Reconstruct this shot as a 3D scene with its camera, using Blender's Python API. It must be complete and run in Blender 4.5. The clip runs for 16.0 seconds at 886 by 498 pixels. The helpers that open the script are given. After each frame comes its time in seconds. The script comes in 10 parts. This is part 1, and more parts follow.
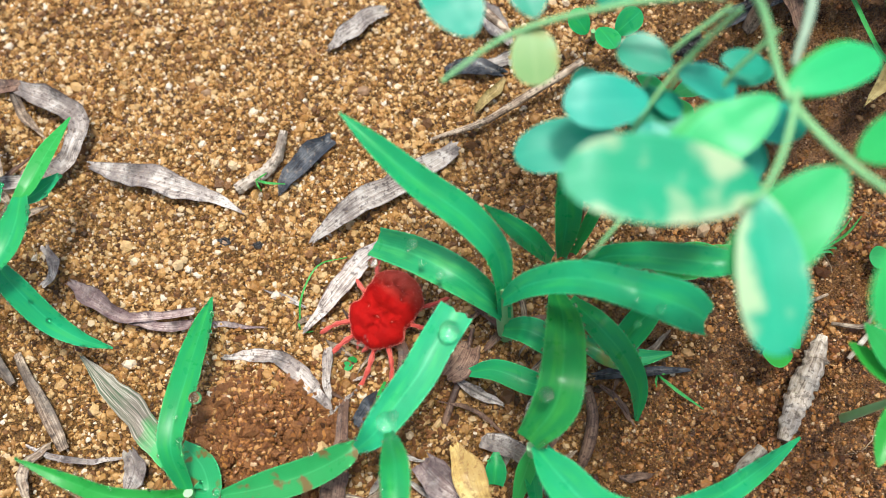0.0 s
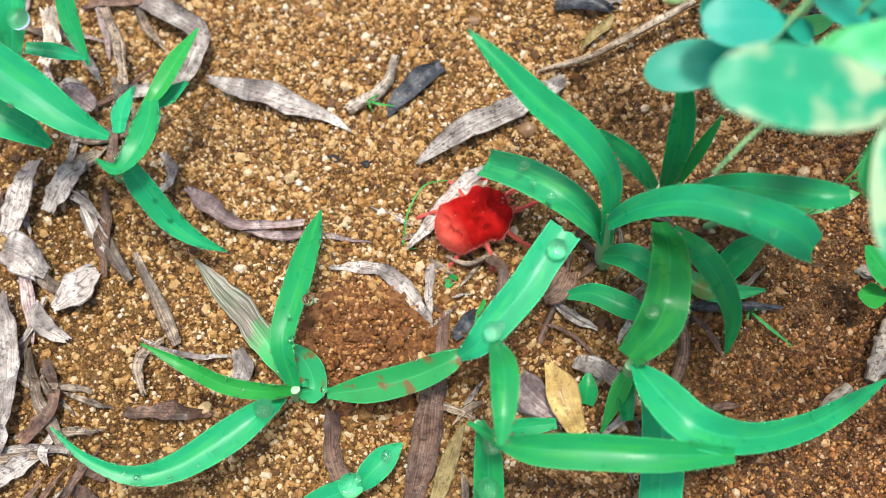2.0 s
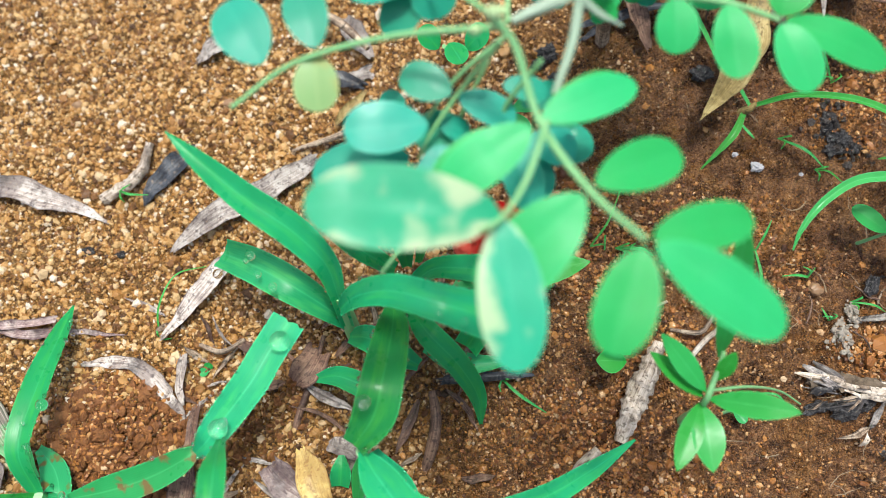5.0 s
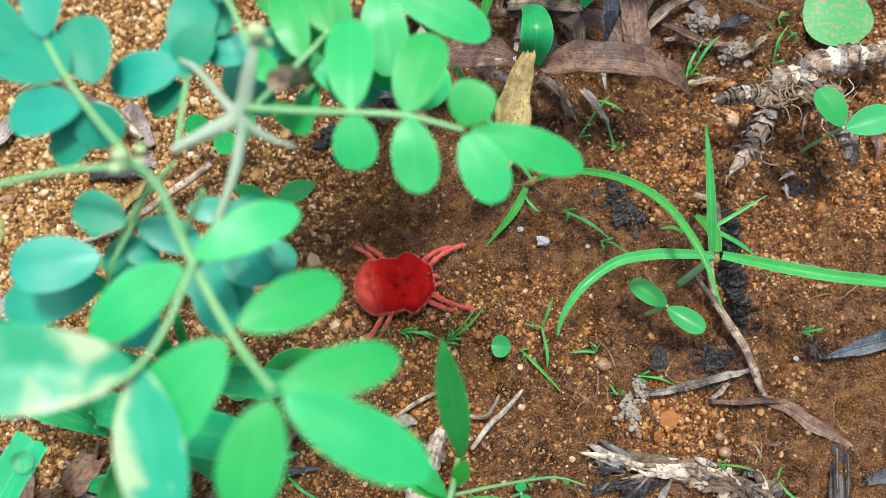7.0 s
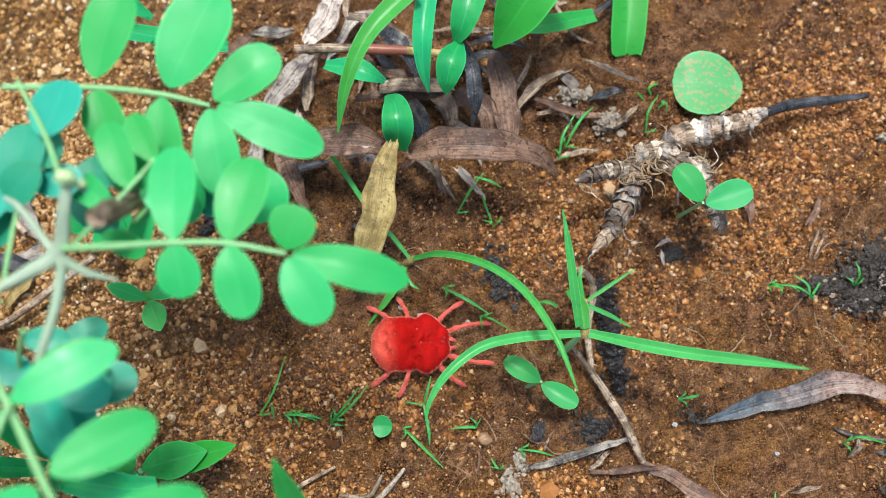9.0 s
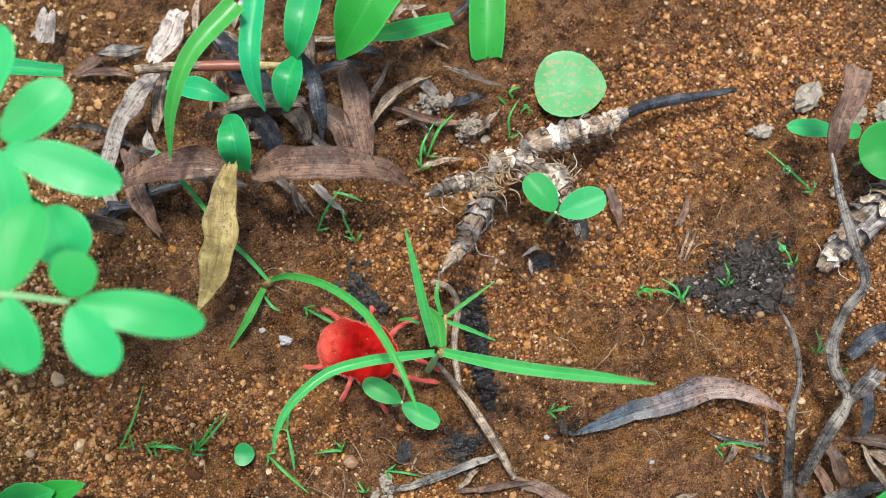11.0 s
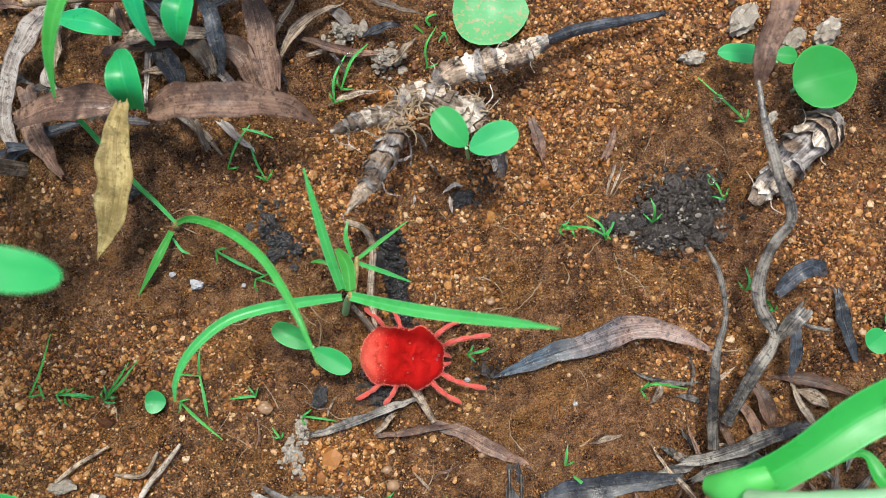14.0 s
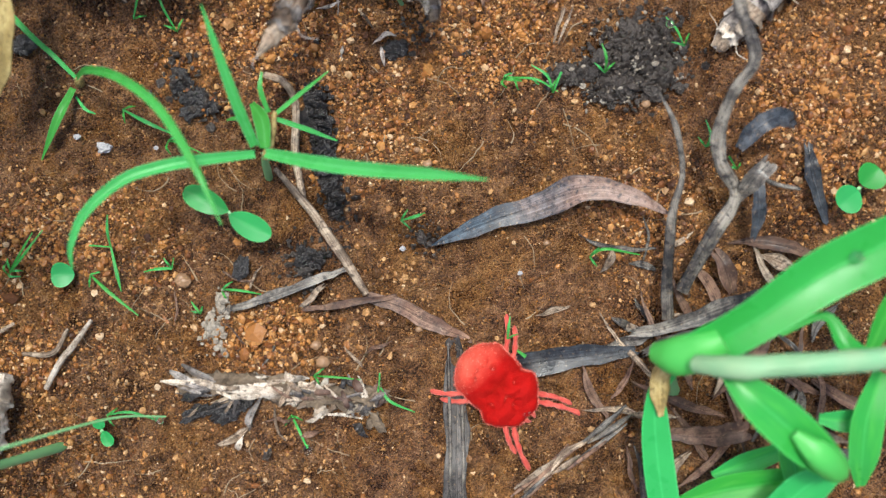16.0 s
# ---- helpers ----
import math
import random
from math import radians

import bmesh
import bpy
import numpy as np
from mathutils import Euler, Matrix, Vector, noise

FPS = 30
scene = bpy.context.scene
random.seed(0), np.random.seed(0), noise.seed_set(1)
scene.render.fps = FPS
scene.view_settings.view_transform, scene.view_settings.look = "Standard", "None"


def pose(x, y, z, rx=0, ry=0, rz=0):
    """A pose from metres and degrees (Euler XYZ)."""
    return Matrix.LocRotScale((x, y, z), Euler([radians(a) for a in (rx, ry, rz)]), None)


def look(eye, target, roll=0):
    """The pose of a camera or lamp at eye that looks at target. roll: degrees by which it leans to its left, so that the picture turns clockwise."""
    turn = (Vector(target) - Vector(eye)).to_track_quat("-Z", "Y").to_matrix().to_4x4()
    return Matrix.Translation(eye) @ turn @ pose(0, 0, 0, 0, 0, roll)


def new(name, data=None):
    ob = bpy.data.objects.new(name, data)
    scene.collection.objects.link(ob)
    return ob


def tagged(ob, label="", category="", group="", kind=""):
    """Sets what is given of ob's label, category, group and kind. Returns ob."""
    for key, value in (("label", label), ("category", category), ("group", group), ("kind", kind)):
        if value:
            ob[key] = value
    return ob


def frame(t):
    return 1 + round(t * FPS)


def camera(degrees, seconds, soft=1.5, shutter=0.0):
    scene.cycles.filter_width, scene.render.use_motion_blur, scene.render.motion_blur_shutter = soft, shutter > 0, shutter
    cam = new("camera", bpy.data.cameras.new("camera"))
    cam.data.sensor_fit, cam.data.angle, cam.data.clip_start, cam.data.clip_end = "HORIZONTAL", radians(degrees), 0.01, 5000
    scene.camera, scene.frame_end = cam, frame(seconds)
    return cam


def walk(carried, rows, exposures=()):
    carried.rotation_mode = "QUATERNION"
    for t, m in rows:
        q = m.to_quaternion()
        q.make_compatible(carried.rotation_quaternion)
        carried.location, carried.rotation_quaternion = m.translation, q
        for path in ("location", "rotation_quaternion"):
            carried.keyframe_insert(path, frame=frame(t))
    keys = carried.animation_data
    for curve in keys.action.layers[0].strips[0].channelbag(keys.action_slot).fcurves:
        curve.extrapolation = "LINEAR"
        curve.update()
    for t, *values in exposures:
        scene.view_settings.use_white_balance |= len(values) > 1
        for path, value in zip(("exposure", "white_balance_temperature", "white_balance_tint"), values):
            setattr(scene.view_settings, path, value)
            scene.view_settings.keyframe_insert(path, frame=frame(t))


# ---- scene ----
MM = 0.001
cam = camera(50.6, 16.0, soft=0.5)
cam.data.dof.use_dof, cam.data.dof.focus_distance, cam.data.dof.aperture_fstop = True, 0.113, 20.0
PATH = [
    (0, 5.84, 1.46, 115.84, 11.15, 1.53, -1.12),
    (0.5, 4.10, -0.44, 118.14, 10.40, 2.04, -0.01),
    (1, 0.20, -4.40, 121.42, 10.03, 2.95, 1.83),
    (1.5, -0.73, -5.43, 121.21, 9.87, 3.23, 2.36),
    (2, -1.59, -4.96, 118.98, 9.42, 3.40, 2.71),
    (2.5, -2.28, -4.05, 115.63, 9.24, 3.19, 2.98),
    (3, 2.36, -1.76, 116.78, 9.61, 3.22, 2.20),
    (3.2, 5.42, -0.00, 117.58, 9.84, 3.19, 1.54),
    (5.3, 30.28, 4.14, 120.64, 10.79, 0.92, -2.06),
    (5.5, 35.35, 5.45, 121.30, 11.15, 0.82, -2.67),
    (6, 40.77, 9.45, 121.38, 11.21, 0.80, -3.47),
    (6.5, 45.94, 11.79, 119.41, 11.17, 0.68, -3.95),
    (7, 49.53, 12.02, 118.66, 10.84, 0.57, -4.36),
    (7.5, 54.02, 13.98, 117.73, 10.70, 0.56, -5.00),
    (8, 57.35, 17.27, 121.45, 10.56, 0.57, -5.65),
    (8.5, 62.05, 19.32, 123.14, 10.94, 0.69, -6.37),
    (9, 65.44, 20.33, 122.57, 10.76, 0.76, -6.66),
    (9.5, 67.00, 20.53, 122.28, 10.80, 0.59, -6.69),
    (10, 72.43, 21.39, 121.82, 10.73, 0.32, -7.59),
    (10.2, 75.76, 22.06, 122.60, 10.70, 0.40, -8.22),
    (12.3, 86.36, 23.84, 113.93, 5.65, 1.96, -9.60),
    (12.5, 87.05, 23.26, 114.25, 5.28, 2.07, -9.53),
    (13, 87.50, 21.16, 113.33, 4.78, 1.46, -9.49),
    (13.5, 90.25, 21.79, 114.50, 4.76, 1.49, -9.72),
    (14, 94.58, 23.99, 115.02, 4.65, 1.38, -10.08),
    (14.5, 100.16, 23.27, 113.78, 3.92, 1.60, -10.66),
    (15, 101.57, 21.94, 108.34, 3.16, 1.83, -10.62),
    (15.5, 99.89, 19.79, 105.30, 0.97, 1.66, -10.46),
    (16, 101.20, 17.30, 104.62, -0.74, 1.59, -10.67),
]
walk(cam, [(t, pose(x * MM, y * MM, z * MM, rx, ry, rz)) for t, x, y, z, rx, ry, rz in PATH])
# ---- light: bright overcast sky with a broad, veiled sun ----
EXPOSURE = 0.78
sky_world = bpy.data.worlds.new("overcast_sky")
scene.world = sky_world
sky_world.use_nodes = True
_nt = sky_world.node_tree
_sky = _nt.nodes.new("ShaderNodeTexSky")
_sky.sky_type = "NISHITA"
_sky.sun_disc = False
_sky.sun_elevation = radians(74)
_sky.sun_rotation = radians(-35)
_sky.air_density, _sky.dust_density, _sky.ozone_density = 1.0, 4.0, 1.0
_nt.links.new(_sky.outputs["Color"], _nt.nodes["Background"].inputs["Color"])
_nt.nodes["Background"].inputs["Strength"].default_value = 0.118
sun = new("sun", bpy.data.lights.new("sun", "SUN"))
sun.data.energy, sun.data.angle, sun.data.color = 2.25, radians(9), (0.965, 0.985, 0.94)
sun.matrix_world = look((0.10, 0.24, 0.9), (0, 0, 0))
scene.view_settings.exposure = EXPOSURE


# ---- materials ----
class Nodes:
    """A small wrapper that builds one node material."""

    def __init__(self, name, rough=0.5, spec=0.5):
        self.mat = bpy.data.materials.new(name)
        self.mat.use_nodes = True
        self.tree = self.mat.node_tree
        self.bsdf = self.tree.nodes["Principled BSDF"]
        self.bsdf.inputs["Roughness"].default_value = rough
        self.bsdf.inputs["Specular IOR Level"].default_value = spec

    def node(self, kind, **sockets):
        n = self.tree.nodes.new(kind)
        for key, value in sockets.items():
            self.put(n, key.replace("_", " "), value)
        return n

    def put(self, n, key, value):
        key = int(key) if key.isdigit() else key
        if hasattr(value, "is_linked"):
            self.tree.links.new(value, n.inputs[key])
        else:
            n.inputs[key].default_value = value

    def set(self, key, value):
        self.put(self.bsdf, key, value)

    def coords(self, which="Object"):
        return self.node("ShaderNodeTexCoord").outputs[which]

    def stretched(self, vec, sx, sy, sz):
        n = self.node("ShaderNodeMapping", Vector=vec)
        n.inputs["Scale"].default_value = (sx, sy, sz)
        return n.outputs[0]

    def noise(self, vec, scale, detail=4.0, rough=0.55):
        return self.node("ShaderNodeTexNoise", Vector=vec, Scale=scale, Detail=detail, Roughness=rough).outputs["Fac"]

    def ramp(self, fac, stops):
        n = self.node("ShaderNodeValToRGB", Fac=fac)
        e = n.color_ramp.elements
        while len(e) < len(stops):
            e.new(0.5)
        for k, (at, col) in zip(e, stops):
            k.position, k.color = at, (*col, 1) if len(col) == 3 else col
        return n.outputs["Color"]

    def mix(self, fac, a, b, blend="MIX"):
        n = self.tree.nodes.new("ShaderNodeMix")
        n.data_type, n.blend_type = "RGBA", blend
        for key, value in ((0, fac), (6, a), (7, b)):
            if hasattr(value, "is_linked"):
                self.tree.links.new(value, n.inputs[key])
            else:
                n.inputs[key].default_value = value if key == 0 else (*value, 1)
        return n.outputs[2]

    def math(self, op, a, b=0.0):
        n = self.tree.nodes.new("ShaderNodeMath")
        n.operation = op
        self.put(n, "0", a), self.put(n, "1", b)
        return n.outputs[0]

    def bump(self, height, strength=0.3, dist=0.0002):
        self.set("Normal", self.node("ShaderNodeBump", Height=height, Strength=strength, Distance=dist).outputs[0])


def grey(v):
    return (v, v, v)


def leaf_material(name, dark, light, vein, rough=0.32, veins=4.5, blotch=0.0, glow=0.4, tone=None, edge_spots=False, spot=(0.55, 0.45, 0.12), spot_scale=130, fresh=None):
    """A living leaf: parallel veins along the blade, mottling, dew gloss, light coming through."""
    m = Nodes(name, rough, 0.45)
    uv = m.coords("UV")
    obj = m.coords("Object")
    mott = m.noise(obj, 260, 5)
    col = m.mix(mott, dark, light)
    stripes = m.node("ShaderNodeTexWave", Vector=uv, Scale=veins, Distortion=1.2, Detail=2.0)
    stripes.bands_direction = "X"
    sfac = m.math("MULTIPLY", m.math("MULTIPLY", stripes.outputs["Fac"], m.noise(m.stretched(uv, 14, 0.4, 1), 2.0, 4)), 0.2)
    col = m.mix(sfac, col, vein)
    across = m.math("ABSOLUTE", m.math("SUBTRACT", m.node("ShaderNodeSeparateXYZ", Vector=uv).outputs["X"], 0.5))
    # paler midrib, plus a pale margin that paints in the lit leaf edge
    col = m.mix(m.ramp(across, [(0.0, grey(0.4 if veins > 2 else 0.22)), (0.035, grey(0.0)), (0.455, grey(0.0)), (0.49, grey(0.7))]), col, tuple(min(1, c * 1.25 + 0.03) for c in vein))
    if tone:
        along = m.math("DIVIDE", m.node("ShaderNodeSeparateXYZ", Vector=uv).outputs["Y"], tone[0] * 0.1)
        along = m.math("ADD", along, m.math("MULTIPLY", m.math("SUBTRACT", m.noise(obj, 350, 4), 0.5), 0.5))
        wither = m.ramp(m.noise(m.stretched(uv, 9, 0.6, 1), 1.5, 5, 0.7), [(0.38, tone[1]), (0.52, tone[2]), (0.62, tone[3])])
        col = m.mix(m.ramp(along, [(0.35, grey(0)), (0.5, grey(1))]), col, wither)
    big = m.noise(obj, 45, 3)
    col = m.mix(m.ramp(big, [(0.35, grey(0.0)), (0.75, grey(0.45))]), col, light)
    if fresh:
        col = m.mix(m.ramp(m.noise(m.stretched(uv, 3.0, 1.2, 1), 1.1, 4), [(0.45, grey(0.0)), (0.68, grey(0.75))]), col, fresh)
    if blotch:
        patchwork = m.noise(obj, spot_scale, 3)
        if edge_spots:
            patchwork = m.math("ADD", m.math("MULTIPLY", patchwork, 0.8), m.math("MULTIPLY", m.math("SUBTRACT", across, 0.12), 0.26))
        spots = m.ramp(patchwork, [(0.62 - blotch * 0.1, grey(0)), (0.7 - blotch * 0.1, grey(0.8))])
        col = m.mix(spots, col, spot)
    rnd = m.node("ShaderNodeObjectInfo").outputs["Random"]
    hsv = m.node("ShaderNodeHueSaturation", Color=col)
    m.put(hsv, "Hue", m.math("ADD", m.math("MULTIPLY", rnd, 0.03), 0.485))
    m.put(hsv, "Value", m.math("ADD", m.math("MULTIPLY", rnd, 0.3), 0.87))
    m.set("Base Color", hsv.outputs[0])
    m.set("Roughness", m.ramp(m.noise(obj, 500, 2), [(0.3, grey(rough - 0.08)), (0.8, grey(rough + 0.15))]))
    m.bump(m.math("ADD", m.math("MULTIPLY", stripes.outputs["Fac"], 0.14), mott), 0.3, 0.00012)
    trans = m.node("ShaderNodeBsdfTranslucent", Color=hsv.outputs[0])
    add = m.node("ShaderNodeMixShader")
    m.tree.links.new(m.bsdf.outputs[0], add.inputs[1])
    m.tree.links.new(trans.outputs[0], add.inputs[2])
    add.inputs[0].default_value = glow
    m.tree.links.new(add.outputs[0], m.tree.nodes["Material Output"].inputs["Surface"])
    return m.mat


def dead_material(name, pale, mid, dark, stain=0.5, rough=0.6, veins=11.0, bands=0.0, tone=None, rim=True, along=False):
    """A dead leaf or straw: fibres along its length, dark rot stains, sun-bleached patches."""
    m = Nodes(name, rough, 0.35)
    uv = m.coords("UV")
    obj = m.coords("Object")
    fib = m.math("ADD", m.math("MULTIPLY", m.noise(m.stretched(uv, veins * 1.1, 0.3, 1), 1.5, 6, 0.7), 0.6 if along else 0.45), m.math("MULTIPLY", m.noise(obj, 520, 6, 0.65), 0.4 if along else 0.55))
    col = m.ramp(fib, [(0.39, dark), (0.47, mid), (0.56, pale)])
    worn = m.noise(obj, 190, 5, 0.65)
    col = m.mix(m.ramp(worn, [(0.50, grey(0.0)), (0.60, grey(0.75))]), col, tuple(0.35 * a + 0.65 * b for a, b in zip(mid, dark)))
    col = m.mix(m.ramp(worn, [(0.36, grey(0.55)), (0.46, grey(0.0))]), col, pale)
    if bands:
        ring = m.node("ShaderNodeTexWave", Vector=uv, Scale=bands, Distortion=6.0, Detail=4.0)
        ring.bands_direction = "Y"
        col = m.mix(m.ramp(ring.outputs["Fac"], [(0.1, grey(0.75)), (0.45, grey(0.0))]), col, tuple(c * 0.7 for c in dark))
    if tone:
        along = m.math("DIVIDE", m.node("ShaderNodeSeparateXYZ", Vector=uv).outputs["Y"], tone[0] * 0.1)
        along = m.math("ADD", along, m.math("MULTIPLY", m.math("SUBTRACT", m.noise(obj, 300, 4), 0.5), 0.6))
        other = m.ramp(fib, [(0.36, tone[1]), (0.47, tone[2]), (0.6, tone[3])])
        col = m.mix(m.ramp(along, [(0.3, grey(0)), (0.6, grey(1))]), col, other)
    edge = m.math("ABSOLUTE", m.math("SUBTRACT", m.node("ShaderNodeSeparateXYZ", Vector=uv).outputs["X"], 0.5))
    col = m.mix(m.ramp(m.math("ADD", edge, m.math("MULTIPLY", m.math("SUBTRACT", m.noise(obj, 600, 3), 0.5), 0.12)), [(0.43, grey(0)), (0.49, grey(0.6))]), col, dark) if rim else col
    rot = m.ramp(m.noise(obj, 240, 6, 0.65), [(0.62 - 0.25 * stain, grey(0)), (0.78 - 0.2 * stain, grey(0.85))])
    col = m.mix(rot, col, tuple(c * 0.35 for c in dark))
    spots = m.ramp(m.noise(obj, 1700, 5, 0.65), [(0.54, grey(0)), (0.62, grey(0.8))])
    col = m.mix(spots, col, dark)
    dust = m.ramp(m.noise(obj, 2600, 4, 0.65), [(0.58, grey(0)), (0.72, grey(0.45))])
    col = m.mix(dust, col, (0.42, 0.29, 0.17))
    rnd = m.node("ShaderNodeObjectInfo").outputs["Random"]
    hsv = m.node("ShaderNodeHueSaturation", Color=col)
    m.put(hsv, "Value", m.math("ADD", m.math("MULTIPLY", rnd, 0.5), 0.75))
    m.set("Base Color", hsv.outputs[0])
    m.set("Roughness", m.ramp(worn, [(0.35, grey(min(1.0, rough + 0.15))), (0.65, grey(max(0.2, rough - 0.2)))]))
    m.bump(fib, 0.35, 0.0002)
    return m.mat


def plain_material(name, a, b, scale=400.0, rough=0.5, spec=0.4, bump=0.4, stretch=(1, 1, 1)):
    m = Nodes(name, rough, spec)
    obj = m.stretched(m.coords("Object"), *stretch)
    n = m.noise(obj, scale, 5, 0.6)
    big = m.noise(obj, scale * 0.18, 3)
    col = m.mix(n, a, b)
    col = m.mix(m.math("MULTIPLY", big, 0.5), col, tuple(x * 0.6 for x in a))
    piece = m.node("ShaderNodeNewGeometry").outputs["Random Per Island"]
    col = m.mix(m.math("MULTIPLY", piece, 0.5), col, a)
    m.set("Base Color", col)
    m.bump(n, bump, 0.0003)
    return m.mat


GRASS = leaf_material("grass_green", (0.010, 0.33, 0.098), (0.022, 0.53, 0.205), (0.05, 0.60, 0.26), 0.33, fresh=(0.05, 0.56, 0.14))
GRASS_LIME = leaf_material("grass_lime", (0.024, 0.36, 0.050), (0.048, 0.52, 0.105), (0.07, 0.55, 0.15), 0.32)
GRASS_BRIGHT = leaf_material("grass_bright", (0.026, 0.36, 0.046), (0.052, 0.50, 0.095), (0.10, 0.62, 0.17), 0.34, fresh=(0.10, 0.60, 0.09))
GRASS_OLD = leaf_material("grass_spotted", (0.010, 0.26, 0.065), (0.025, 0.43, 0.13), (0.05, 0.50, 0.17), 0.34, fresh=(0.08, 0.52, 0.10), blotch=0.1, spot=(0.22, 0.20, 0.03))
SEDGE = leaf_material("sedge_green", (0.04, 0.36, 0.04), (0.09, 0.55, 0.12), (0.25, 0.68, 0.35), 0.3, veins=3.0)
LEGUME = leaf_material("legume_green", (0.020, 0.44, 0.105), (0.038, 0.60, 0.185), (0.06, 0.58, 0.19), 0.42, veins=1.0)
LEGUME_TEAL = leaf_material("legume_teal", (0.014, 0.34, 0.205), (0.030, 0.48, 0.32), (0.05, 0.48, 0.31), 0.4, veins=1.0)
LEGUME_SPOT = leaf_material("legume_spotted", (0.016, 0.38, 0.17), (0.035, 0.52, 0.27), (0.05, 0.48, 0.24), 0.42, veins=1.0, blotch=1.6, spot=(0.62, 0.70, 0.44), spot_scale=130, edge_spots=True)
LEGUME_PALE = leaf_material("legume_pale", (0.20, 0.50, 0.16), (0.42, 0.58, 0.26), (0.45, 0.6, 0.25), 0.42, veins=1.0, blotch=0.8)
SEEDLING = leaf_material("seedling_green", (0.02, 0.33, 0.06), (0.05, 0.48, 0.13), (0.05, 0.45, 0.1), 0.42, veins=1.0)
SANDY_LEAF = leaf_material("sandy_leaf", (0.06, 0.38, 0.10), (0.12, 0.5, 0.16), (0.1, 0.45, 0.15), 0.45, veins=1.0, blotch=0.9, spot=(0.42, 0.36, 0.17), spot_scale=1700)
STEM = plain_material("green_stem", (0.16, 0.46, 0.16), (0.38, 0.64, 0.34), 700, 0.4, stretch=(1, 1, 0.3))
STEM_HAIRY = plain_material("hairy_stem", (0.10, 0.42, 0.20), (0.60, 0.44, 0.30), 260, 0.55, bump=0.8)
SHEATH_GREEN = plain_material("sheath_green", (0.05, 0.38, 0.06), (0.11, 0.52, 0.12), 500, 0.42, bump=0.3)
STEM_PALE = plain_material("pale_stem", (0.22, 0.34, 0.22), (0.50, 0.58, 0.46), 900, 0.55)
STEM_PURPLE = plain_material("purple_stem", (0.20, 0.06, 0.04), (0.36, 0.14, 0.08), 500, 0.35)
DEAD_GREY = dead_material("bleached_leaf", (0.60, 0.55, 0.49), (0.36, 0.30, 0.255), (0.07, 0.05, 0.048), 0.35, along=True)
DEAD_BROWN = dead_material("brown_leaf", (0.28, 0.172, 0.115), (0.135, 0.071, 0.047), (0.04, 0.021, 0.016), 0.4, along=True)
DEAD_TAN = dead_material("tan_leaf", (0.42, 0.33, 0.14), (0.27, 0.19, 0.065), (0.12, 0.09, 0.03), 0.1)
DEAD_YELLOW = dead_material("yellow_leaf", (0.75, 0.58, 0.22), (0.6, 0.4, 0.12), (0.3, 0.16, 0.05), 0.0)
DEAD_BLUE = dead_material("grey_blue_leaf", (0.085, 0.095, 0.11), (0.025, 0.030, 0.038), (0.008, 0.010, 0.014), 0.4, 0.38, along=True)
DEAD_PURPLE = dead_material("purple_dying_leaf", (0.58, 0.48, 0.43), (0.31, 0.22, 0.20), (0.085, 0.046, 0.05), 0.4, along=True)
STRAW = dead_material("straw", (0.50, 0.40, 0.29), (0.19, 0.125, 0.08), (0.035, 0.025, 0.02), 0.4, veins=7, along=True)
WHITE_TWIG = dead_material("weathered_twig", (0.68, 0.60, 0.50), (0.45, 0.36, 0.27), (0.10, 0.07, 0.05), 0.25, rim=False)
RHIZOME = dead_material("scaly_rhizome", (0.46, 0.36, 0.26), (0.20, 0.13, 0.085), (0.03, 0.022, 0.018), 0.5, bands=0.0, rim=False)
CHARCOAL = plain_material("charcoal", (0.004, 0.004, 0.005), (0.075, 0.066, 0.06), 1700, 0.3, 0.5, bump=1.5)
CHAR_SKIN = dead_material("charred_fibre", (0.14, 0.125, 0.115), (0.040, 0.036, 0.034), (0.010, 0.010, 0.011), 0.3, 0.4, along=True)
SCALE_SKIN = dead_material("papery_scale", (0.76, 0.68, 0.57), (0.42, 0.33, 0.24), (0.04, 0.03, 0.025), 0.42, 0.65, rim=False)
SCALE_GREY = dead_material("grey_scale", (0.42, 0.38, 0.34), (0.17, 0.145, 0.13), (0.025, 0.023, 0.023), 0.4, 0.5, rim=False)
ROOT_TAN = plain_material("root_fibre", (0.30, 0.20, 0.11), (0.62, 0.50, 0.34), 900, 0.6)
DARK_CLOD = plain_material("dark_clod", (0.004, 0.003, 0.003), (0.15, 0.122, 0.10), 2200, 0.3, 0.5, bump=1.5)
LICHEN = plain_material("pale_crust", (0.15, 0.105, 0.065), (0.84, 0.79, 0.68), 1500, 0.8, 0.2, bump=1.5)
LOG_CORE = plain_material("rotten_core", (0.035, 0.024, 0.017), (0.42, 0.32, 0.22), 1500, 0.75, 0.2, bump=1.5)
PEBBLE = plain_material("pebble", (0.24, 0.13, 0.065), (0.42, 0.28, 0.16), 250, 0.4, bump=0.3)
DYING = leaf_material("dying_blade", (0.02, 0.30, 0.05), (0.05, 0.42, 0.08), (0.1, 0.45, 0.12), 0.4, glow=0.2, tone=(17, (0.045, 0.025, 0.032), (0.24, 0.145, 0.15), (0.58, 0.46, 0.43)))
RUSTY = leaf_material("rusty_blade", (0.012, 0.26, 0.06), (0.03, 0.42, 0.12), (0.05, 0.46, 0.15), 0.34, glow=0.3, blotch=0.75, spot=(0.24, 0.085, 0.025), spot_scale=420)
DEAD_TWO = dead_material("blue_to_pale_leaf", (0.085, 0.115, 0.14), (0.022, 0.034, 0.048), (0.012, 0.015, 0.021), 0.35, 0.45, along=True, tone=(30, (0.04, 0.025, 0.020), (0.145, 0.088, 0.066), (0.34, 0.24, 0.20)))
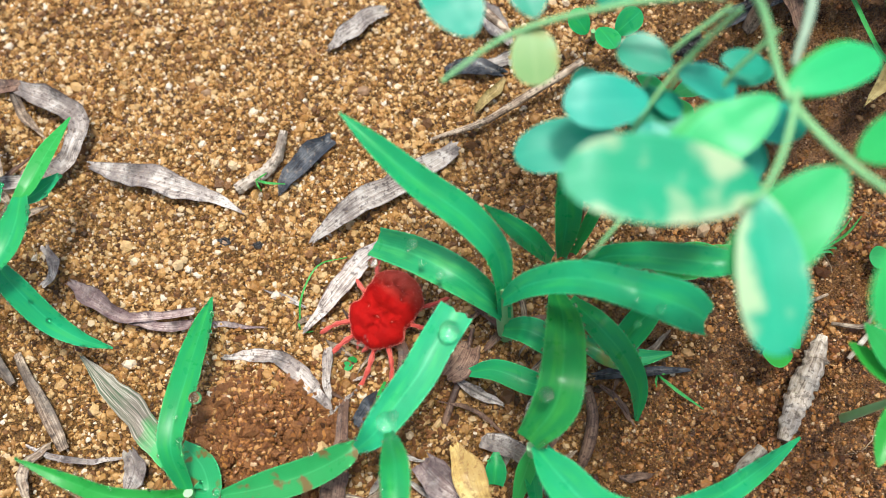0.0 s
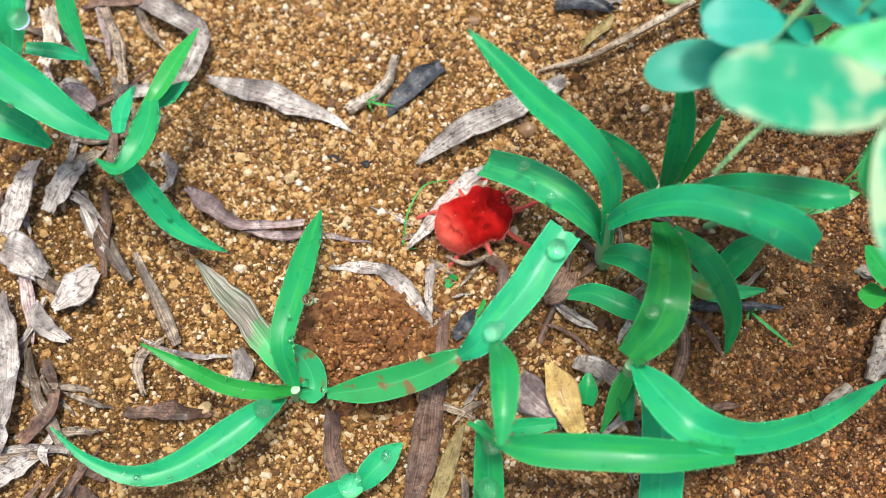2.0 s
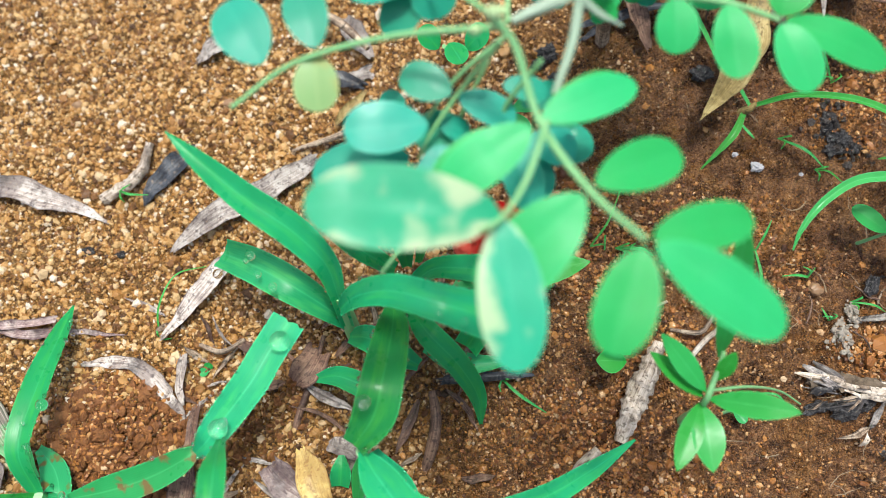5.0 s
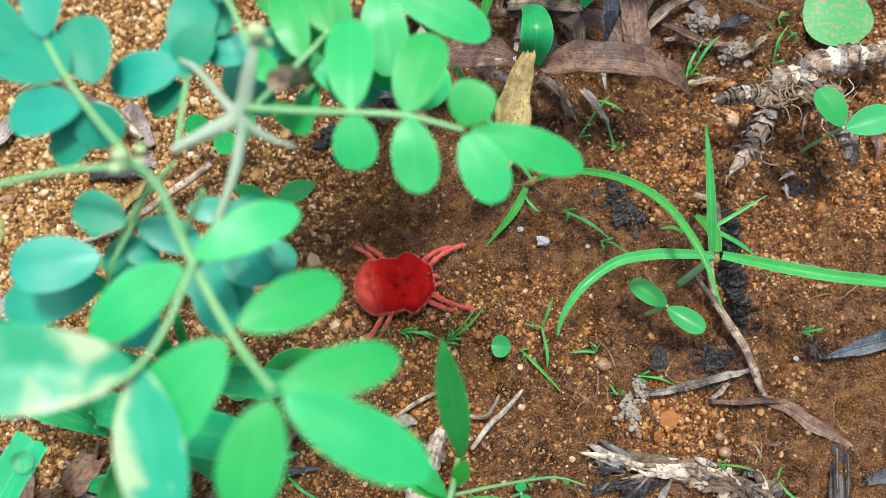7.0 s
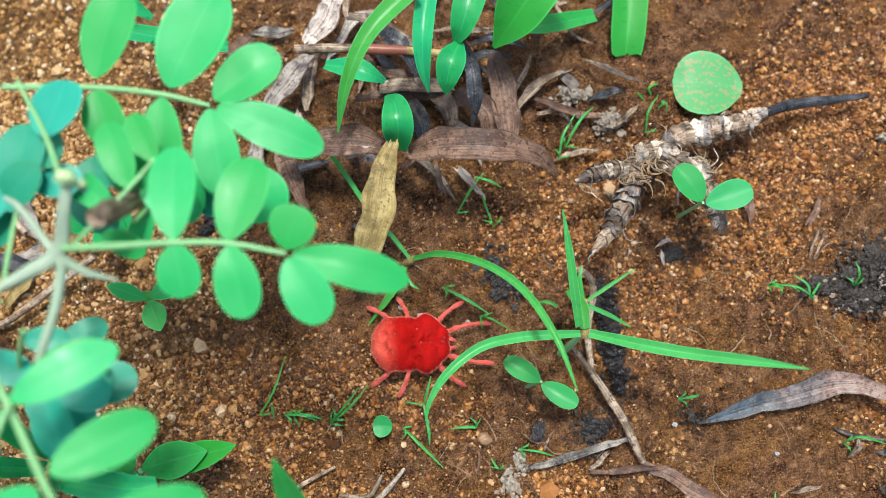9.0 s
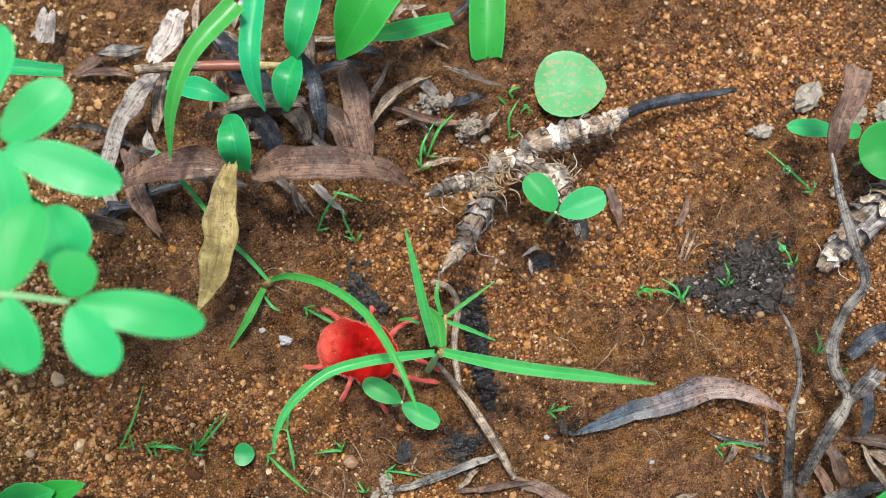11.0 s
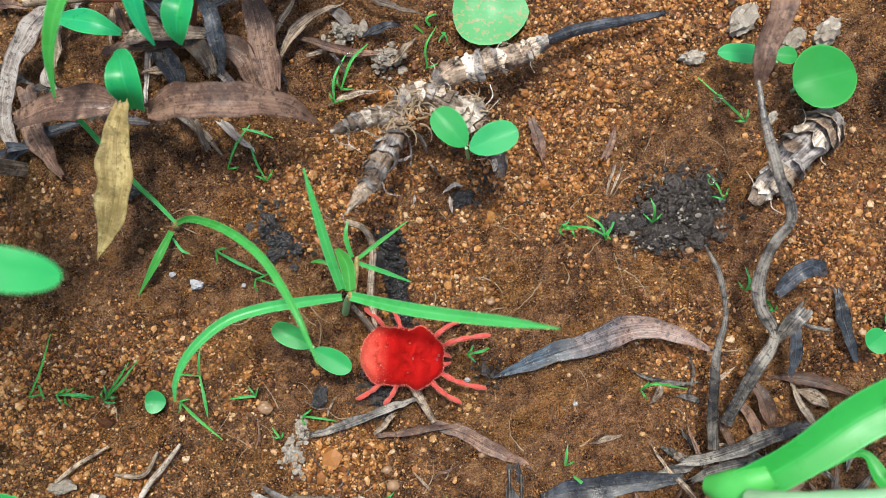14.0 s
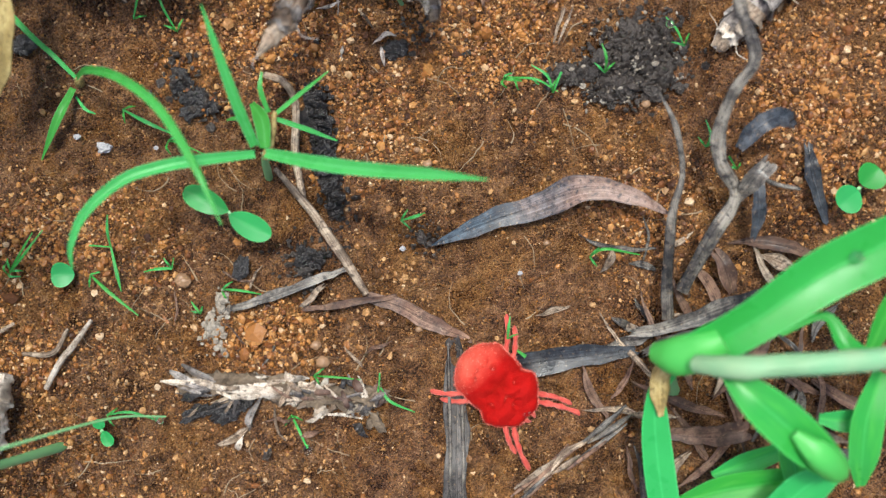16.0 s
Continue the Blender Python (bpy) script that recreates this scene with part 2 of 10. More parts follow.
BUD = plain_material("pale_bud", (0.42, 0.62, 0.26), (0.74, 0.84, 0.56), 900, 0.5)
STALK_GREY = dead_material("grey_stalk", (0.26, 0.235, 0.195), (0.060, 0.052, 0.046), (0.010, 0.010, 0.012), 0.4, 0.32, along=True)
CRUMB = plain_material("red_crumb", (0.10, 0.034, 0.012), (0.52, 0.225, 0.068), 2400, 0.6, 0.35, bump=1.4)
WHITE_BIT = plain_material("white_fluff", (0.30, 0.29, 0.29), (0.72, 0.72, 0.74), 900, 0.8)


def water_material():
    m = Nodes("dew_water", 0.0, 0.5)
    m.set("Base Color", (0.97, 1.0, 0.98, 1))
    m.set("Transmission Weight", 1.0)
    m.set("IOR", 1.33)
    return m.mat


WATER = water_material()


def ground_material(name, grain):
    """Ochre sand on one side, darker damp red soil on the other; the edge between them is ragged."""
    m = Nodes(name, 0.55, 0.4)
    pos = m.node("ShaderNodeNewGeometry").outputs["Position"]
    xyz = m.node("ShaderNodeSeparateXYZ", Vector=pos)
    edge = m.math("MULTIPLY", m.noise(pos, 28, 5, 0.6), 0.075)
    fade = m.math("ADD", m.math("ADD", xyz.outputs["X"], edge), m.math("MULTIPLY", xyz.outputs["Y"], -0.25))
    damp = m.ramp(m.math("MULTIPLY", m.math("ADD", fade, -0.006), 12.0), [(0.25, grey(0)), (0.85, grey(1))])
    patch = m.ramp(m.noise(pos, 55, 4, 0.6), [(0.42, grey(0)), (0.62, grey(1))])
    damp = m.mix(m.math("MULTIPLY", patch, 0.2), damp, grey(0.0))
    fine = m.noise(pos, 3000, 5, 0.7)
    if grain:
        rnd = m.node("ShaderNodeNewGeometry").outputs["Random Per Island"]
        sand = m.ramp(rnd, [(0.0, (0.03, 0.015, 0.008)), (0.12, (0.18, 0.080, 0.027)), (0.36, (0.40, 0.20, 0.058)), (0.62, (0.56, 0.325, 0.115)), (0.85, (0.66, 0.45, 0.21)), (0.95, (0.74, 0.57, 0.36)), (1.0, (0.84, 0.75, 0.60))])
        soil = m.ramp(rnd, [(0.0, (0.008, 0.005, 0.003)), (0.25, (0.045, 0.020, 0.010)), (0.5, (0.17, 0.076, 0.032)), (0.75, (0.36, 0.17, 0.062)), (0.92, (0.54, 0.30, 0.12)), (1.0, (0.68, 0.48, 0.29))])
        col = m.mix(damp, sand, soil)
        col = m.mix(m.math("MULTIPLY", fine, 0.3), col, (0.20, 0.09, 0.028))
        m.set("Roughness", m.ramp(rnd, [(0.0, grey(0.32)), (1.0, grey(0.12))]))
        m.bump(fine, 0.7, 0.0003)
    else:
        mid = m.math("ADD", m.math("MULTIPLY", m.noise(pos, 5200, 4, 0.8), 0.65), m.math("MULTIPLY", m.noise(pos, 600, 4, 0.6), 0.35))
        crumb = m.node("ShaderNodeTexVoronoi", Vector=pos, Scale=3800.0)
        # mid also drives the bump: dark stops paint shaded pits and gaps, light ones glints
        sand = m.ramp(mid, [(0.40, (0.03, 0.014, 0.006)), (0.48, (0.18, 0.088, 0.030)), (0.58, (0.42, 0.24, 0.085))])
        soil = m.ramp(mid, [(0.42, (0.012, 0.006, 0.004)), (0.46, (0.130, 0.060, 0.031)), (0.53, (0.285, 0.138, 0.068)), (0.60, (0.54, 0.31, 0.155))])
        blot = m.noise(pos, 210, 5, 0.65)
        rust = m.noise(m.stretched(pos, 1.0, 1.0, 3.0), 130, 5, 0.6)
        soil = m.mix(m.ramp(blot, [(0.50, grey(0.0)), (0.62, grey(0.8))]), soil, m.ramp(mid, [(0.42, (0.008, 0.005, 0.004)), (0.5, (0.055, 0.028, 0.018)), (0.62, (0.17, 0.09, 0.055))]))
        soil = m.mix(m.ramp(rust, [(0.50, grey(0.0)), (0.60, grey(0.75))]), soil, m.ramp(mid, [(0.42, (0.05, 0.020, 0.007)), (0.5, (0.27, 0.115, 0.036)), (0.6, (0.52, 0.27, 0.088))]))
        col = m.mix(damp, sand, soil)
        bits = m.ramp(m.node("ShaderNodeSeparateColor", Color=crumb.outputs["Color"]).outputs[0], [(0.82, grey(0)), (0.9, grey(0.7))])
        col = m.mix(m.math("MULTIPLY", bits, 0.6), col, (0.40, 0.19, 0.06))
        wet = m.ramp(m.noise(pos, 38, 4), [(0.5, grey(0)), (0.7, grey(0.5))])
        col = m.mix(m.math("MULTIPLY", wet, 0.15), col, (0.075, 0.034, 0.018))
        m.set("Roughness", m.ramp(blot, [(0.35, grey(0.5)), (0.6, grey(0.2))]))
        m.bump(m.math("ADD", m.math("MULTIPLY", fine, 0.5), m.math("ADD", mid, m.math("MULTIPLY", crumb.outputs["Distance"], -0.9))), 1.0, 0.0007)
    m.set("Base Color", col)
    return m.mat


GROUND = ground_material("soil_ground", False)
GRAIN = ground_material("sand_grains", True)


def crumb_material():
    """Amber, glassy crumbs of quartz stained by iron, each with its own tone."""
    m = Nodes("amber_crumbs", 0.35, 0.5)
    info = m.node("ShaderNodeNewGeometry")
    rnd = info.outputs["Random Per Island"]
    col = m.ramp(rnd, [(0.0, (0.03, 0.012, 0.006)), (0.2, (0.17, 0.058, 0.016)), (0.5, (0.36, 0.145, 0.036)), (0.8, (0.50, 0.235, 0.070)), (0.94, (0.58, 0.34, 0.14)), (1.0, (0.66, 0.48, 0.30))])
    fine = m.noise(info.outputs["Position"], 2600, 5, 0.7)
    m.set("Base Color", m.mix(m.math("MULTIPLY", fine, 0.4), col, (0.16, 0.06, 0.018)))
    m.set("Roughness", m.ramp(rnd, [(0.0, grey(0.5)), (1.0, grey(0.15))]))
    m.bump(fine, 0.5, 0.0002)
    return m.mat


AMBER = crumb_material()


# ---- building helpers (all in millimetres, turned to metres at the mesh) ----
def relief(x, y):
    """Height of the ground in mm."""
    left = 1.0 / (1.0 + math.exp(min(50, max(-50, (x - 14) / 5.0))))
    z = -0.11 * max(-45.0, min(60.0, y - 22)) * left
    for bx, by, s, a in ((-18.5, 2.5, 6.0, 5.0), (105, 20, 18, -2.4), (96, 46.5, 4.5, -2.2), (89, 55.5, 4.0, -1.8), (104, 51, 3.0, -1.2), (118, 44, 12, 1.2), (75, 8, 9, 2.0), (60, 62, 12, 2.5), (96, 64, 9, 2.0), (46, 20, 9, 0.8), (30, -5, 10, 1.5)):
        z += a * math.exp(-((x - bx) ** 2 + (y - by) ** 2) / (2 * s * s))
    p = Vector((x * 0.11, y * 0.11, 3.7))
    z += 0.75 * noise.noise(p) + 0.4 * noise.noise(p * 2.9) + 0.22 * noise.noise(p * 7.0)
    return z


def smooth(pts, per=5):
    """Points on a smooth curve through the given tuples."""
    P = [np.array(p, float) for p in pts]
    if len(P) == 2:
        return [P[0] + (P[1] - P[0]) * k / per for k in range(per + 1)]
    P = [2 * P[0] - P[1]] + P + [2 * P[-1] - P[-2]]
    out = []
    for i in range(1, len(P) - 2):
        a, b, c, d = P[i - 1 : i + 3]
        for k in range(per):
            t = k / per
            out.append(0.5 * (2 * b + (c - a) * t + (2 * a - 5 * b + 4 * c - d) * t * t + (3 * b - a - 3 * c + d) * t**3))
    return out + [P[-2]]


def mesh_of(name, verts, faces, uvs=None, shade=True):
    me = bpy.data.meshes.new(name)
    me.from_pydata([(v[0] * MM, v[1] * MM, v[2] * MM) for v in verts], [], faces)
    if uvs is not None:
        layer = me.uv_layers.new(name="UVMap")
        idx = np.empty(len(me.loops), int)
        me.loops.foreach_get("vertex_index", idx)
        layer.data.foreach_set("uv", np.array(uvs, float)[idx].ravel())
    if shade:
        me.polygons.foreach_set("use_smooth", [True] * len(me.polygons))
        if shade != "round":
            me.set_sharp_from_angle(angle=radians(48))
    me.update()
    return me


def thing(name, at, label, category, group=""):
    """An empty at a thing's base, which carries its parts."""
    ob = new(name)
    ob.empty_display_size = 0.005
    ob.location = (at[0] * MM, at[1] * MM, at[2] * MM)
    return tagged(ob, label, category, group)


WHERE = {}


def place(name, verts, faces, mat, parent=None, label="", uvs=None, shade=True, origin=None):
    """Links a mesh whose corners are given in world millimetres, under its thing or on its own."""
    if parent is None:
        o = np.array(origin if origin is not None else (verts[0][0], verts[0][1], verts[0][2]), float)
    else:
        o = np.array(origin if origin is not None else WHERE.get(parent.name, np.array(parent.location) / MM), float)
    me = mesh_of(name, np.array(verts, float) - o, faces, uvs, shade)
    me.materials.append(mat)
    ob = new(name, me)
    WHERE[ob.name] = o
    if parent is not None:
        base = WHERE.get(parent.name, np.array(parent.location) / MM)
        ob.parent = parent
        ob.location = tuple((o - base) * MM)
    else:
        ob.location = tuple(o * MM)
    if label:
        tagged(ob, label)
    return ob


def frames_along(C, roll=0.0):
    """Tangent, side and normal at each point of a curve, with the side level unless rolled."""
    C = np.array(C, float)
    T = np.gradient(C, axis=0)
    T /= np.linalg.norm(T, axis=1)[:, None] + 1e-9
    S, N = [], []
    last = None
    for t in T:
        s = np.cross(t, (0, 0, 1.0))
        if np.linalg.norm(s) < 0.15:
            s = last if last is not None else np.array((1.0, 0, 0))
        s = s / np.linalg.norm(s)
        if last is not None and s @ last < 0:
            s = -s
        last = s
        n = np.cross(s, t)
        if roll:
            s, n = s * math.cos(roll) + n * math.sin(roll), n * math.cos(roll) - s * math.sin(roll)
        S.append(s), N.append(n)
    return T, np.array(S), np.array(N)


def strip(name, pts, mat, parent=None, label="", fold=0.28, thick=0.16, roll=0.0, wave=0.0, crumple=0.0, curl=0.0, lie=False, across=8, per=6, ragged=0.0, seed=0, dew=0, rib=0.0):
    """A blade: points (x, y, z, width) down its middle. fold: how far the edges rise; curl: rolls the edges in; lie: heights count from the ground."""
    if mat in (GRASS, GRASS_OLD, RUSTY) and pts[0][0] < 45 and not dew:
        dew = 1
    rnd = random.Random(hash((round(pts[0][0], 1), round(pts[0][1], 1), len(pts), seed)) & 0xFFFF)
    R = np.array(smooth(pts, per))
    if lie:
        R[:, 2] += [relief(x, y) for x, y in R[:, :2]]
    C, W = R[:, :3], np.maximum(R[:, 3], 0.12)
    T, S, N = frames_along(C, radians(roll))
    n, k = len(C), across + 1
    top, bot, uv = [], [], []
    length = np.concatenate([[0], np.cumsum(np.linalg.norm(np.diff(C, axis=0), axis=1))])
    ph = rnd.random() * 50
    for i in range(n):
        for j in range(k):
            u = 2 * j / across - 1
            half = W[i] / 2
            if crumple:
                half *= 1 + 0.3 * noise.noise(Vector((length[i] * 0.32 + ph, 2.0 if u > 0 else 7.0, 0.5)))
            if curl:
                a = u * curl
                dx, dz = math.sin(a) / curl * half, (1 - math.cos(a)) / curl * half
            else:
                dx, dz = u * half, fold * abs(u) ** 1.3 * half
            dz += wave * half * u * abs(u) * math.sin(length[i] * 0.55 + ph)
            p = C[i] + S[i] * dx + N[i] * dz
            if crumple:
                q = Vector((p[0] * 0.3 + ph, p[1] * 0.3, 0.2 * length[i]))
                p = p + N[i] * crumple * (noise.noise(q) + 0.5 * noise.noise(q * 2.7)) + S[i] * crumple * 0.5 * noise.noise(q * 1.9) * abs(u)
            if crumple and i in (0, n - 1):
                p = p + T[i] * 0.9 * noise.noise(Vector((u * 6.0, ph, i)))
            if ragged and i in (0, n - 1):
                p = p + T[i] * ragged * (rnd.random() - 0.5)
            top.append(p)
            bot.append(p - N[i] * thick * (1.0 - 0.6 * abs(u)))
            uv.append((u * 0.5 + 0.5, length[i] * 0.1))
    faces = []
    m = n * k
    for i in range(n - 1):
        for j in range(across):
            a = i * k + j
            faces.append((a, a + 1, a + k + 1, a + k))
            faces.append((m + a, m + a + k, m + a + k + 1, m + a + 1))
        for j, flip in ((0, False), (across, True)):
            a = i * k + j
            f = (a, a + k, m + a + k, m + a)
            faces.append(f[::-1] if flip else f)
    for i, flip in ((0, True), (n - 1, False)):
        for j in range(across):
            a = i * k + j
            f = (a, a + 1, m + a + 1, m + a)
            faces.append(f if flip else f[::-1])
    ob = place(name, top + bot, faces, mat, parent, label, uv + uv)
    if rib:
        mid = [(*(top[i * k + across // 2] + N[i] * rib * 0.3), rib * (1.15 - 0.8 * i / n)) for i in range(n)]
        tube("midrib", mid, mat, ob, "", sides=6, per=1, rough=0.3)
    if dew:
        V, Fc = [], []
        v, f = ICO1
        for side in (0, across):
            for i in range(1, n - 1):
                for rep in range(dew):
                    if rnd.random() < 0.6:
                        t = rnd.random()
                        p = top[i * k + side] * (1 - t) + top[(i + 1) * k + side] * t
                        r = 0.13 + 0.2 * rnd.random() ** 2
                        Fc += [tuple(c + len(V) for c in q) for q in f]
                        V += [p + q * r + (0, 0, r * 0.5) for q in v]
        beads = place("edge_dew", V, Fc, WATER, parent, "tiny clear dew beads along the leaf edge")
        tagged(beads, kind="stuff")
    return ob


def leaflet(name, base, tip, width, mat, parent, label="", droop=0.05, cup=0.08, round_tip=0.55, roll=0.0, notch=0.0):
    """A small rounded leaf from base to tip with a creased midrib; both ends in millimetres."""
    a, b = np.array(base, float), np.array(tip, float)
    L = np.linalg.norm(b - a)
    n, across = 13, 8
    S_ = [(1 - math.cos(math.pi * i / (n - 1))) / 2 for i in range(n)]
    C = [a + (b - a) * s + np.array((0, 0, 1.0)) * L * droop * 4 * s * (1 - s) for s in S_]
    T, S, N = frames_along(C, radians(roll))
    top, bot, uv = [], [], []
    for i, s in enumerate(S_):
        x = 2 * s - 1
        full = max(0.0, 1 - abs(x) ** 2.1) ** (0.5 if x > 0 else 0.62) * (1 + 0.13 * x)
        keen = math.sin(math.pi * s) ** 0.8
        w = width / 2 * max(0.02, full if round_tip >= 0.5 else keen)
        for j in range(across + 1):
            u = 2 * j / across - 1
            p = C[i] + S[i] * u * w + N[i] * (cup * w * abs(u) ** 1.3 - 0.02 * w * math.exp(-((u * 4) ** 2)))
            p = p + N[i] * 0.03 * L * noise.noise(Vector((p[0] * 0.3, p[1] * 0.3, L)))
            if notch:
                p = p - T[i] * notch * L * max(0, s - 0.5) * (1 - abs(u)) ** 1.5
            top.append(p)
            bot.append(p - N[i] * 0.12 * (1 - 0.5 * abs(u)))
            uv.append((u * 0.5 + 0.5, s))
    k, m = across + 1, n * (across + 1)
    faces = []
    for i in range(n - 1):
        for j in range(across):
            q = i * k + j
            faces.append((q, q + 1, q + k + 1, q + k))
            faces.append((m + q, m + q + k, m + q + k + 1, m + q + 1))
        q = i * k
        faces.append((q, q + k, m + q + k, m + q))
        q = i * k + across
        faces.append((q, m + q, m + q + k, q + k))
    return place(name, top + bot, faces, mat, parent, label, uv + uv)


def tube(name, pts, mat, parent=None, label="", sides=9, per=5, rough=0.0, rings=0.0, lie=False, flat=1.0):
    """A stem or twig: points (x, y, z, radius). rough: uneven girth; rings: raised joints every so many mm; flat: squash of its height."""
    R = np.array(smooth(pts, per))
    if rings:
        R = np.array(smooth(pts, per * 4))
    if lie:
        R[:, 2] += [relief(x, y) for x, y in R[:, :2]]
    C, rad = R[:, :3], np.maximum(R[:, 3], 0.03)
    T, S, N = frames_along(C)
    length = np.concatenate([[0], np.cumsum(np.linalg.norm(np.diff(C, axis=0), axis=1))])
    verts, uv = [], []
    for i in range(len(C)):
        r = rad[i]
        if rings:
            r *= 0.92
        for j in range(sides):
            a = 2 * math.pi * j / sides
            d = S[i] * math.cos(a) + N[i] * math.sin(a) * flat
            if rings:
                saw = length[i] / rings + 0.45 * noise.noise(Vector((j * 0.9, C[i][0] * 0.5, C[i][1] * 0.5)))
                r = rad[i] * (0.9 + 0.22 * (saw % 1.0) ** 3)
            flute = noise.noise(Vector((C[0][0] + j * 1.7, C[0][1], length[i] * (1.3 if rings else 0.3))))
            rr = r * (1 + rough * (0.75 * flute + 0.35 * noise.noise(Vector((j * 2.9, C[0][0], length[i] * 0.9)))))
            verts.append(C[i] + d * rr)
            uv.append((j / sides * 2, length[i] * 0.1))
    faces = []
    for i in range(len(C) - 1):
        for j in range(sides):
            a, b = i * sides + j, i * sides + (j + 1) % sides
            faces.append((a, b, b + sides, a + sides))
    faces.append(tuple(range(sides))[::-1])
    faces.append(tuple(range((len(C) - 1) * sides, len(C) * sides)))
    return place(name, verts, faces, mat, parent, label, uv)


def scaly(name, pts, core, skin, parent, seed=0, gap=1.5, flare=0.2, fibres=6, lie=False):
    """A rhizome joint: a dark knobbly core in overlapping ragged scale collars, with a few torn fibres."""
    rnd = random.Random(seed * 31 + 7)
    piece = tube(name, [(p[0], p[1], p[2], p[3] * 0.86) for p in pts], core, parent, "", sides=14, per=10, rough=0.4, lie=lie)
    R = np.array(smooth(pts, 16))
    if lie:
        R[:, 2] += [relief(x, y) for x, y in R[:, :2]]
    C, rad = R[:, :3], R[:, 3]
    T, S, N = frames_along(C)
    length = np.concatenate([[0], np.cumsum(np.linalg.norm(np.diff(C, axis=0), axis=1))])
    at = 0.2
    while at < length[-1] - 0.5:
        span = gap * rnd.uniform(0.7, 1.7)
        a0, cover = rnd.uniform(0, 6.28), rnd.uniform(3.2, 6.2)
        n, rows = 16, 4
        verts, uv = [], []
        tear = rnd.random() * 40
        for r in range(rows):
            for j in range(n):
                f = j / (n - 1)
                reach = span * (0.72 + 0.55 * noise.noise(Vector((f * 7.0, tear, seed))))
                s = min(length[-1], at + reach * r / (rows - 1))
                k = min(len(C) - 1, int(np.searchsorted(length, s)))
                a = a0 + cover * f
                d = S[k] * math.cos(a) + N[k] * math.sin(a)
                wob = 1 + 0.22 * noise.noise(Vector((f * 6.0, tear + r * 0.4, 3)))
                verts.append(C[k] + d * rad[k] * (0.9 + flare * (r / (rows - 1)) ** 1.6) * wob)
                uv.append((f * 2, s * 0.1))
        m = len(verts)
        mid = C[min(len(C) - 1, int(np.searchsorted(length, at)))]
        verts += [v - (v - mid) * 0.05 for v in verts]
        faces = []
        for r in range(rows - 1):
            for j in range(n - 1):
                q = r * n + j
                faces += [(q, q + 1, q + n + 1, q + n), (m + q, m + q + n, m + q + n + 1, m + q + 1)]
        for j in range(n - 1):
            q = (rows - 1) * n + j
            faces.append((q, q + 1, m + q + 1, m + q))
        place("scale", verts, faces, rnd.choice((skin, skin, SCALE_GREY, RHIZOME)), piece, "", uv + uv)
        at += gap * rnd.uniform(0.7, 1.05)
    for k in range(fibres):
        i = rnd.randrange(len(C))
        p = C[i] + S[i] * rad[i] * rnd.choice((-1, 1)) * 0.9
        a, size = rnd.uniform(0, 6.28), rnd.uniform(1.2, 3.2)
        q = [(p[0], p[1], p[2], 0.1)]
        for h in (0.5, 1.0):
            q.append((p[0] + math.cos(a + h) * size * h, p[1] + math.sin(a + h) * size * h, p[2] + rnd.uniform(-0.3, 0.8), 0.09 - 0.05 * h))
        tube("fibre", q, skin, piece, "", sides=5, per=4)
    return piece


def fibre_nest(at, count, size, mat, parent, seed=0, lie=False):
    """A tangle of curled dry root fibres, joined into one part."""
    rnd = random.Random(seed)
    V, Fc = [], []
    for k in range(count):
        a, b = rnd.uniform(0, 6.28), rnd.uniform(-2.5, 2.5)
        r0 = size * rnd.random()
        x, y, z = at[0] + r0 * math.cos(a * 3), at[1] + r0 * math.sin(a * 3), at[2] + rnd.uniform(-0.6, 0.8)
        z += relief(x, y) if lie else 0
        L, prev = size * rnd.uniform(0.5, 1.3), None
        for i in range(7):
            ang = a + b * i / 6
            w = 0.13 * (1 - i / 8)
            s = (-math.sin(ang) * w, math.cos(ang) * w)
            n = len(V)
            V += [(x - s[0], y - s[1], z), (x, y, z + w * 1.3), (x + s[0], y + s[1], z)]
            if prev is not None:
                for c in range(3):
                    d = (c + 1) % 3
                    Fc.append((prev + c, prev + d, n + d, n + c))
            prev = n
            x, y, z = x + math.cos(ang) * L / 6, y + math.sin(ang) * L / 6, z + rnd.uniform(-0.15, 0.2)
    return tagged(place("root_tangle", V, Fc, mat, parent, "tangled dry tan root fibres"), kind="stuff")


def ico(sub):
    bm = bmesh.new()
    bmesh.ops.create_icosphere(bm, subdivisions=sub, radius=1.0)
    v = np.array([p.co[:] for p in bm.verts])
    f = [tuple(q.index for q in p.verts) for p in bm.faces]
    bm.free()
    return v, f


ICO1, ICO2, ICO3 = ico(1), ico(2), ico(3)


def lump(name, at, size, mat, parent=None, label="", rough=0.35, freq=0.9, detail=3, turn=0.0, lie=True, shade=False):
    """An uneven clod: size gives its half-axes in mm."""
    v, f = (ICO1, ICO2, ICO3)[detail - 1]
    out = []
    c, s = math.cos(radians(turn)), math.sin(radians(turn))
    z0 = at[2] + (relief(at[0], at[1]) if lie else 0)
    for p in v:
        q = Vector((p[0] * 2 + at[0], p[1] * 2 + at[1], p[2] * 2))
        k = 1 + rough * (noise.noise(q * freq) + 0.6 * noise.noise(q * freq * 3))
        x, y, z = p[0] * size[0] * k, p[1] * size[1] * k, p[2] * size[2] * k
        out.append((at[0] + x * c - y * s, at[1] + x * s + y * c, z0 + z))
    return place(name, out, f, mat, parent, label, None, shade, origin=(at[0], at[1], z0))


def drop(at, r, squash=0.6):
    """A dew drop sitting on a leaf."""
    v, f = ICO3
    ob = place("dew_drop", [(at[0] + p[0] * r, at[1] + p[1] * r, at[2] - 0.3 * r + max(-0.4, p[2]) * r * squash * 1.5) for p in v], f, WATER, origin=at)
    return tagged(ob, "clear round dew drop resting on a green leaf", "dew drop", "dew drops")


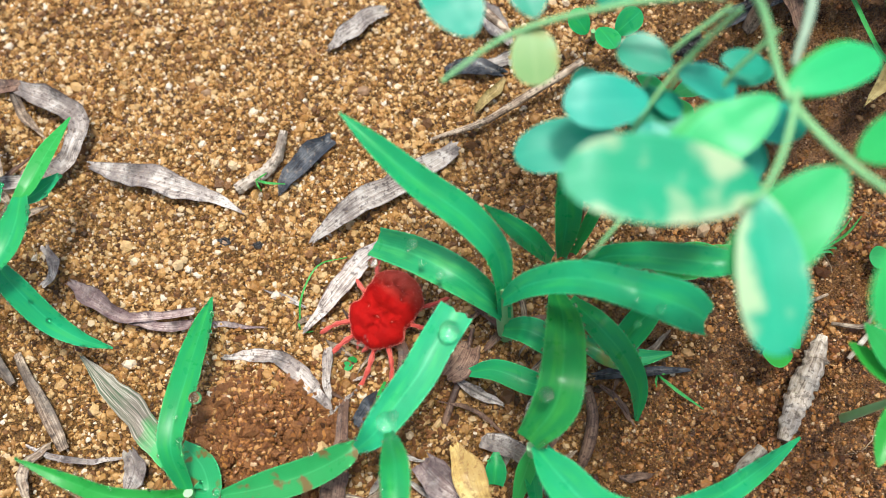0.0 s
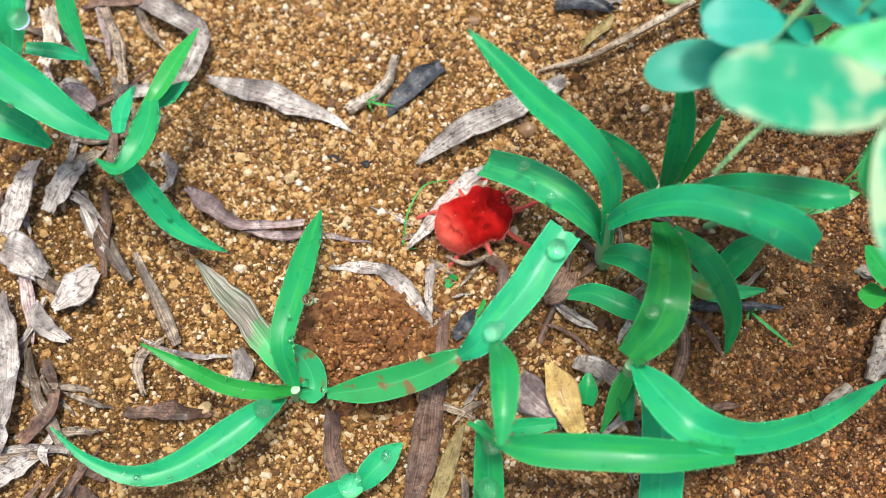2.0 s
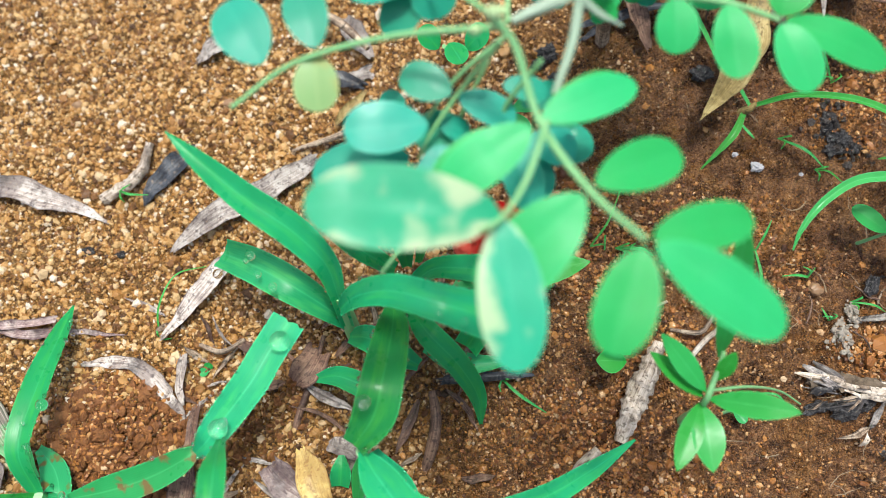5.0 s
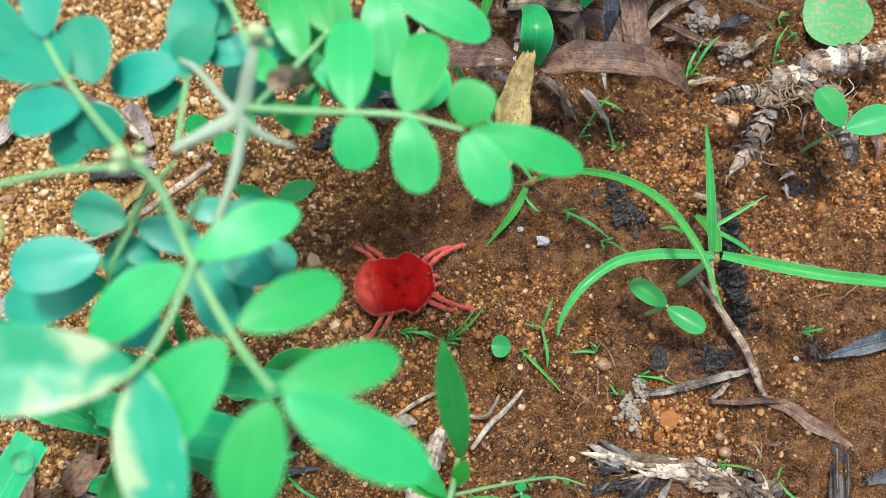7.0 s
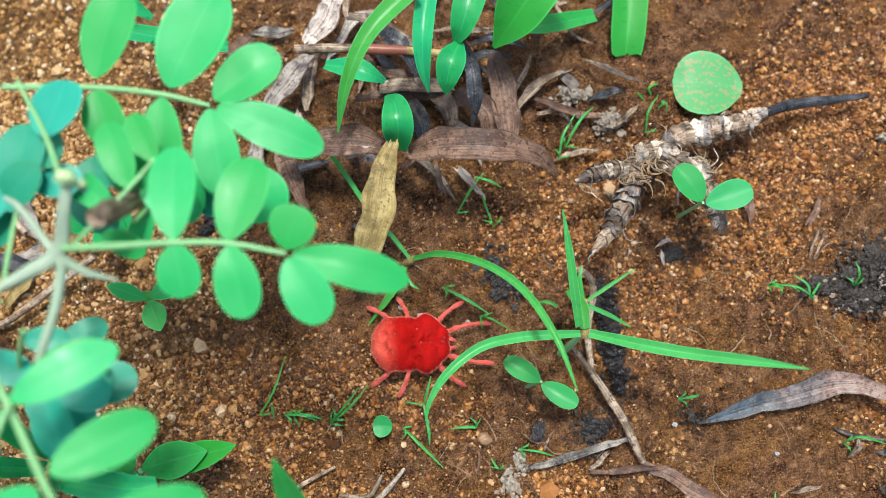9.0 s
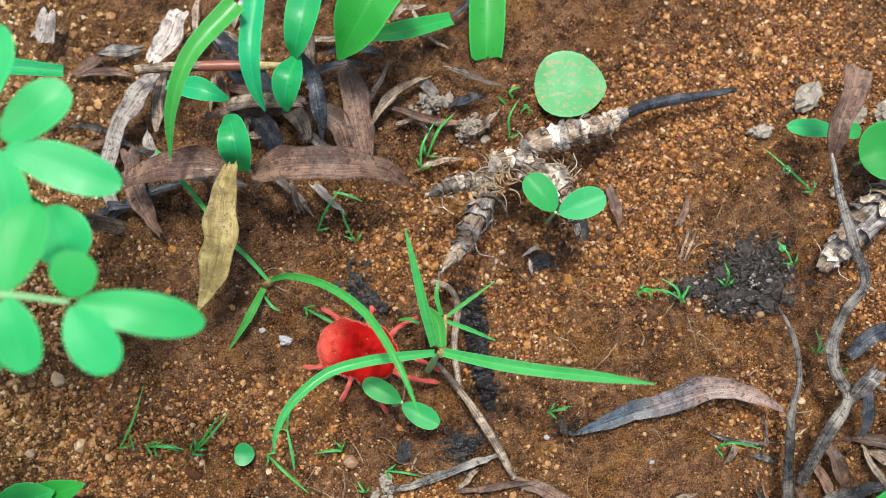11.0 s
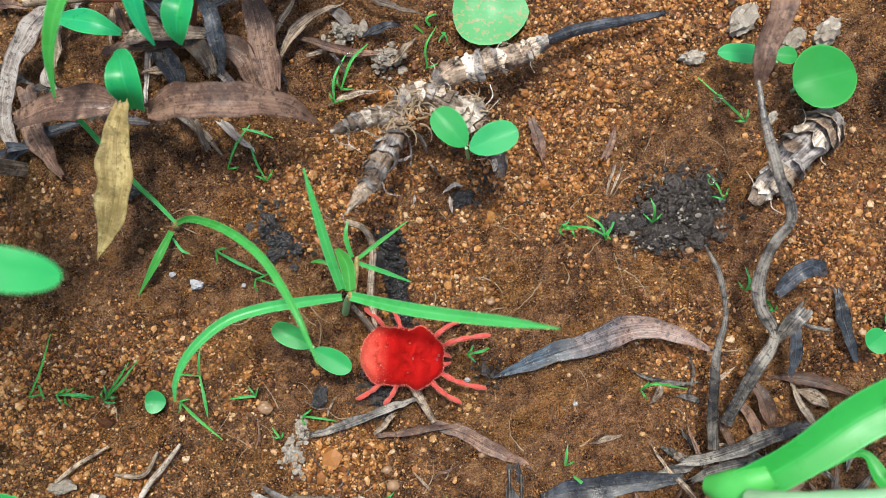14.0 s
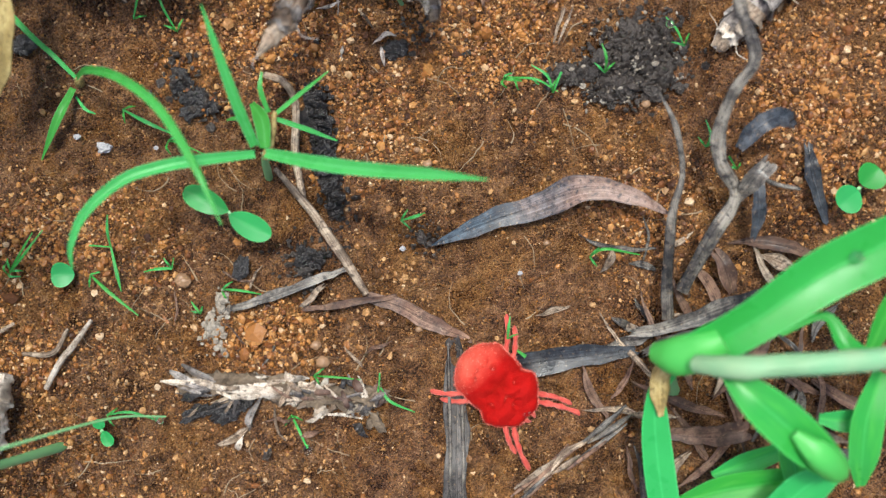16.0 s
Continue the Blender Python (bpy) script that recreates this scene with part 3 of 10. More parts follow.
# ---- ground ----
def spread(lo, hi, step, far):
    """Grid lines: close together in the middle, wider and wider apart to the far edge."""
    inner = list(np.arange(lo, hi + step, step))
    out, d = [], step
    x = inner[-1]
    while x < far:
        d *= 1.5
        x += d
        out.append(x)
    low, d, x = [], step, lo
    while x > -far:
        d *= 1.5
        x -= d
        low.append(x)
    return np.array(low[::-1] + inner + out)


def heap(x, y):
    """Small crumbly rises and pits in the damp soil."""
    q = Vector((x * 0.33, y * 0.33, 8.0))
    return max(0.0, min(1.0, (x - 20) / 15)) * (noise.noise(q) - abs(noise.noise(q * 1.9)))


def surface(x, y):
    """Height of the ground with its lumps, pits and crumbs, in mm."""
    q = Vector((x * 0.8, y * 0.8, 1.0))
    damp = max(0.0, min(1.0, (x - 15) / 20))
    return relief(x, y) + (0.34 + 0.2 * damp) * noise.noise(q) + (0.26 + 0.2 * damp) * noise.noise(q * 2.3) + 0.75 * heap(x, y)


def build_ground():
    xs, ys = spread(-90, 175, 0.45, 4000), spread(-50, 105, 0.45, 4000)
    verts = []
    for y in ys:
        for x in xs:
            near = -92 < x < 177 and -52 < y < 107
            z = surface(x, y) if near else 0.0
            verts.append((x, y, z))
    nx = len(xs)
    faces = [(j * nx + i, j * nx + i + 1, (j + 1) * nx + i + 1, (j + 1) * nx + i) for j in range(len(ys) - 1) for i in range(nx - 1)]
    ob = place("ground", verts, faces, GROUND, origin=(0, 0, 0))
    tagged(ob, "ochre sand passing into damp red-brown soil", "soil", kind="structure")


build_ground()


OCTA = (np.array([(1, 0, 0), (-1, 0, 0), (0, 1, 0), (0, -1, 0), (0, 0, 1), (0, 0, -1)], float),
        np.array([(0, 2, 4), (2, 1, 4), (1, 3, 4), (3, 0, 4), (2, 0, 5), (1, 2, 5), (3, 1, 5), (0, 3, 5)]))
TETRA = (np.array([(1, 0.2, -0.5), (-0.7, 0.8, -0.4), (-0.4, -0.95, -0.5), (0.1, 0, 0.95)]), np.array([(0, 1, 3), (1, 2, 3), (2, 0, 3), (0, 2, 1)]))
GRAIN_SHAPE = (np.array(ICO1[0]), np.array(ICO1[1]))


def sandy(x, y):
    """1 on the open sand, 0 on the damp soil."""
    mound = math.exp(-(((x + 18) / 8.0) ** 2 + ((y - 0.5) / 6.0) ** 2))
    litter_side = 0.55 / (1 + math.exp(max(-50, min(50, (x + 44 + 0.5 * (y - 5)) / 4.0))))
    return (1 - 0.9 * mound) * (1 - litter_side) / (1 + math.exp(max(-50, min(50, (x - 27 - 0.25 * (y - 20) + 9 * noise.noise(Vector((x * 0.06, y * 0.06, 9)))) / 4.0))))


class Field:
    """A quantity sampled once over the plan, to be looked up for many places at a time."""

    def __init__(self, of, step):
        self.step = step
        self.xs, self.ys = np.arange(-94, 180, step), np.arange(-54, 110, step)
        self.v = np.array([[of(x, y) for x in self.xs] for y in self.ys])

    def __call__(self, x, y):
        u, w = (x - self.xs[0]) / self.step, (y - self.ys[0]) / self.step
        i = np.clip(u.astype(int), 0, len(self.xs) - 2)
        j = np.clip(w.astype(int), 0, len(self.ys) - 2)
        u, w, v = u - i, w - j, self.v
        return (v[j, i] * (1 - u) + v[j, i + 1] * u) * (1 - w) + (v[j + 1, i] * (1 - u) + v[j + 1, i + 1] * u) * w


def sow(rnd, shape, count, box, size, vary, keep):
    """Corners and faces of many rough grains strewn over a stretch of ground."""
    v, f = shape
    xy = np.stack([rnd.uniform(box[0], box[1], count), rnd.uniform(box[2], box[3], count)], 1)
    xy = xy[rnd.random(count) < keep(xy[:, 0], xy[:, 1])]
    n, k = len(xy), len(v)
    r = np.minimum(size * np.exp(rnd.normal(0, vary, n)), 1.1)
    q = v[None] * rnd.uniform(0.65, 1.3, (n, 1, 3)) * r[:, None, None] * (1 + rnd.normal(0, 0.13, (n, k, 1)))
    turn, tilt = rnd.uniform(0, 6.28, n)[:, None], rnd.uniform(-0.8, 0.8, n)[:, None]
    y, z = q[..., 1] * np.cos(tilt) - q[..., 2] * np.sin(tilt), q[..., 1] * np.sin(tilt) + q[..., 2] * np.cos(tilt)
    x, y = q[..., 0] * np.cos(turn) - y * np.sin(turn), q[..., 0] * np.sin(turn) + y * np.cos(turn)
    base = TOP(xy[:, 0], xy[:, 1]) + r * rnd.uniform(-0.35, 0.45, n)
    V = np.stack([x + xy[:, :1], y + xy[:, 1:], z + base[:, None]], 2).reshape(-1, 3)
    return V, (f[None] + (np.arange(n) * k)[:, None, None]).reshape(-1, 3)


def build_grains(name, label, mat, seed, sets):
    rnd = np.random.default_rng(seed)
    V, Fc, total = [], [], 0
    for args in sets:
        v, f = sow(rnd, *args)
        V.append(v), Fc.append(f + total)
        total += len(v)
    ob = place(name, np.concatenate(V), [tuple(t) for t in np.concatenate(Fc).tolist()], mat, origin=(0, 0, 0), shade=False)
    tagged(ob, label, "sand", kind="stuff")


# where amber crumbs lie heaped, and where the soil is washed smooth: x, y, reach in x and y, strength
AMBER_SPOTS = ((40, 24, 9, 6, 0.9), (55, 26, 8, 4, 0.9), (48, 13, 7, 4, 0.7), (66, 22, 4, 3, 0.6), (121, 58, 12, 7, 0.95), (135, 61, 9, 9, 0.8), (142, 24, 6, 11, 0.75), (106, 42, 7, 7, 1.0), (84, 44, 9, 4, 0.9), (36, 0, 13, 8, 0.75), (46, -9, 12, 8, 0.7), (28, -13, 10, 7, 0.6), (91, 51, 8, 4, 0.6), (112, 48, 8, 4, 0.9), (93, 33, 5, 5, 0.8), (121, 16, 5, 5, 0.75), (34, 32, 6, 4, 0.7), (77, 10.5, 4, 3, 0.9), (36, 46, 8, 3, 0.6))
WET_SPOTS = ((53, 38, 12.9, 5.7, 1), (67, 30, 8.6, 5.0, 0.9), (133, 40, 7.9, 9.3, 0.9), (100, 23, 5.7, 2.9, 0.7), (105, 12, 9.3, 5.7, 0.9), (128, 23, 4.3, 3.6, 0.6), (76, 23, 7.1, 2.9, 0.7), (52, 38, 5.7, 5.7, 0.7), (50, 31, 4.3, 6.4, 0.7))


def spots(table, x, y):
    q = Vector((x * 0.25, y * 0.25, 4))
    x, y = x + 2.2 * noise.noise(q), y + 2.2 * noise.noise(q + Vector((9, 3, 1)))
    return max(w * math.exp(-(((x - a) / rx) ** 2 + ((y - b) / ry) ** 2) / 1.3) for a, b, rx, ry, w in table)


def patchy(x, y):
    return max(0, 0.7 * spots(AMBER_SPOTS, x, y) - 0.8 * spots(WET_SPOTS, x, y) + noise.noise(Vector((x * 0.07, y * 0.07, 2))) + 0.5 * noise.noise(Vector((x * 0.2, y * 0.2, 5))) + 0.12)


TOP = Field(surface, 0.5)
SANDY, PATCHY = Field(sandy, 1.5), Field(patchy, 1.5)
HEAPED = Field(lambda x, y: spots(AMBER_SPOTS, x, y), 1.5)
build_grains("sand_grains", "coarse ochre and amber sand grains", GRAIN, 11, [
    (GRAIN_SHAPE, 34000, (-86, 62, -40, 90), 0.32, 0.34, SANDY),
    (GRAIN_SHAPE, 44000, (-72, 50, -30, 75), 0.24, 0.3, SANDY),
    (OCTA, 60000, (-80, 60, -35, 80), 0.2, 0.3, SANDY),
    (TETRA, 60000, (-80, 40, -35, 75), 0.16, 0.4, SANDY)])
build_grains("soil_grit", "fine red-brown grit and amber crumbs on damp soil", GRAIN, 12, [
    (GRAIN_SHAPE, 50000, (0, 165, -30, 90), 0.17, 0.4, lambda x, y: (1 - 0.8 * SANDY(x, y)) * (0.03 + 1.5 * PATCHY(x, y))),
    (TETRA, 200000, (22, 152, -6, 72), 0.09, 0.4, lambda x, y: (1 - 0.9 * SANDY(x, y)) * (0.55 + 0.4 * PATCHY(x, y))),
    (TETRA, 50000, (0, 165, -40, 95), 0.13, 0.35, lambda x, y: 1 - 0.9 * SANDY(x, y)),
    (GRAIN_SHAPE, 160, (10, 165, -30, 90), 0.36, 0.3, lambda x, y: 0.6 + 0 * x)])
build_grains("amber_crumbs", "glassy amber soil crumbs lying in loose heaps", AMBER, 13, [
    (GRAIN_SHAPE, 130000, (4, 155, -28, 75), 0.20, 0.40, lambda x, y: 1.3 * HEAPED(x, y) ** 1.2 * (1 - 0.9 * SANDY(x, y)) + 0.008),
    (OCTA, 60000, (4, 155, -28, 70), 0.15, 0.38, lambda x, y: 1.3 * HEAPED(x, y) ** 1.2 * (1 - 0.9 * SANDY(x, y)) + 0.006),
    (TETRA, 80000, (4, 155, -28, 75), 0.13, 0.4, lambda x, y: 0.14 + 0.86 * HEAPED(x, y))])


def crumb_heap(at, spread_x, spread_y, count, size, mat, label, high=1.3):
    """A heap of dark crumbs round a place."""
    rnd = np.random.default_rng(int(abs(at[0] * 7 + at[1] * 3)))
    v, f = GRAIN_SHAPE
    V, Fc = [], []
    for k in range(count):
        x, y = at[0] + rnd.normal(0, spread_x), at[1] + rnd.normal(0, spread_y)
        d = math.exp(-((x - at[0]) ** 2 / spread_x**2 + (y - at[1]) ** 2 / spread_y**2) / 2)
        r = size * math.exp(rnd.normal(0, 0.4))
        V.append(v * rnd.uniform(0.6, 1.3, 3) * r * (1 + rnd.normal(0, 0.15, (len(v), 1))) + (x, y, relief(x, y) + d * high * rnd.random() ** 0.7))
        Fc.append(f + k * len(v))
    ob = place("humus_crumbs", np.concatenate(V), [tuple(t) for t in np.concatenate(Fc).tolist()], mat, origin=(at[0], at[1], 0), shade=False)
    tagged(ob, label, "humus", kind="stuff")




# ---- plants and litter ----

# grass clump over the mite's first hiding place
grass_a = thing("grass_plant", (11.1, 14.6, 0.0), "broad-bladed green grass clump with dew drops on sandy soil", "grass")
tube("stem", [(10.8, 13.1, 0, 1.09), (10.5, 14.5, 5, 1.05), (10.3, 15.8, 9, 0.95), (10, 17.5, 14, 0.85)], STEM, grass_a)
strip("leaf_blade", [(10.3, 14.6, 8, 1.5), (10, 17.3, 15, 1.81), (9.2, 20.2, 19, 2.87), (6.1, 23.3, 22, 3.54), (1.7, 26.3, 24, 3.26), (-2.8, 30, 26, 2.16), (-6.3, 33.2, 27, 0.18)], GRASS, grass_a, fold=0.35)
strip("leaf_blade", [(10.2, 14.8, 8, 1.5), (8.4, 16.2, 12, 2.91), (4.9, 18.4, 15, 3.99), (0.4, 21, 14, 4.04), (-4.1, 23.2, 10.5, 3.51)], GRASS_OLD, grass_a, ragged=0.6)
strip("leaf_blade", [(10, 15.9, 13, 1.44), (12.6, 16.6, 19, 2.74), (16.8, 16.2, 25, 3.43), (21.6, 14.5, 28, 3.82), (26.5, 13.1, 26, 4.53), (29.3, 12, 24, 3.18)], GRASS, grass_a, ragged=0.5)
strip("leaf_blade", [(17.8, 18.6, 10, 1.5), (20.6, 19.9, 15, 2.24), (23.9, 19.4, 19, 2.81), (28.1, 18.5, 21, 3.17), (31.2, 17.9, 22, 3.04), (33.7, 18.1, 22, 1.66)], GRASS, grass_a)
strip("leaf_blade", [(16, 21.2, 8, 1.81), (13.1, 22.1, 15, 2.48), (10.5, 23.5, 18, 1.91), (8.1, 25, 20, 0.25)], GRASS, grass_a)
strip("leaf_blade", [(17.4, 21.9, 6, 1.14), (17.3, 24.3, 14, 2.8), (16.8, 26.8, 20, 2.93), (15.9, 28.5, 25, 1.83), (15.1, 29.8, 28, 0.48)], GRASS, grass_a, fold=0.5)
strip("leaf_blade", [(18.8, 22.3, 6, 0.85), (20.2, 24.9, 14, 1.48), (21.2, 26.8, 20, 0.32)], GRASS_LIME, grass_a, fold=0.4)
tube("sheath", [(19, 23.2, 2, 0.59), (18.9, 24.3, 9, 0.56), (19.3, 26, 14, 0.24)], STEM_PURPLE, grass_a)
strip("leaf_blade", [(16.1, 16.7, 11, 1.75), (16.2, 12.7, 17, 3.8), (15.4, 7.2, 21, 4.59), (14.4, 3.7, 20, 4.61), (12, 0.7, 17, 2.73)], GRASS_OLD, grass_a, fold=0.2, dew=2)
strip("leaf_blade", [(4.9, 14.3, 17, 3.89), (2.5, 10.6, 17, 3.86), (0.8, 7.7, 17, 3.97), (-2.2, 3.9, 16.5, 3.72), (-4.2, 1.5, 16, 2.86), (-6.3, 0.1, 13, 1.02)], GRASS, grass_a, fold=0.22, ragged=0.4, dew=2)
strip("leaf_blade", [(17.8, 16.2, 10, 1.22), (20.2, 12.7, 14, 2.88), (23.4, 9.4, 11, 2.83), (25.6, 6, 6, 2.11), (26, 2.4, 1, 0.29)], GRASS, grass_a)
strip("leaf_blade", [(10.3, 13.4, 6, 1.53), (12.8, 12.9, 9, 3.12), (15.7, 11.3, 9, 3.26), (18.6, 9.8, 6, 1.53)], GRASS, grass_a)
strip("leaf_blade", [(6.1, 8.5, 5, 0.97), (9.1, 8.6, 7, 2.46), (13, 7, 8, 2.85), (15.1, 6.5, 7, 1.51)], GRASS, grass_a)
strip("leaf_blade", [(24.5, 11.9, 5, 3.28), (26.4, 14.2, 8, 3.22), (28.5, 15.5, 9, 1.12)], GRASS, grass_a)
strip("leaf_blade", [(19.4, 12.3, 3, 1.72), (23.2, 10.2, 3, 2.88), (26.7, 10, 2.5, 2.04), (30.6, 10.5, 2, 0.37)], GRASS_OLD, grass_a)
strip("leaf_blade", [(-2.4, 1.7, 17, 0.99), (-1.3, -1.2, 24, 2.75), (-1.1, -5.1, 26, 2.47), (-1.3, -8.9, 26, 0.9)], GRASS, grass_a)
strip("leaf_blade", [(-6.1, 0.6, 13, 1.15), (-7.7, -0.6, 13, 2.82), (-11.6, -2.4, 12, 3.5), (-16.8, -3.9, 11, 3.29), (-21.6, -4.7, 10, 1.07)], RUSTY, grass_a)
tube("runner", [(6.7, 13.9, 3, 0.28), (5.3, 8.9, 3, 0.39), (3.5, 4, 2.5, 0.46), (2.2, -0.2, 1, 0.36)], DEAD_BROWN, grass_a)
tube("runner", [(20.1, 6.7, 3, 0.5), (20.5, 3.3, 3.5, 0.71), (19.9, -0.1, 3, 0.78), (18.9, -2.9, 1, 0.58)], DEAD_BROWN, grass_a)
strip("leaf_blade", [(-4.4, 1.9, 8, 0.94), (-4.3, 5.4, 6, 1.09), (-3.9, 7.7, 4, 0.28)], GRASS_LIME, grass_a)

# grass clump beside it
grass_e = thing("grass_plant", (14.2, -2.4, 0.0), "long-bladed green grass with folded leaves at the clump's foot", "grass")
tube("stem", [(13.5, -3.1, 0, 0.94), (13, -1.3, 8, 0.81), (12.6, 0, 15, 0.7)], STEM, grass_e)
strip("leaf_blade", [(12.7, 0.1, 16, 0.88), (14.9, -2.9, 19, 3.91), (18.3, -6.2, 21, 4.34), (24.1, -7.2, 18, 3.27), (31.7, -5.9, 12, 2.84), (38.4, -3.1, 7, 2.15), (44.6, 0.3, 3, 0.3)], GRASS, grass_e, fold=0.3)
strip("leaf_blade", [(22.4, -8.9, 20, 1.6), (15.3, -9.2, 22, 3.21), (8, -9.2, 22, 3.65), (2.4, -9.3, 21, 3.2), (-1.1, -8.8, 19, 1.57), (-4.9, -7, 16, 0.37)], GRASS, grass_e, fold=0.35)
strip("leaf_blade", [(13.7, -0.1, 13, 1.29), (16.2, -4.4, 11, 4.09), (16.9, -9.3, 10, 4.8), (16.9, -14.8, 8, 4.77), (16.7, -19, 7, 4.14)], GRASS, grass_e, fold=0.25)
strip("leaf_blade", [(12.9, 0.1, 13, 0.9), (12, -2.7, 10, 2.12), (10.7, -7.6, 4, 0.35)], GRASS_LIME, grass_e)
strip("leaf_blade", [(13.6, -0.6, 9, 0.94), (12.9, -3.2, 9, 1.87), (13.2, -6.1, 8, 1.35)], GRASS, grass_e)
strip("leaf_blade", [(-2.8, -8.5, 12, 1.03), (0.8, -7.5, 10, 2.1), (5, -6.8, 9, 1.2)], GRASS, grass_e)
strip("leaf_blade", [(-3.6, -6.8, 14, 0.89), (-2.7, -10.1, 14, 2.92), (-2.4, -14.5, 12, 3.37), (-2.2, -19, 10, 3.31)], GRASS, grass_e)
tube("stem", [(-2.7, -10.8, 0, 0.65), (-3.7, -8.2, 8, 0.6), (-3.9, -7.2, 13, 0.51)], STEM, grass_e)
strip("leaf_blade", [(8.7, -4.4, 3, 2.11), (8.9, -2.7, 4, 2.51), (9, -0.7, 4, 0.7)], GRASS, grass_e)
grass_f = thing("grass_plant", (-18.8, -18.5, 0.0), "small dewy grass shoot on the sandy ground", "grass")
tube("stem", [(-20.8, -20.6, 0, 0.73), (-19.3, -17.4, 4, 0.71), (-18.1, -15.5, 7, 0.62)], STEM, grass_f)
strip("leaf_blade", [(-17.7, -15.4, 8, 1.09), (-16.1, -13.5, 9, 2.95), (-14.3, -11.5, 9, 2.81), (-12.6, -9.9, 9, 0.33)], GRASS, grass_f)
strip("leaf_blade", [(-17.2, -14.5, 8, 0.95), (-19.1, -15.7, 8, 2.86), (-22.7, -17.3, 6, 2.51), (-27, -19.8, 4, 0.72)], GRASS, grass_f)

# grass clump with spreading blades
grass_b = thing("grass_plant", (-27.3, -5.4, 0.0), "low green grass plant with dew along its blade edges", "grass")
tube("stem", [(-27, -5.9, 0, 0.81), (-26.1, -5, 5, 0.77), (-25.6, -4.3, 9, 0.61)], STEM, grass_b)
strip("leaf_blade", [(-25.7, -4, 9, 1.63), (-26.8, 1, 12, 2.79), (-25.9, 8.2, 10, 3.25), (-25.7, 14.5, 5, 2.42), (-25.4, 18.6, 2, 0.22)], GRASS, grass_b, fold=0.3, dew=2)
strip("leaf_blade", [(-26, -4.5, 9, 1.09), (-28.3, -4.8, 12, 1.86), (-32.4, -4.3, 14, 1.98), (-36.4, -2.5, 16, 1.57), (-41.5, -0.2, 17, 0.2)], GRASS_LIME, grass_b, fold=0.35, dew=2)
strip("leaf_blade", [(-26.9, -5.2, 9, 1.22), (-29.1, -7.5, 12, 3.06), (-32.2, -10.2, 13, 3.86), (-37.3, -13.6, 14, 3.09), (-42, -14.6, 15, 2.03), (-46.9, -12.9, 16, 1.09), (-51.1, -9.8, 16, 0.21)], GRASS, grass_b, fold=0.3, dew=2)
strip("leaf_blade", [(-25.6, -4.4, 7, 1.38), (-23.6, -4.3, 8, 3.14), (-24.6, -1.6, 7, 3.45), (-27.5, 0.9, 5, 1.13)], RUSTY, grass_b)
strip("dying_blade", [(-26.8, -3.7, 6, 1.26), (-29.7, 0.3, 5, 3.12), (-33.1, 4.1, 4, 3.32), (-37.1, 7.6, 2.5, 2.8), (-41.5, 11.8, 1.5, 0.38)], DYING, grass_b, crumple=0.3)
strip("leaf_blade", [(-26.2, -5.6, 4, 1.28), (-25.9, -8.8, 3, 1.57), (-25.6, -11.5, 2, 0.29)], GRASS, grass_b)
tube("runner", [(-25.8, -5.3, 2, 0.5), (-22.5, -5.3, 4, 0.35), (-21.2, -4.8, 8, 0.2)], STEM_PURPLE, grass_b)

# grass clump by the litter
grass_c = thing("grass_plant", (-53.1, 23.6, 0.0), "dew-covered green grass plant among grey litter", "grass")
tube("stem", [(-53, 22.5, -0, 0.88), (-49.8, 21.7, 8, 0.75), (-47.1, 21.3, 14, 0.64)], STEM, grass_c)
strip("leaf_blade", [(-44.9, 28.2, 14, 1), (-43.4, 30.2, 14, 2.14), (-42.1, 34.2, 13, 2.17), (-40.5, 39.2, 11, 0.22)], GRASS_LIME, grass_c, fold=0.35)
strip("leaf_blade", [(-45.1, 28.3, 13, 1.15), (-43.2, 29.9, 12, 2.31), (-41.3, 32.2, 11, 0.58)], GRASS, grass_c)
strip("leaf_blade", [(-44.3, 28.8, 14, 1.71), (-43.7, 25.3, 16, 3.2), (-44.3, 21.9, 17, 2.88), (-46.4, 19.6, 17, 1.51), (-49.8, 21.1, 15, 0.35)], GRASS, grass_c, dew=2)
strip("leaf_blade", [(-47.3, 24.4, 15, 1.41), (-47.7, 27.5, 14, 2.3), (-47.1, 30.8, 13, 0.29)], GRASS, grass_c)
strip("leaf_blade", [(-46.3, 21.4, 15, 1.4), (-45.2, 19.1, 13, 2.97), (-42.5, 15.4, 9, 2.87), (-39.5, 13.3, 7, 1.73), (-36.3, 12.3, 5, 0.22)], GRASS, grass_c, dew=2)
strip("leaf_blade", [(-48.1, 23.6, 16, 0.84), (-51.5, 24.8, 18, 3.37), (-56.2, 27.7, 20, 4.97), (-60.1, 30.2, 22, 5.15), (-63.8, 33, 23, 3.63)], GRASS, grass_c, dew=2)
strip("leaf_blade", [(-57.5, 23.7, 11, 1.05), (-61.1, 25.7, 14, 4.51), (-65, 27.4, 15, 4.71)], GRASS, grass_c)
strip("leaf_blade", [(-62.5, 29.9, 14, 0.91), (-60.4, 32.8, 17, 3.28), (-59.1, 35.7, 20, 3.81), (-58.7, 40.3, 22, 3.36)], GRASS, grass_c, dew=2)
strip("leaf_blade", [(-55.7, 35.5, 7, 0.32), (-57.6, 40, 9, 2.38), (-58.3, 44.1, 11, 2.38)], GRASS, grass_c)
strip("leaf_blade", [(-55.8, 36, 8, 0.47), (-58.7, 36.1, 10, 2.03), (-62.2, 36.1, 11, 1.42)], GRASS, grass_c)
strip("leaf_blade", [(-47.7, 20.2, 14, 1.42), (-48.8, 19.8, 13, 0.72)], GRASS, grass_c)

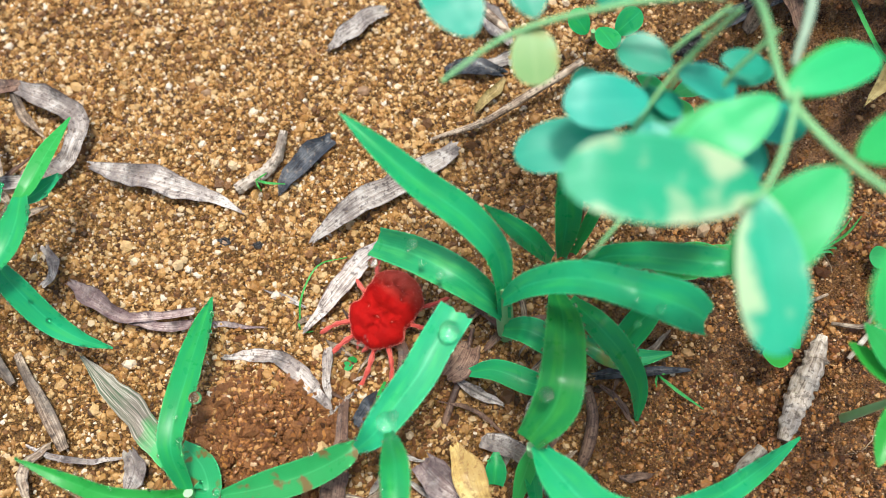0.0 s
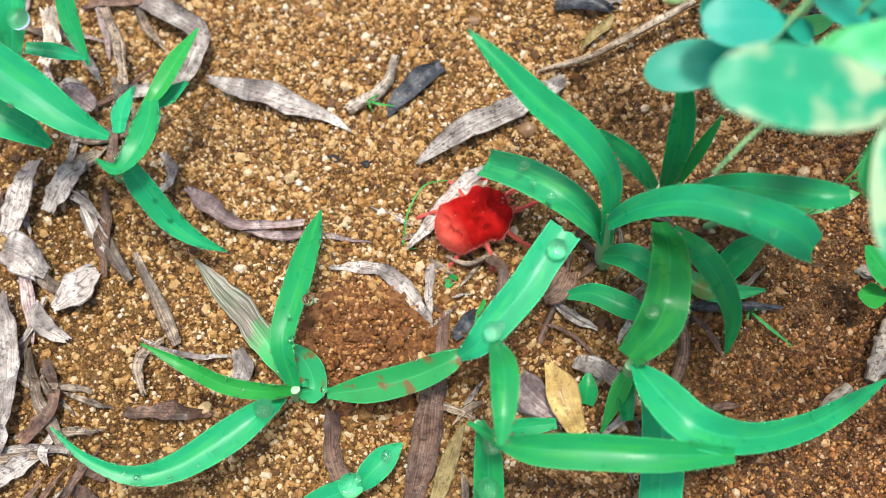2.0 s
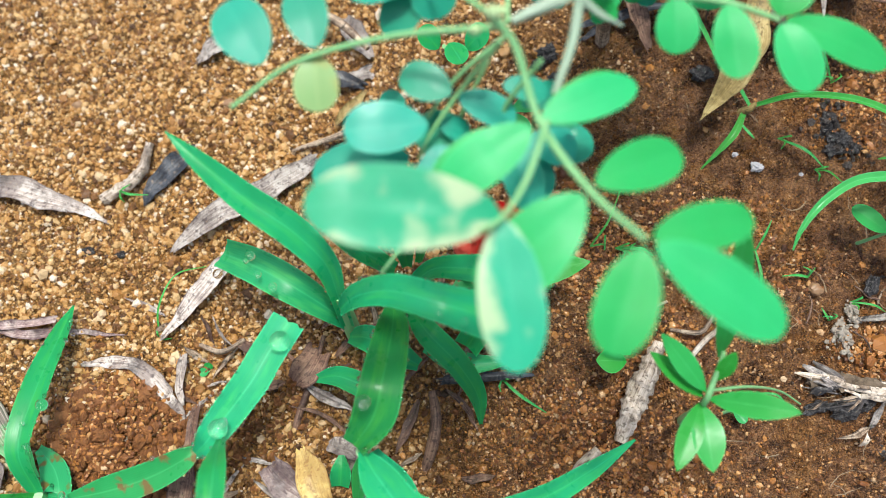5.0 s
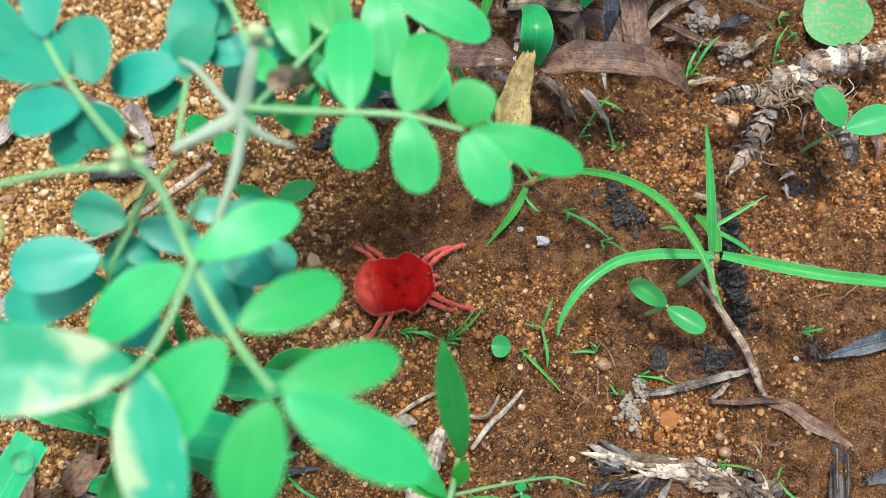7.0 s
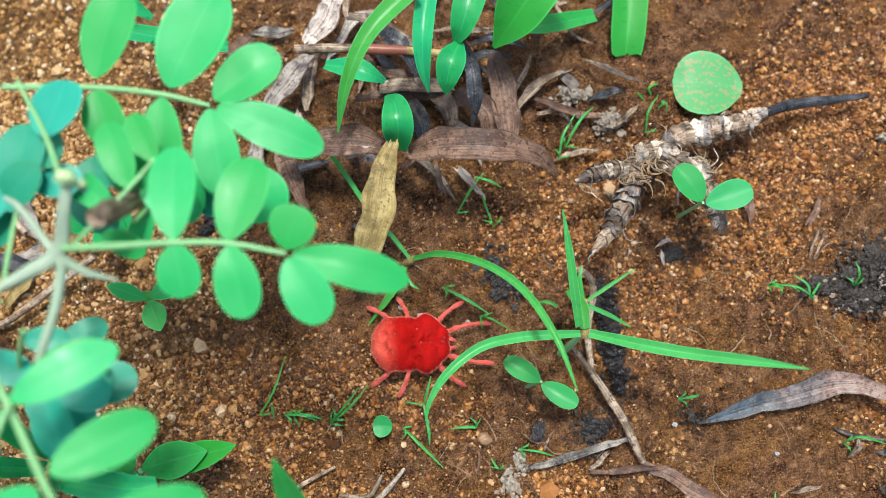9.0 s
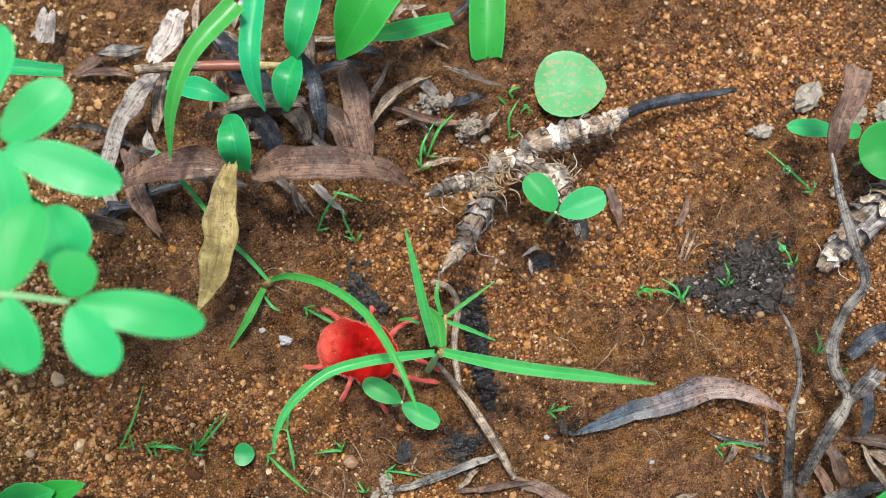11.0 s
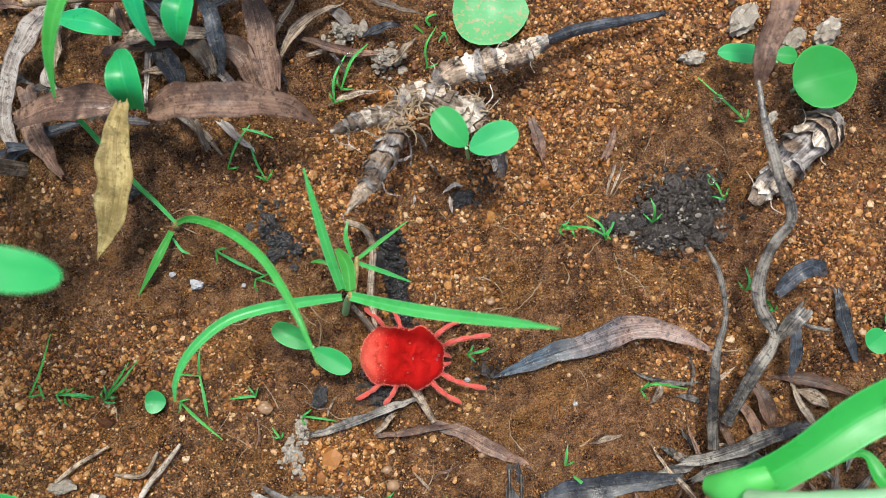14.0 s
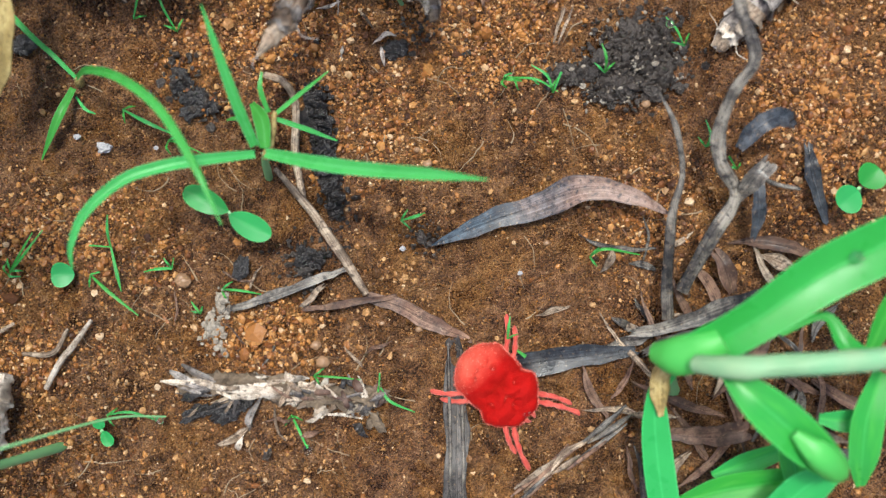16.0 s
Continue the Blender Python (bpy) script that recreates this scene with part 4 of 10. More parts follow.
# sedge with arching leaves in the open soil
sedge = thing("sedge_plant", (80.4, 30.1, 0.0), "thin-leaved bright green sedge rooted in damp soil", "sedge")
tube("stem", [(80.2, 28.1, -1, 0.46), (81.3, 29, 5, 0.43), (82, 29.6, 9, 0.13)], STEM, sedge)
strip("leaf_blade", [(82.6, 29.4, 10.5, 1.0), (88.0, 27.1, 13.5, 1.4), (93.2, 25.3, 15.4, 1.35), (98.8, 23.6, 18.5, 1.1), (103.8, 22.0, 21.1, 0.12)], SEDGE, sedge, fold=0.5)
strip("leaf_blade", [(81.5, 29.5, 10.5, 0.8), (77.5, 29.6, 12.5, 1.1), (73.4, 29.6, 13.8, 1.2), (69.2, 28.9, 14.6, 1.1), (65.2, 26.4, 15.0, 0.95), (62.9, 23.6, 14.2, 0.6), (62.1, 21.4, 13.1, 0.2)], SEDGE, sedge, fold=0.5)
strip("leaf_blade", [(81.6, 30.4, 10, 0.95), (81.2, 34.6, 13, 1.1), (80.9, 39.2, 15.5, 0.8), (80.6, 43.3, 17.3, 0.15)], SEDGE, sedge, fold=0.5)
strip("leaf_blade", [(82.4, 30.1, 9, 1.16), (82.4, 33.1, 8, 1.60), (81.3, 35.4, 6, 0.54)], SEDGE, sedge, fold=0.5)
strip("leaf_blade", [(83.1, 33.6, 6, 0.38), (86.5, 35.3, 6.5, 0.48), (90, 37, 7, 0.11)], SEDGE, sedge)
strip("leaf_blade", [(83.5, 33.3, 6, 0.48), (86.3, 31.8, 5, 0.54), (89.1, 30.2, 3, 0.16)], SEDGE, sedge)
strip("leaf_blade", [(83, 34, 7, 0.48), (82.8, 36.3, 8, 0.53), (83.3, 38.1, 8, 0.21)], SEDGE, sedge)
strip("leaf_blade", [(80.1, 33.8, 4, 0.44), (78.9, 34.5, 4, 0.44), (77.6, 34.7, 3, 0.17)], SEDGE, sedge)
tube("sheath", [(82.2, 29.2, 9, 0.42), (82.9, 31.4, 7, 0.38), (83.5, 34, 6, 0.27)], DEAD_TAN, sedge, rough=0.5)
sedge_seedling = thing("sedge_plant", (61.4, 42.5, 0.0), "slender green sedge seedling in damp soil", "sedge")
strip("leaf_blade", [(62.6, 42.1, 3.8, 0.6), (66.1, 41.3, 9.3, 0.8), (70.9, 38.6, 14.5, 0.92), (74.9, 34.5, 17.5, 0.9), (77.6, 28.6, 19.2, 0.75), (79.1, 22.6, 19.2, 0.12)], SEDGE, sedge_seedling, fold=0.5)
strip("leaf_blade", [(62.2, 42.2, 2.5, 0.41), (60.3, 45.2, 3.5, 0.53), (58.2, 48.1, 4, 0.59), (54.9, 54.1, 6, 0.60), (51.6, 59.7, 8, 0.54)], SEDGE, sedge_seedling)
strip("leaf_blade", [(61.3, 41.5, 2, 0.71), (59.3, 38.2, 3, 1.00), (55.6, 34.6, 0.5, 0.12)], SEDGE, sedge_seedling, fold=0.45)
strip("leaf_blade", [(61, 40.8, 1, 0.24), (62, 39.1, 1.5, 0.35), (62.8, 38.5, 1, 0.11)], SEDGE, sedge_seedling)
tube("sheath", [(61, 42.4, -1, 0.61), (62.1, 42.2, 2, 0.53), (62.7, 42.5, 3, 0.30)], DEAD_TAN, sedge_seedling)

# two-leaved seedlings
seedling_plant = thing("seedling", (75.4, 24.6, 0.0), "two-leaved seedling with oval glossy green leaves", "seedling", "seedlings")
tube("stem", [(75.2, 24.4, -0.5, 0.25), (76.6, 24.6, 5.5, 0.19)], STEM, seedling_plant)
leaflet("cotyledon", (76.5, 24.7, 5.5), (72.4, 27.8, 6.0), 2.55, SEEDLING, seedling_plant, cup=0.2, round_tip=0.5)
leaflet("cotyledon", (76.6, 24.3, 5.5), (80.6, 21.2, 6.0), 2.64, SEEDLING, seedling_plant, cup=0.2, round_tip=0.5)
seedling_plant = thing("seedling", (98.4, 45.6, -0.0), "two-leaved teal-green seedling beside a scaly rhizome", "seedling", "seedlings")
tube("stem", [(98.6, 44.6, -1.5, 0.25), (98.1, 43.2, 12.6, 0.18)], STEM, seedling_plant)
leaflet("cotyledon", (98.1, 43.4, 12.6), (95.4, 47.8, 13.6), 3.45, SEEDLING, seedling_plant, cup=0.2, round_tip=0.5)
leaflet("cotyledon", (98.4, 43.0, 12.6), (104.0, 44.0, 13.4), 3.55, SEEDLING, seedling_plant, cup=0.2, round_tip=0.5)
seedling_plant = thing("seedling", (139.5, 45.6, 0.0), "large round-leaved green seedling", "seedling", "seedlings")
tube("stem", [(139.6, 45.4, -0.5, 0.26), (137.8, 44.6, 5, 0.2)], STEM, seedling_plant)
leaflet("cotyledon", (145.3, 45.6, 5.0), (137.4, 44.8, 6.0), 7.56, SEEDLING, seedling_plant, cup=0.2, round_tip=0.5)
seedling_plant = thing("seedling", (151.4, 45.8, 0.0), "large round-leaved green seedling", "seedling", "seedlings")
tube("stem", [(151.6, 45.6, -0.5, 0.27), (149.2, 44.8, 5, 0.2)], STEM, seedling_plant)
leaflet("cotyledon", (149.2, 44.8, 5.0), (154.7, 41.7, 6.0), 7.37, SEEDLING, seedling_plant, cup=0.2, round_tip=0.5)
seedling_plant = thing("seedling", (138.2, 49.5, 0.0), "narrow-leaved green seedling by a dead stalk", "seedling", "seedlings")
tube("stem", [(138.3, 49.3, -0.5, 0.26), (136.9, 48.5, 4, 0.2)], STEM, seedling_plant)
leaflet("cotyledon", (136.3, 49.2, 4.0), (129.8, 50.6, 5.0), 2.38, SEEDLING, seedling_plant, cup=0.2, round_tip=0.5)
leaflet("cotyledon", (136.7, 49.3, 4.0), (139.3, 48.6, 4.0), 2.16, SEEDLING, seedling_plant, cup=0.2, round_tip=0.5)
seedling_plant = thing("seedling", (144.4, 14.4, -0.0), "tiny seedling with two round green leaves", "seedling", "seedlings")
tube("stem", [(144.5, 14.1, -0.5, 0.26), (143.2, 14.7, 3, 0.2)], STEM, seedling_plant)
leaflet("cotyledon", (143.1, 14.4, 3.0), (140.5, 13.2, 3.5), 3.13, SEEDLING, seedling_plant, cup=0.2, round_tip=0.5)
leaflet("cotyledon", (143.5, 15.0, 3.0), (145.5, 16.4, 3.5), 3.17, SEEDLING, seedling_plant, cup=0.2, round_tip=0.5)
seedling_plant = thing("seedling", (56.4, 21.4, 0.0), "tiny square-leaved dark green seedling", "seedling", "seedlings")
tube("stem", [(56.2, 21.1, -0.5, 0.26), (57.2, 21.4, 2, 0.2)], STEM, seedling_plant)
leaflet("cotyledon", (57.5, 21.3, 2.0), (55.1, 21.7, 2.5), 2.75, SEEDLING, seedling_plant, cup=0.2, round_tip=0.5)
seedling_plant = thing("seedling", (56.3, 3.5, 0.0), "tiny two-leaved seedling in damp soil", "seedling", "seedlings")
tube("stem", [(56.1, 3.2, -0.5, 0.24), (57.2, 3.7, 2, 0.19)], STEM, seedling_plant)
leaflet("cotyledon", (57.2, 3.9, 2.0), (57.2, 5.1, 2.5), 1.35, SEEDLING, seedling_plant, cup=0.2, round_tip=0.5)
leaflet("cotyledon", (57.2, 3.6, 2.0), (58.3, 2.0, 2.5), 1.35, SEEDLING, seedling_plant, cup=0.2, round_tip=0.5)
seedling_plant = thing("seedling", (-8.2, 10.2, 0.0), "tiny two-leaved seedling in the litter", "seedling", "seedlings")
tube("stem", [(-8.2, 9.9, -0.5, 0.25), (-8.1, 10, 1.5, 0.2)], STEM, seedling_plant)
leaflet("cotyledon", (-8.1, 10.1, 1.5), (-9.1, 9.5, 2.0), 1.14, SEEDLING, seedling_plant, cup=0.2, round_tip=0.5)
leaflet("cotyledon", (-8.1, 10.2, 1.5), (-7.9, 10.9, 2.0), 1.14, SEEDLING, seedling_plant, cup=0.2, round_tip=0.5)
seedling_plant = thing("seedling", (104.8, 61.8, -0.0), "pale sand-dusted round leaf flat on the soil", "seedling", "seedlings")
leaflet("cotyledon", (109.0, 60.3, 2.4), (99.8, 62.3, 2.6), 8.94, SANDY_LEAF, seedling_plant, cup=0.03)

# thin green sprouts
sprout = thing("sprout", (61.3, 23.6, 0.0), "thin bright green grass sprout", "sprout", "sprouts")
strip("blade", [(61.7, 23.6, 1, 0.20), (62.4, 25.2, 3, 0.32), (63.1, 26.9, 4, 0.08)], SEDGE, sprout, fold=0.4, across=4, thick=0.1)
strip("blade", [(61.7, 23.6, 1, 0.20), (62, 20.5, 1.5, 0.41), (61.9, 18.5, 1, 0.08)], SEDGE, sprout, fold=0.4, across=4, thick=0.1)
strip("blade", [(61.7, 23.6, 1, 0.17), (59.5, 24.2, 1.5, 0.20)], SEDGE, sprout, fold=0.4, across=4, thick=0.1)
sprout = thing("sprout", (58.5, 21.0, 0.0), "thin bright green grass sprout", "sprout", "sprouts")
strip("blade", [(58.8, 21, 1, 0.20), (60.7, 18.7, 1.5, 0.41), (63.3, 15.5, 1, 0.12)], SEDGE, sprout, fold=0.4, across=4, thick=0.1)
strip("blade", [(58.8, 21, 1, 0.20), (59.9, 21.1, 1, 0.20)], SEDGE, sprout, fold=0.4, across=4, thick=0.1)
strip("blade", [(58.8, 21, 0.8, 0.17), (59.1, 20.3, 2.2, 0.24), (58.6, 19.6, 1.4, 0.08)], SEDGE, sprout, fold=0.4, across=4, thick=0.1)
sprout = thing("sprout", (67.8, 19.9, 0.0), "thin bright green grass sprout", "sprout", "sprouts")
strip("blade", [(68, 20, 1, 0.32), (66.5, 20.2, 1.5, 0.32), (64.8, 20.2, 1, 0.08)], SEDGE, sprout, fold=0.4, across=4, thick=0.1)
strip("blade", [(68, 20, 1, 0.24), (68.7, 21, 2, 0.08)], SEDGE, sprout, fold=0.4, across=4, thick=0.1)
strip("blade", [(68, 20, 0.8, 0.16), (68, 20.6, 2.2, 0.24), (67.4, 21.3, 1.4, 0.08)], SEDGE, sprout, fold=0.4, across=4, thick=0.1)
sprout = thing("sprout", (43.5, 24.5, 0.0), "thin bright green grass sprout", "sprout", "sprouts")
strip("blade", [(44, 24.4, 1, 0.21), (46.2, 24.1, 2, 0.38), (47.9, 23.2, 1, 0.08)], SEDGE, sprout, fold=0.4, across=4, thick=0.1)
strip("blade", [(43.9, 24.4, 0.8, 0.17), (44.8, 23.7, 2.2, 0.26), (44.7, 23, 1.4, 0.08)], SEDGE, sprout, fold=0.4, across=4, thick=0.1)
strip("blade", [(43.9, 24.4, 0.8, 0.17), (45.3, 24.7, 2.2, 0.26), (45.6, 25, 1.4, 0.08)], SEDGE, sprout, fold=0.4, across=4, thick=0.1)
sprout = thing("sprout", (49.5, 23.0, 0.0), "thin bright green grass sprout", "sprout", "sprouts")
strip("blade", [(49.9, 23, 1, 0.17), (52.2, 25, 2, 0.29), (53.7, 26.7, 2, 0.08)], SEDGE, sprout, fold=0.4, across=4, thick=0.1)
strip("blade", [(49.9, 23, 0.8, 0.17), (51.2, 22.9, 2.2, 0.25), (51.6, 22.8, 1.4, 0.08)], SEDGE, sprout, fold=0.4, across=4, thick=0.1)
strip("blade", [(49.9, 23, 0.8, 0.17), (50.5, 23.7, 2.2, 0.25), (50.1, 24.5, 1.4, 0.08)], SEDGE, sprout, fold=0.4, across=4, thick=0.1)
sprout = thing("sprout", (69.9, 14.3, 0.0), "thin bright green grass sprout", "sprout", "sprouts")
strip("blade", [(70.2, 14.4, 1, 0.16), (69.8, 15.2, 1, 0.28), (69.4, 16, 1, 0.08)], SEDGE, sprout, fold=0.4, across=4, thick=0.1)
strip("blade", [(70.1, 14.4, 0.8, 0.16), (70.7, 14.8, 2.2, 0.23), (70.7, 15.2, 1.4, 0.08)], SEDGE, sprout, fold=0.4, across=4, thick=0.1)
strip("blade", [(70.1, 14.4, 0.8, 0.16), (70.1, 14.7, 2.2, 0.23), (69.3, 14.9, 1.4, 0.08)], SEDGE, sprout, fold=0.4, across=4, thick=0.1)
sprout = thing("sprout", (72.8, 16.6, 0.0), "thin bright green grass sprout", "sprout", "sprouts")
strip("blade", [(73, 16.7, 1, 0.16), (75.5, 16.1, 2, 0.27), (77.3, 15.3, 1, 0.08)], SEDGE, sprout, fold=0.4, across=4, thick=0.1)
strip("blade", [(73, 16.6, 0.8, 0.16), (73.5, 16, 2.2, 0.23), (73.6, 15.3, 1.4, 0.08)], SEDGE, sprout, fold=0.4, across=4, thick=0.1)
strip("blade", [(73, 16.6, 0.8, 0.16), (74, 17, 2.2, 0.23), (74.5, 17.3, 1.4, 0.08)], SEDGE, sprout, fold=0.4, across=4, thick=0.1)
sprout = thing("sprout", (114.0, 12.6, 0.0), "thin bright green grass sprout", "sprout", "sprouts")
strip("blade", [(113.9, 12.7, 1, 0.11), (115.4, 13.3, 3, 0.31), (119.3, 11.9, 1, 0.12)], SEDGE, sprout, fold=0.4, across=4, thick=0.1)
strip("blade", [(113.9, 12.7, 0.8, 0.16), (114, 12.1, 2.2, 0.23), (114.4, 11.5, 1.4, 0.08)], SEDGE, sprout, fold=0.4, across=4, thick=0.1)
strip("blade", [(113.9, 12.7, 0.8, 0.16), (114.3, 13.2, 2.2, 0.23), (115, 13.5, 1.4, 0.08)], SEDGE, sprout, fold=0.4, across=4, thick=0.1)
sprout = thing("sprout", (109.5, 33.7, 0.0), "thin bright green grass sprout", "sprout", "sprouts")
strip("blade", [(109.4, 33.6, 1, 0.20), (111.6, 32.8, 2, 0.27), (113.8, 31.2, 1, 0.08)], SEDGE, sprout, fold=0.4, across=4, thick=0.1)
strip("blade", [(111.1, 33.3, 1, 0.16), (111.8, 32.3, 1.5, 0.23)], SEDGE, sprout, fold=0.4, across=4, thick=0.1)
strip("blade", [(109.4, 33.6, 0.8, 0.16), (109.3, 32.7, 2.2, 0.22), (109.5, 32.1, 1.4, 0.08)], SEDGE, sprout, fold=0.4, across=4, thick=0.1)
sprout = thing("sprout", (119.3, 32.4, 0.0), "thin bright green grass sprout", "sprout", "sprouts")
strip("blade", [(119.2, 32.3, 1, 0.16), (119.3, 33.6, 3, 0.31), (119.1, 35.1, 3, 0.08)], SEDGE, sprout, fold=0.4, across=4, thick=0.1)
strip("blade", [(119.2, 32.3, 0.8, 0.16), (119.6, 32.6, 2.2, 0.23), (120.4, 33.1, 1.4, 0.08)], SEDGE, sprout, fold=0.4, across=4, thick=0.1)
strip("blade", [(119.2, 32.3, 0.8, 0.16), (118.5, 32.8, 2.2, 0.23), (118.2, 33.5, 1.4, 0.08)], SEDGE, sprout, fold=0.4, across=4, thick=0.1)
sprout = thing("sprout", (133.1, 42.6, 0.0), "thin bright green grass sprout", "sprout", "sprouts")
strip("blade", [(132.8, 42.4, 1, 0.12), (131.1, 44.3, 2, 0.28), (127.8, 48.7, 2, 0.12)], SEDGE, sprout, fold=0.4, across=4, thick=0.1)
strip("blade", [(132.9, 42.5, 0.8, 0.17), (132.7, 42.9, 2.2, 0.24), (133.2, 43.8, 1.4, 0.08)], SEDGE, sprout, fold=0.4, across=4, thick=0.1)
strip("blade", [(132.9, 42.5, 0.8, 0.17), (131.8, 42.4, 2.2, 0.24), (131.3, 42.7, 1.4, 0.08)], SEDGE, sprout, fold=0.4, across=4, thick=0.1)
sprout = thing("sprout", (128.5, 33.6, 0.0), "thin bright green grass sprout", "sprout", "sprouts")
strip("blade", [(128.2, 33.5, 1, 0.12), (127.5, 35.2, 2, 0.23), (126.6, 36.8, 2, 0.08)], SEDGE, sprout, fold=0.4, across=4, thick=0.1)
strip("blade", [(128.3, 33.5, 0.8, 0.16), (128.3, 34, 2.2, 0.23), (128.9, 34.7, 1.4, 0.08)], SEDGE, sprout, fold=0.4, across=4, thick=0.1)
strip("blade", [(128.3, 33.5, 0.8, 0.16), (127.3, 33.7, 2.2, 0.23), (126.8, 34.1, 1.4, 0.08)], SEDGE, sprout, fold=0.4, across=4, thick=0.1)
sprout = thing("sprout", (95.4, 56.4, -0.0), "thin bright green grass sprout", "sprout", "sprouts")
strip("blade", [(95.5, 56.1, 1, 0.16), (95.8, 58.3, 3, 0.28), (97.5, 60.5, 3, 0.08)], SEDGE, sprout, fold=0.4, across=4, thick=0.1)
strip("blade", [(97, 58.7, 1, 0.16), (98.3, 59.3, 3, 0.24), (98.6, 58, 1, 0.08)], SEDGE, sprout, fold=0.4, across=4, thick=0.1)
strip("blade", [(95.4, 56.2, 0.8, 0.16), (96.2, 55.9, 2.2, 0.24), (96.9, 56.4, 1.4, 0.08)], SEDGE, sprout, fold=0.4, across=4, thick=0.1)
sprout = thing("sprout", (83.2, 54.1, 0.0), "thin bright green grass sprout", "sprout", "sprouts")
strip("blade", [(83.4, 53.8, 1, 0.16), (84.1, 56.4, 3, 0.32), (86.1, 59.2, 3, 0.12)], SEDGE, sprout, fold=0.4, across=4, thick=0.1)
strip("blade", [(83.4, 53.9, 0.8, 0.16), (84.3, 53.7, 2.2, 0.24), (84.9, 54, 1.4, 0.08)], SEDGE, sprout, fold=0.4, across=4, thick=0.1)
strip("blade", [(83.4, 53.9, 0.8, 0.16), (83.3, 54.3, 2.2, 0.24), (83, 55.2, 1.4, 0.08)], SEDGE, sprout, fold=0.4, across=4, thick=0.1)
sprout = thing("sprout", (68.7, 48.3, 0.0), "thin bright green grass sprout", "sprout", "sprouts")
strip("blade", [(69, 48.1, 1, 0.17), (71, 50.5, 3, 0.32), (73, 52.6, 3, 0.08)], SEDGE, sprout, fold=0.4, across=4, thick=0.1)
strip("blade", [(71.8, 52.5, 2, 0.17), (73.7, 51.7, 2, 0.32), (75.2, 50.9, 1, 0.08)], SEDGE, sprout, fold=0.4, across=4, thick=0.1)
strip("blade", [(68.9, 48.1, 0.8, 0.17), (70.1, 47.8, 2.2, 0.24), (70.6, 48, 1.4, 0.08)], SEDGE, sprout, fold=0.4, across=4, thick=0.1)
sprout = thing("sprout", (73.3, 46.0, 0.0), "thin bright green grass sprout", "sprout", "sprouts")
strip("blade", [(73.5, 45.8, 1, 0.12), (72.8, 48.2, 2, 0.28), (72.4, 50.8, 2, 0.08)], SEDGE, sprout, fold=0.4, across=4, thick=0.1)
strip("blade", [(73.5, 45.8, 0.8, 0.16), (74.3, 46.1, 2.2, 0.24), (74.6, 46.9, 1.4, 0.08)], SEDGE, sprout, fold=0.4, across=4, thick=0.1)
strip("blade", [(73.5, 45.8, 0.8, 0.16), (73.2, 46, 2.2, 0.24), (72.3, 46.6, 1.4, 0.08)], SEDGE, sprout, fold=0.4, across=4, thick=0.1)
sprout = thing("sprout", (65.6, 38.6, 0.0), "thin bright green grass sprout", "sprout", "sprouts")
strip("blade", [(65.9, 38.4, 1, 0.20), (68.8, 36.2, 2.5, 0.40), (71.4, 34.3, 1, 0.08)], SEDGE, sprout, fold=0.4, across=4, thick=0.1)
strip("blade", [(65.9, 38.4, 0.8, 0.17), (66.3, 37.5, 2.2, 0.24), (66, 36.8, 1.4, 0.08)], SEDGE, sprout, fold=0.4, across=4, thick=0.1)
strip("blade", [(65.9, 38.4, 0.8, 0.17), (67.1, 38.3, 2.2, 0.24), (67.5, 38.4, 1.4, 0.08)], SEDGE, sprout, fold=0.4, across=4, thick=0.1)
sprout = thing("sprout", (94.0, 20.4, 0.0), "thin bright green grass sprout", "sprout", "sprouts")
strip("blade", [(94.1, 20.5, 1, 0.15), (95.9, 20.6, 2, 0.35), (96.9, 20.8, 1, 0.08)], SEDGE, sprout, fold=0.4, across=4, thick=0.1)
strip("blade", [(94.1, 20.5, 0.8, 0.15), (94.6, 20, 2.2, 0.22), (95, 19.4, 1.4, 0.08)], SEDGE, sprout, fold=0.4, across=4, thick=0.1)
strip("blade", [(94.1, 20.5, 0.8, 0.15), (94.7, 21, 2.2, 0.22), (95.1, 21.5, 1.4, 0.08)], SEDGE, sprout, fold=0.4, across=4, thick=0.1)
sprout = thing("sprout", (57.3, 5.1, 0.0), "thin bright green grass sprout", "sprout", "sprouts")
strip("blade", [(57.7, 5.2, 1, 0.15), (61.5, 5.4, 4, 0.26), (63.6, 3.7, 2, 0.15)], SEDGE, sprout, fold=0.4, across=4, thick=0.1)
strip("blade", [(57.6, 5.2, 0.8, 0.15), (58.4, 4.6, 2.2, 0.22), (58.4, 3.9, 1.4, 0.08)], SEDGE, sprout, fold=0.4, across=4, thick=0.1)
strip("blade", [(57.6, 5.2, 0.8, 0.15), (58.9, 5.6, 2.2, 0.22), (59.2, 5.8, 1.4, 0.08)], SEDGE, sprout, fold=0.4, across=4, thick=0.1)
sprout = thing("sprout", (77.8, 1.3, 0.0), "thin bright green grass sprout", "sprout", "sprouts")
strip("blade", [(78.1, 1.5, 1, 0.18), (78.9, -0.4, 2, 0.32), (79.4, -2.4, 2, 0.14)], SEDGE, sprout, fold=0.4, across=4, thick=0.1)
strip("blade", [(78, 1.4, 0.8, 0.14), (77.9, 1.1, 2.2, 0.22), (77.3, 0.5, 1.4, 0.08)], SEDGE, sprout, fold=0.4, across=4, thick=0.1)
strip("blade", [(78, 1.4, 0.8, 0.14), (78.9, 1.3, 2.2, 0.22), (79.3, 0.7, 1.4, 0.08)], SEDGE, sprout, fold=0.4, across=4, thick=0.1)
sprout = thing("sprout", (88.2, 3.0, 0.0), "thin bright green grass sprout", "sprout", "sprouts")
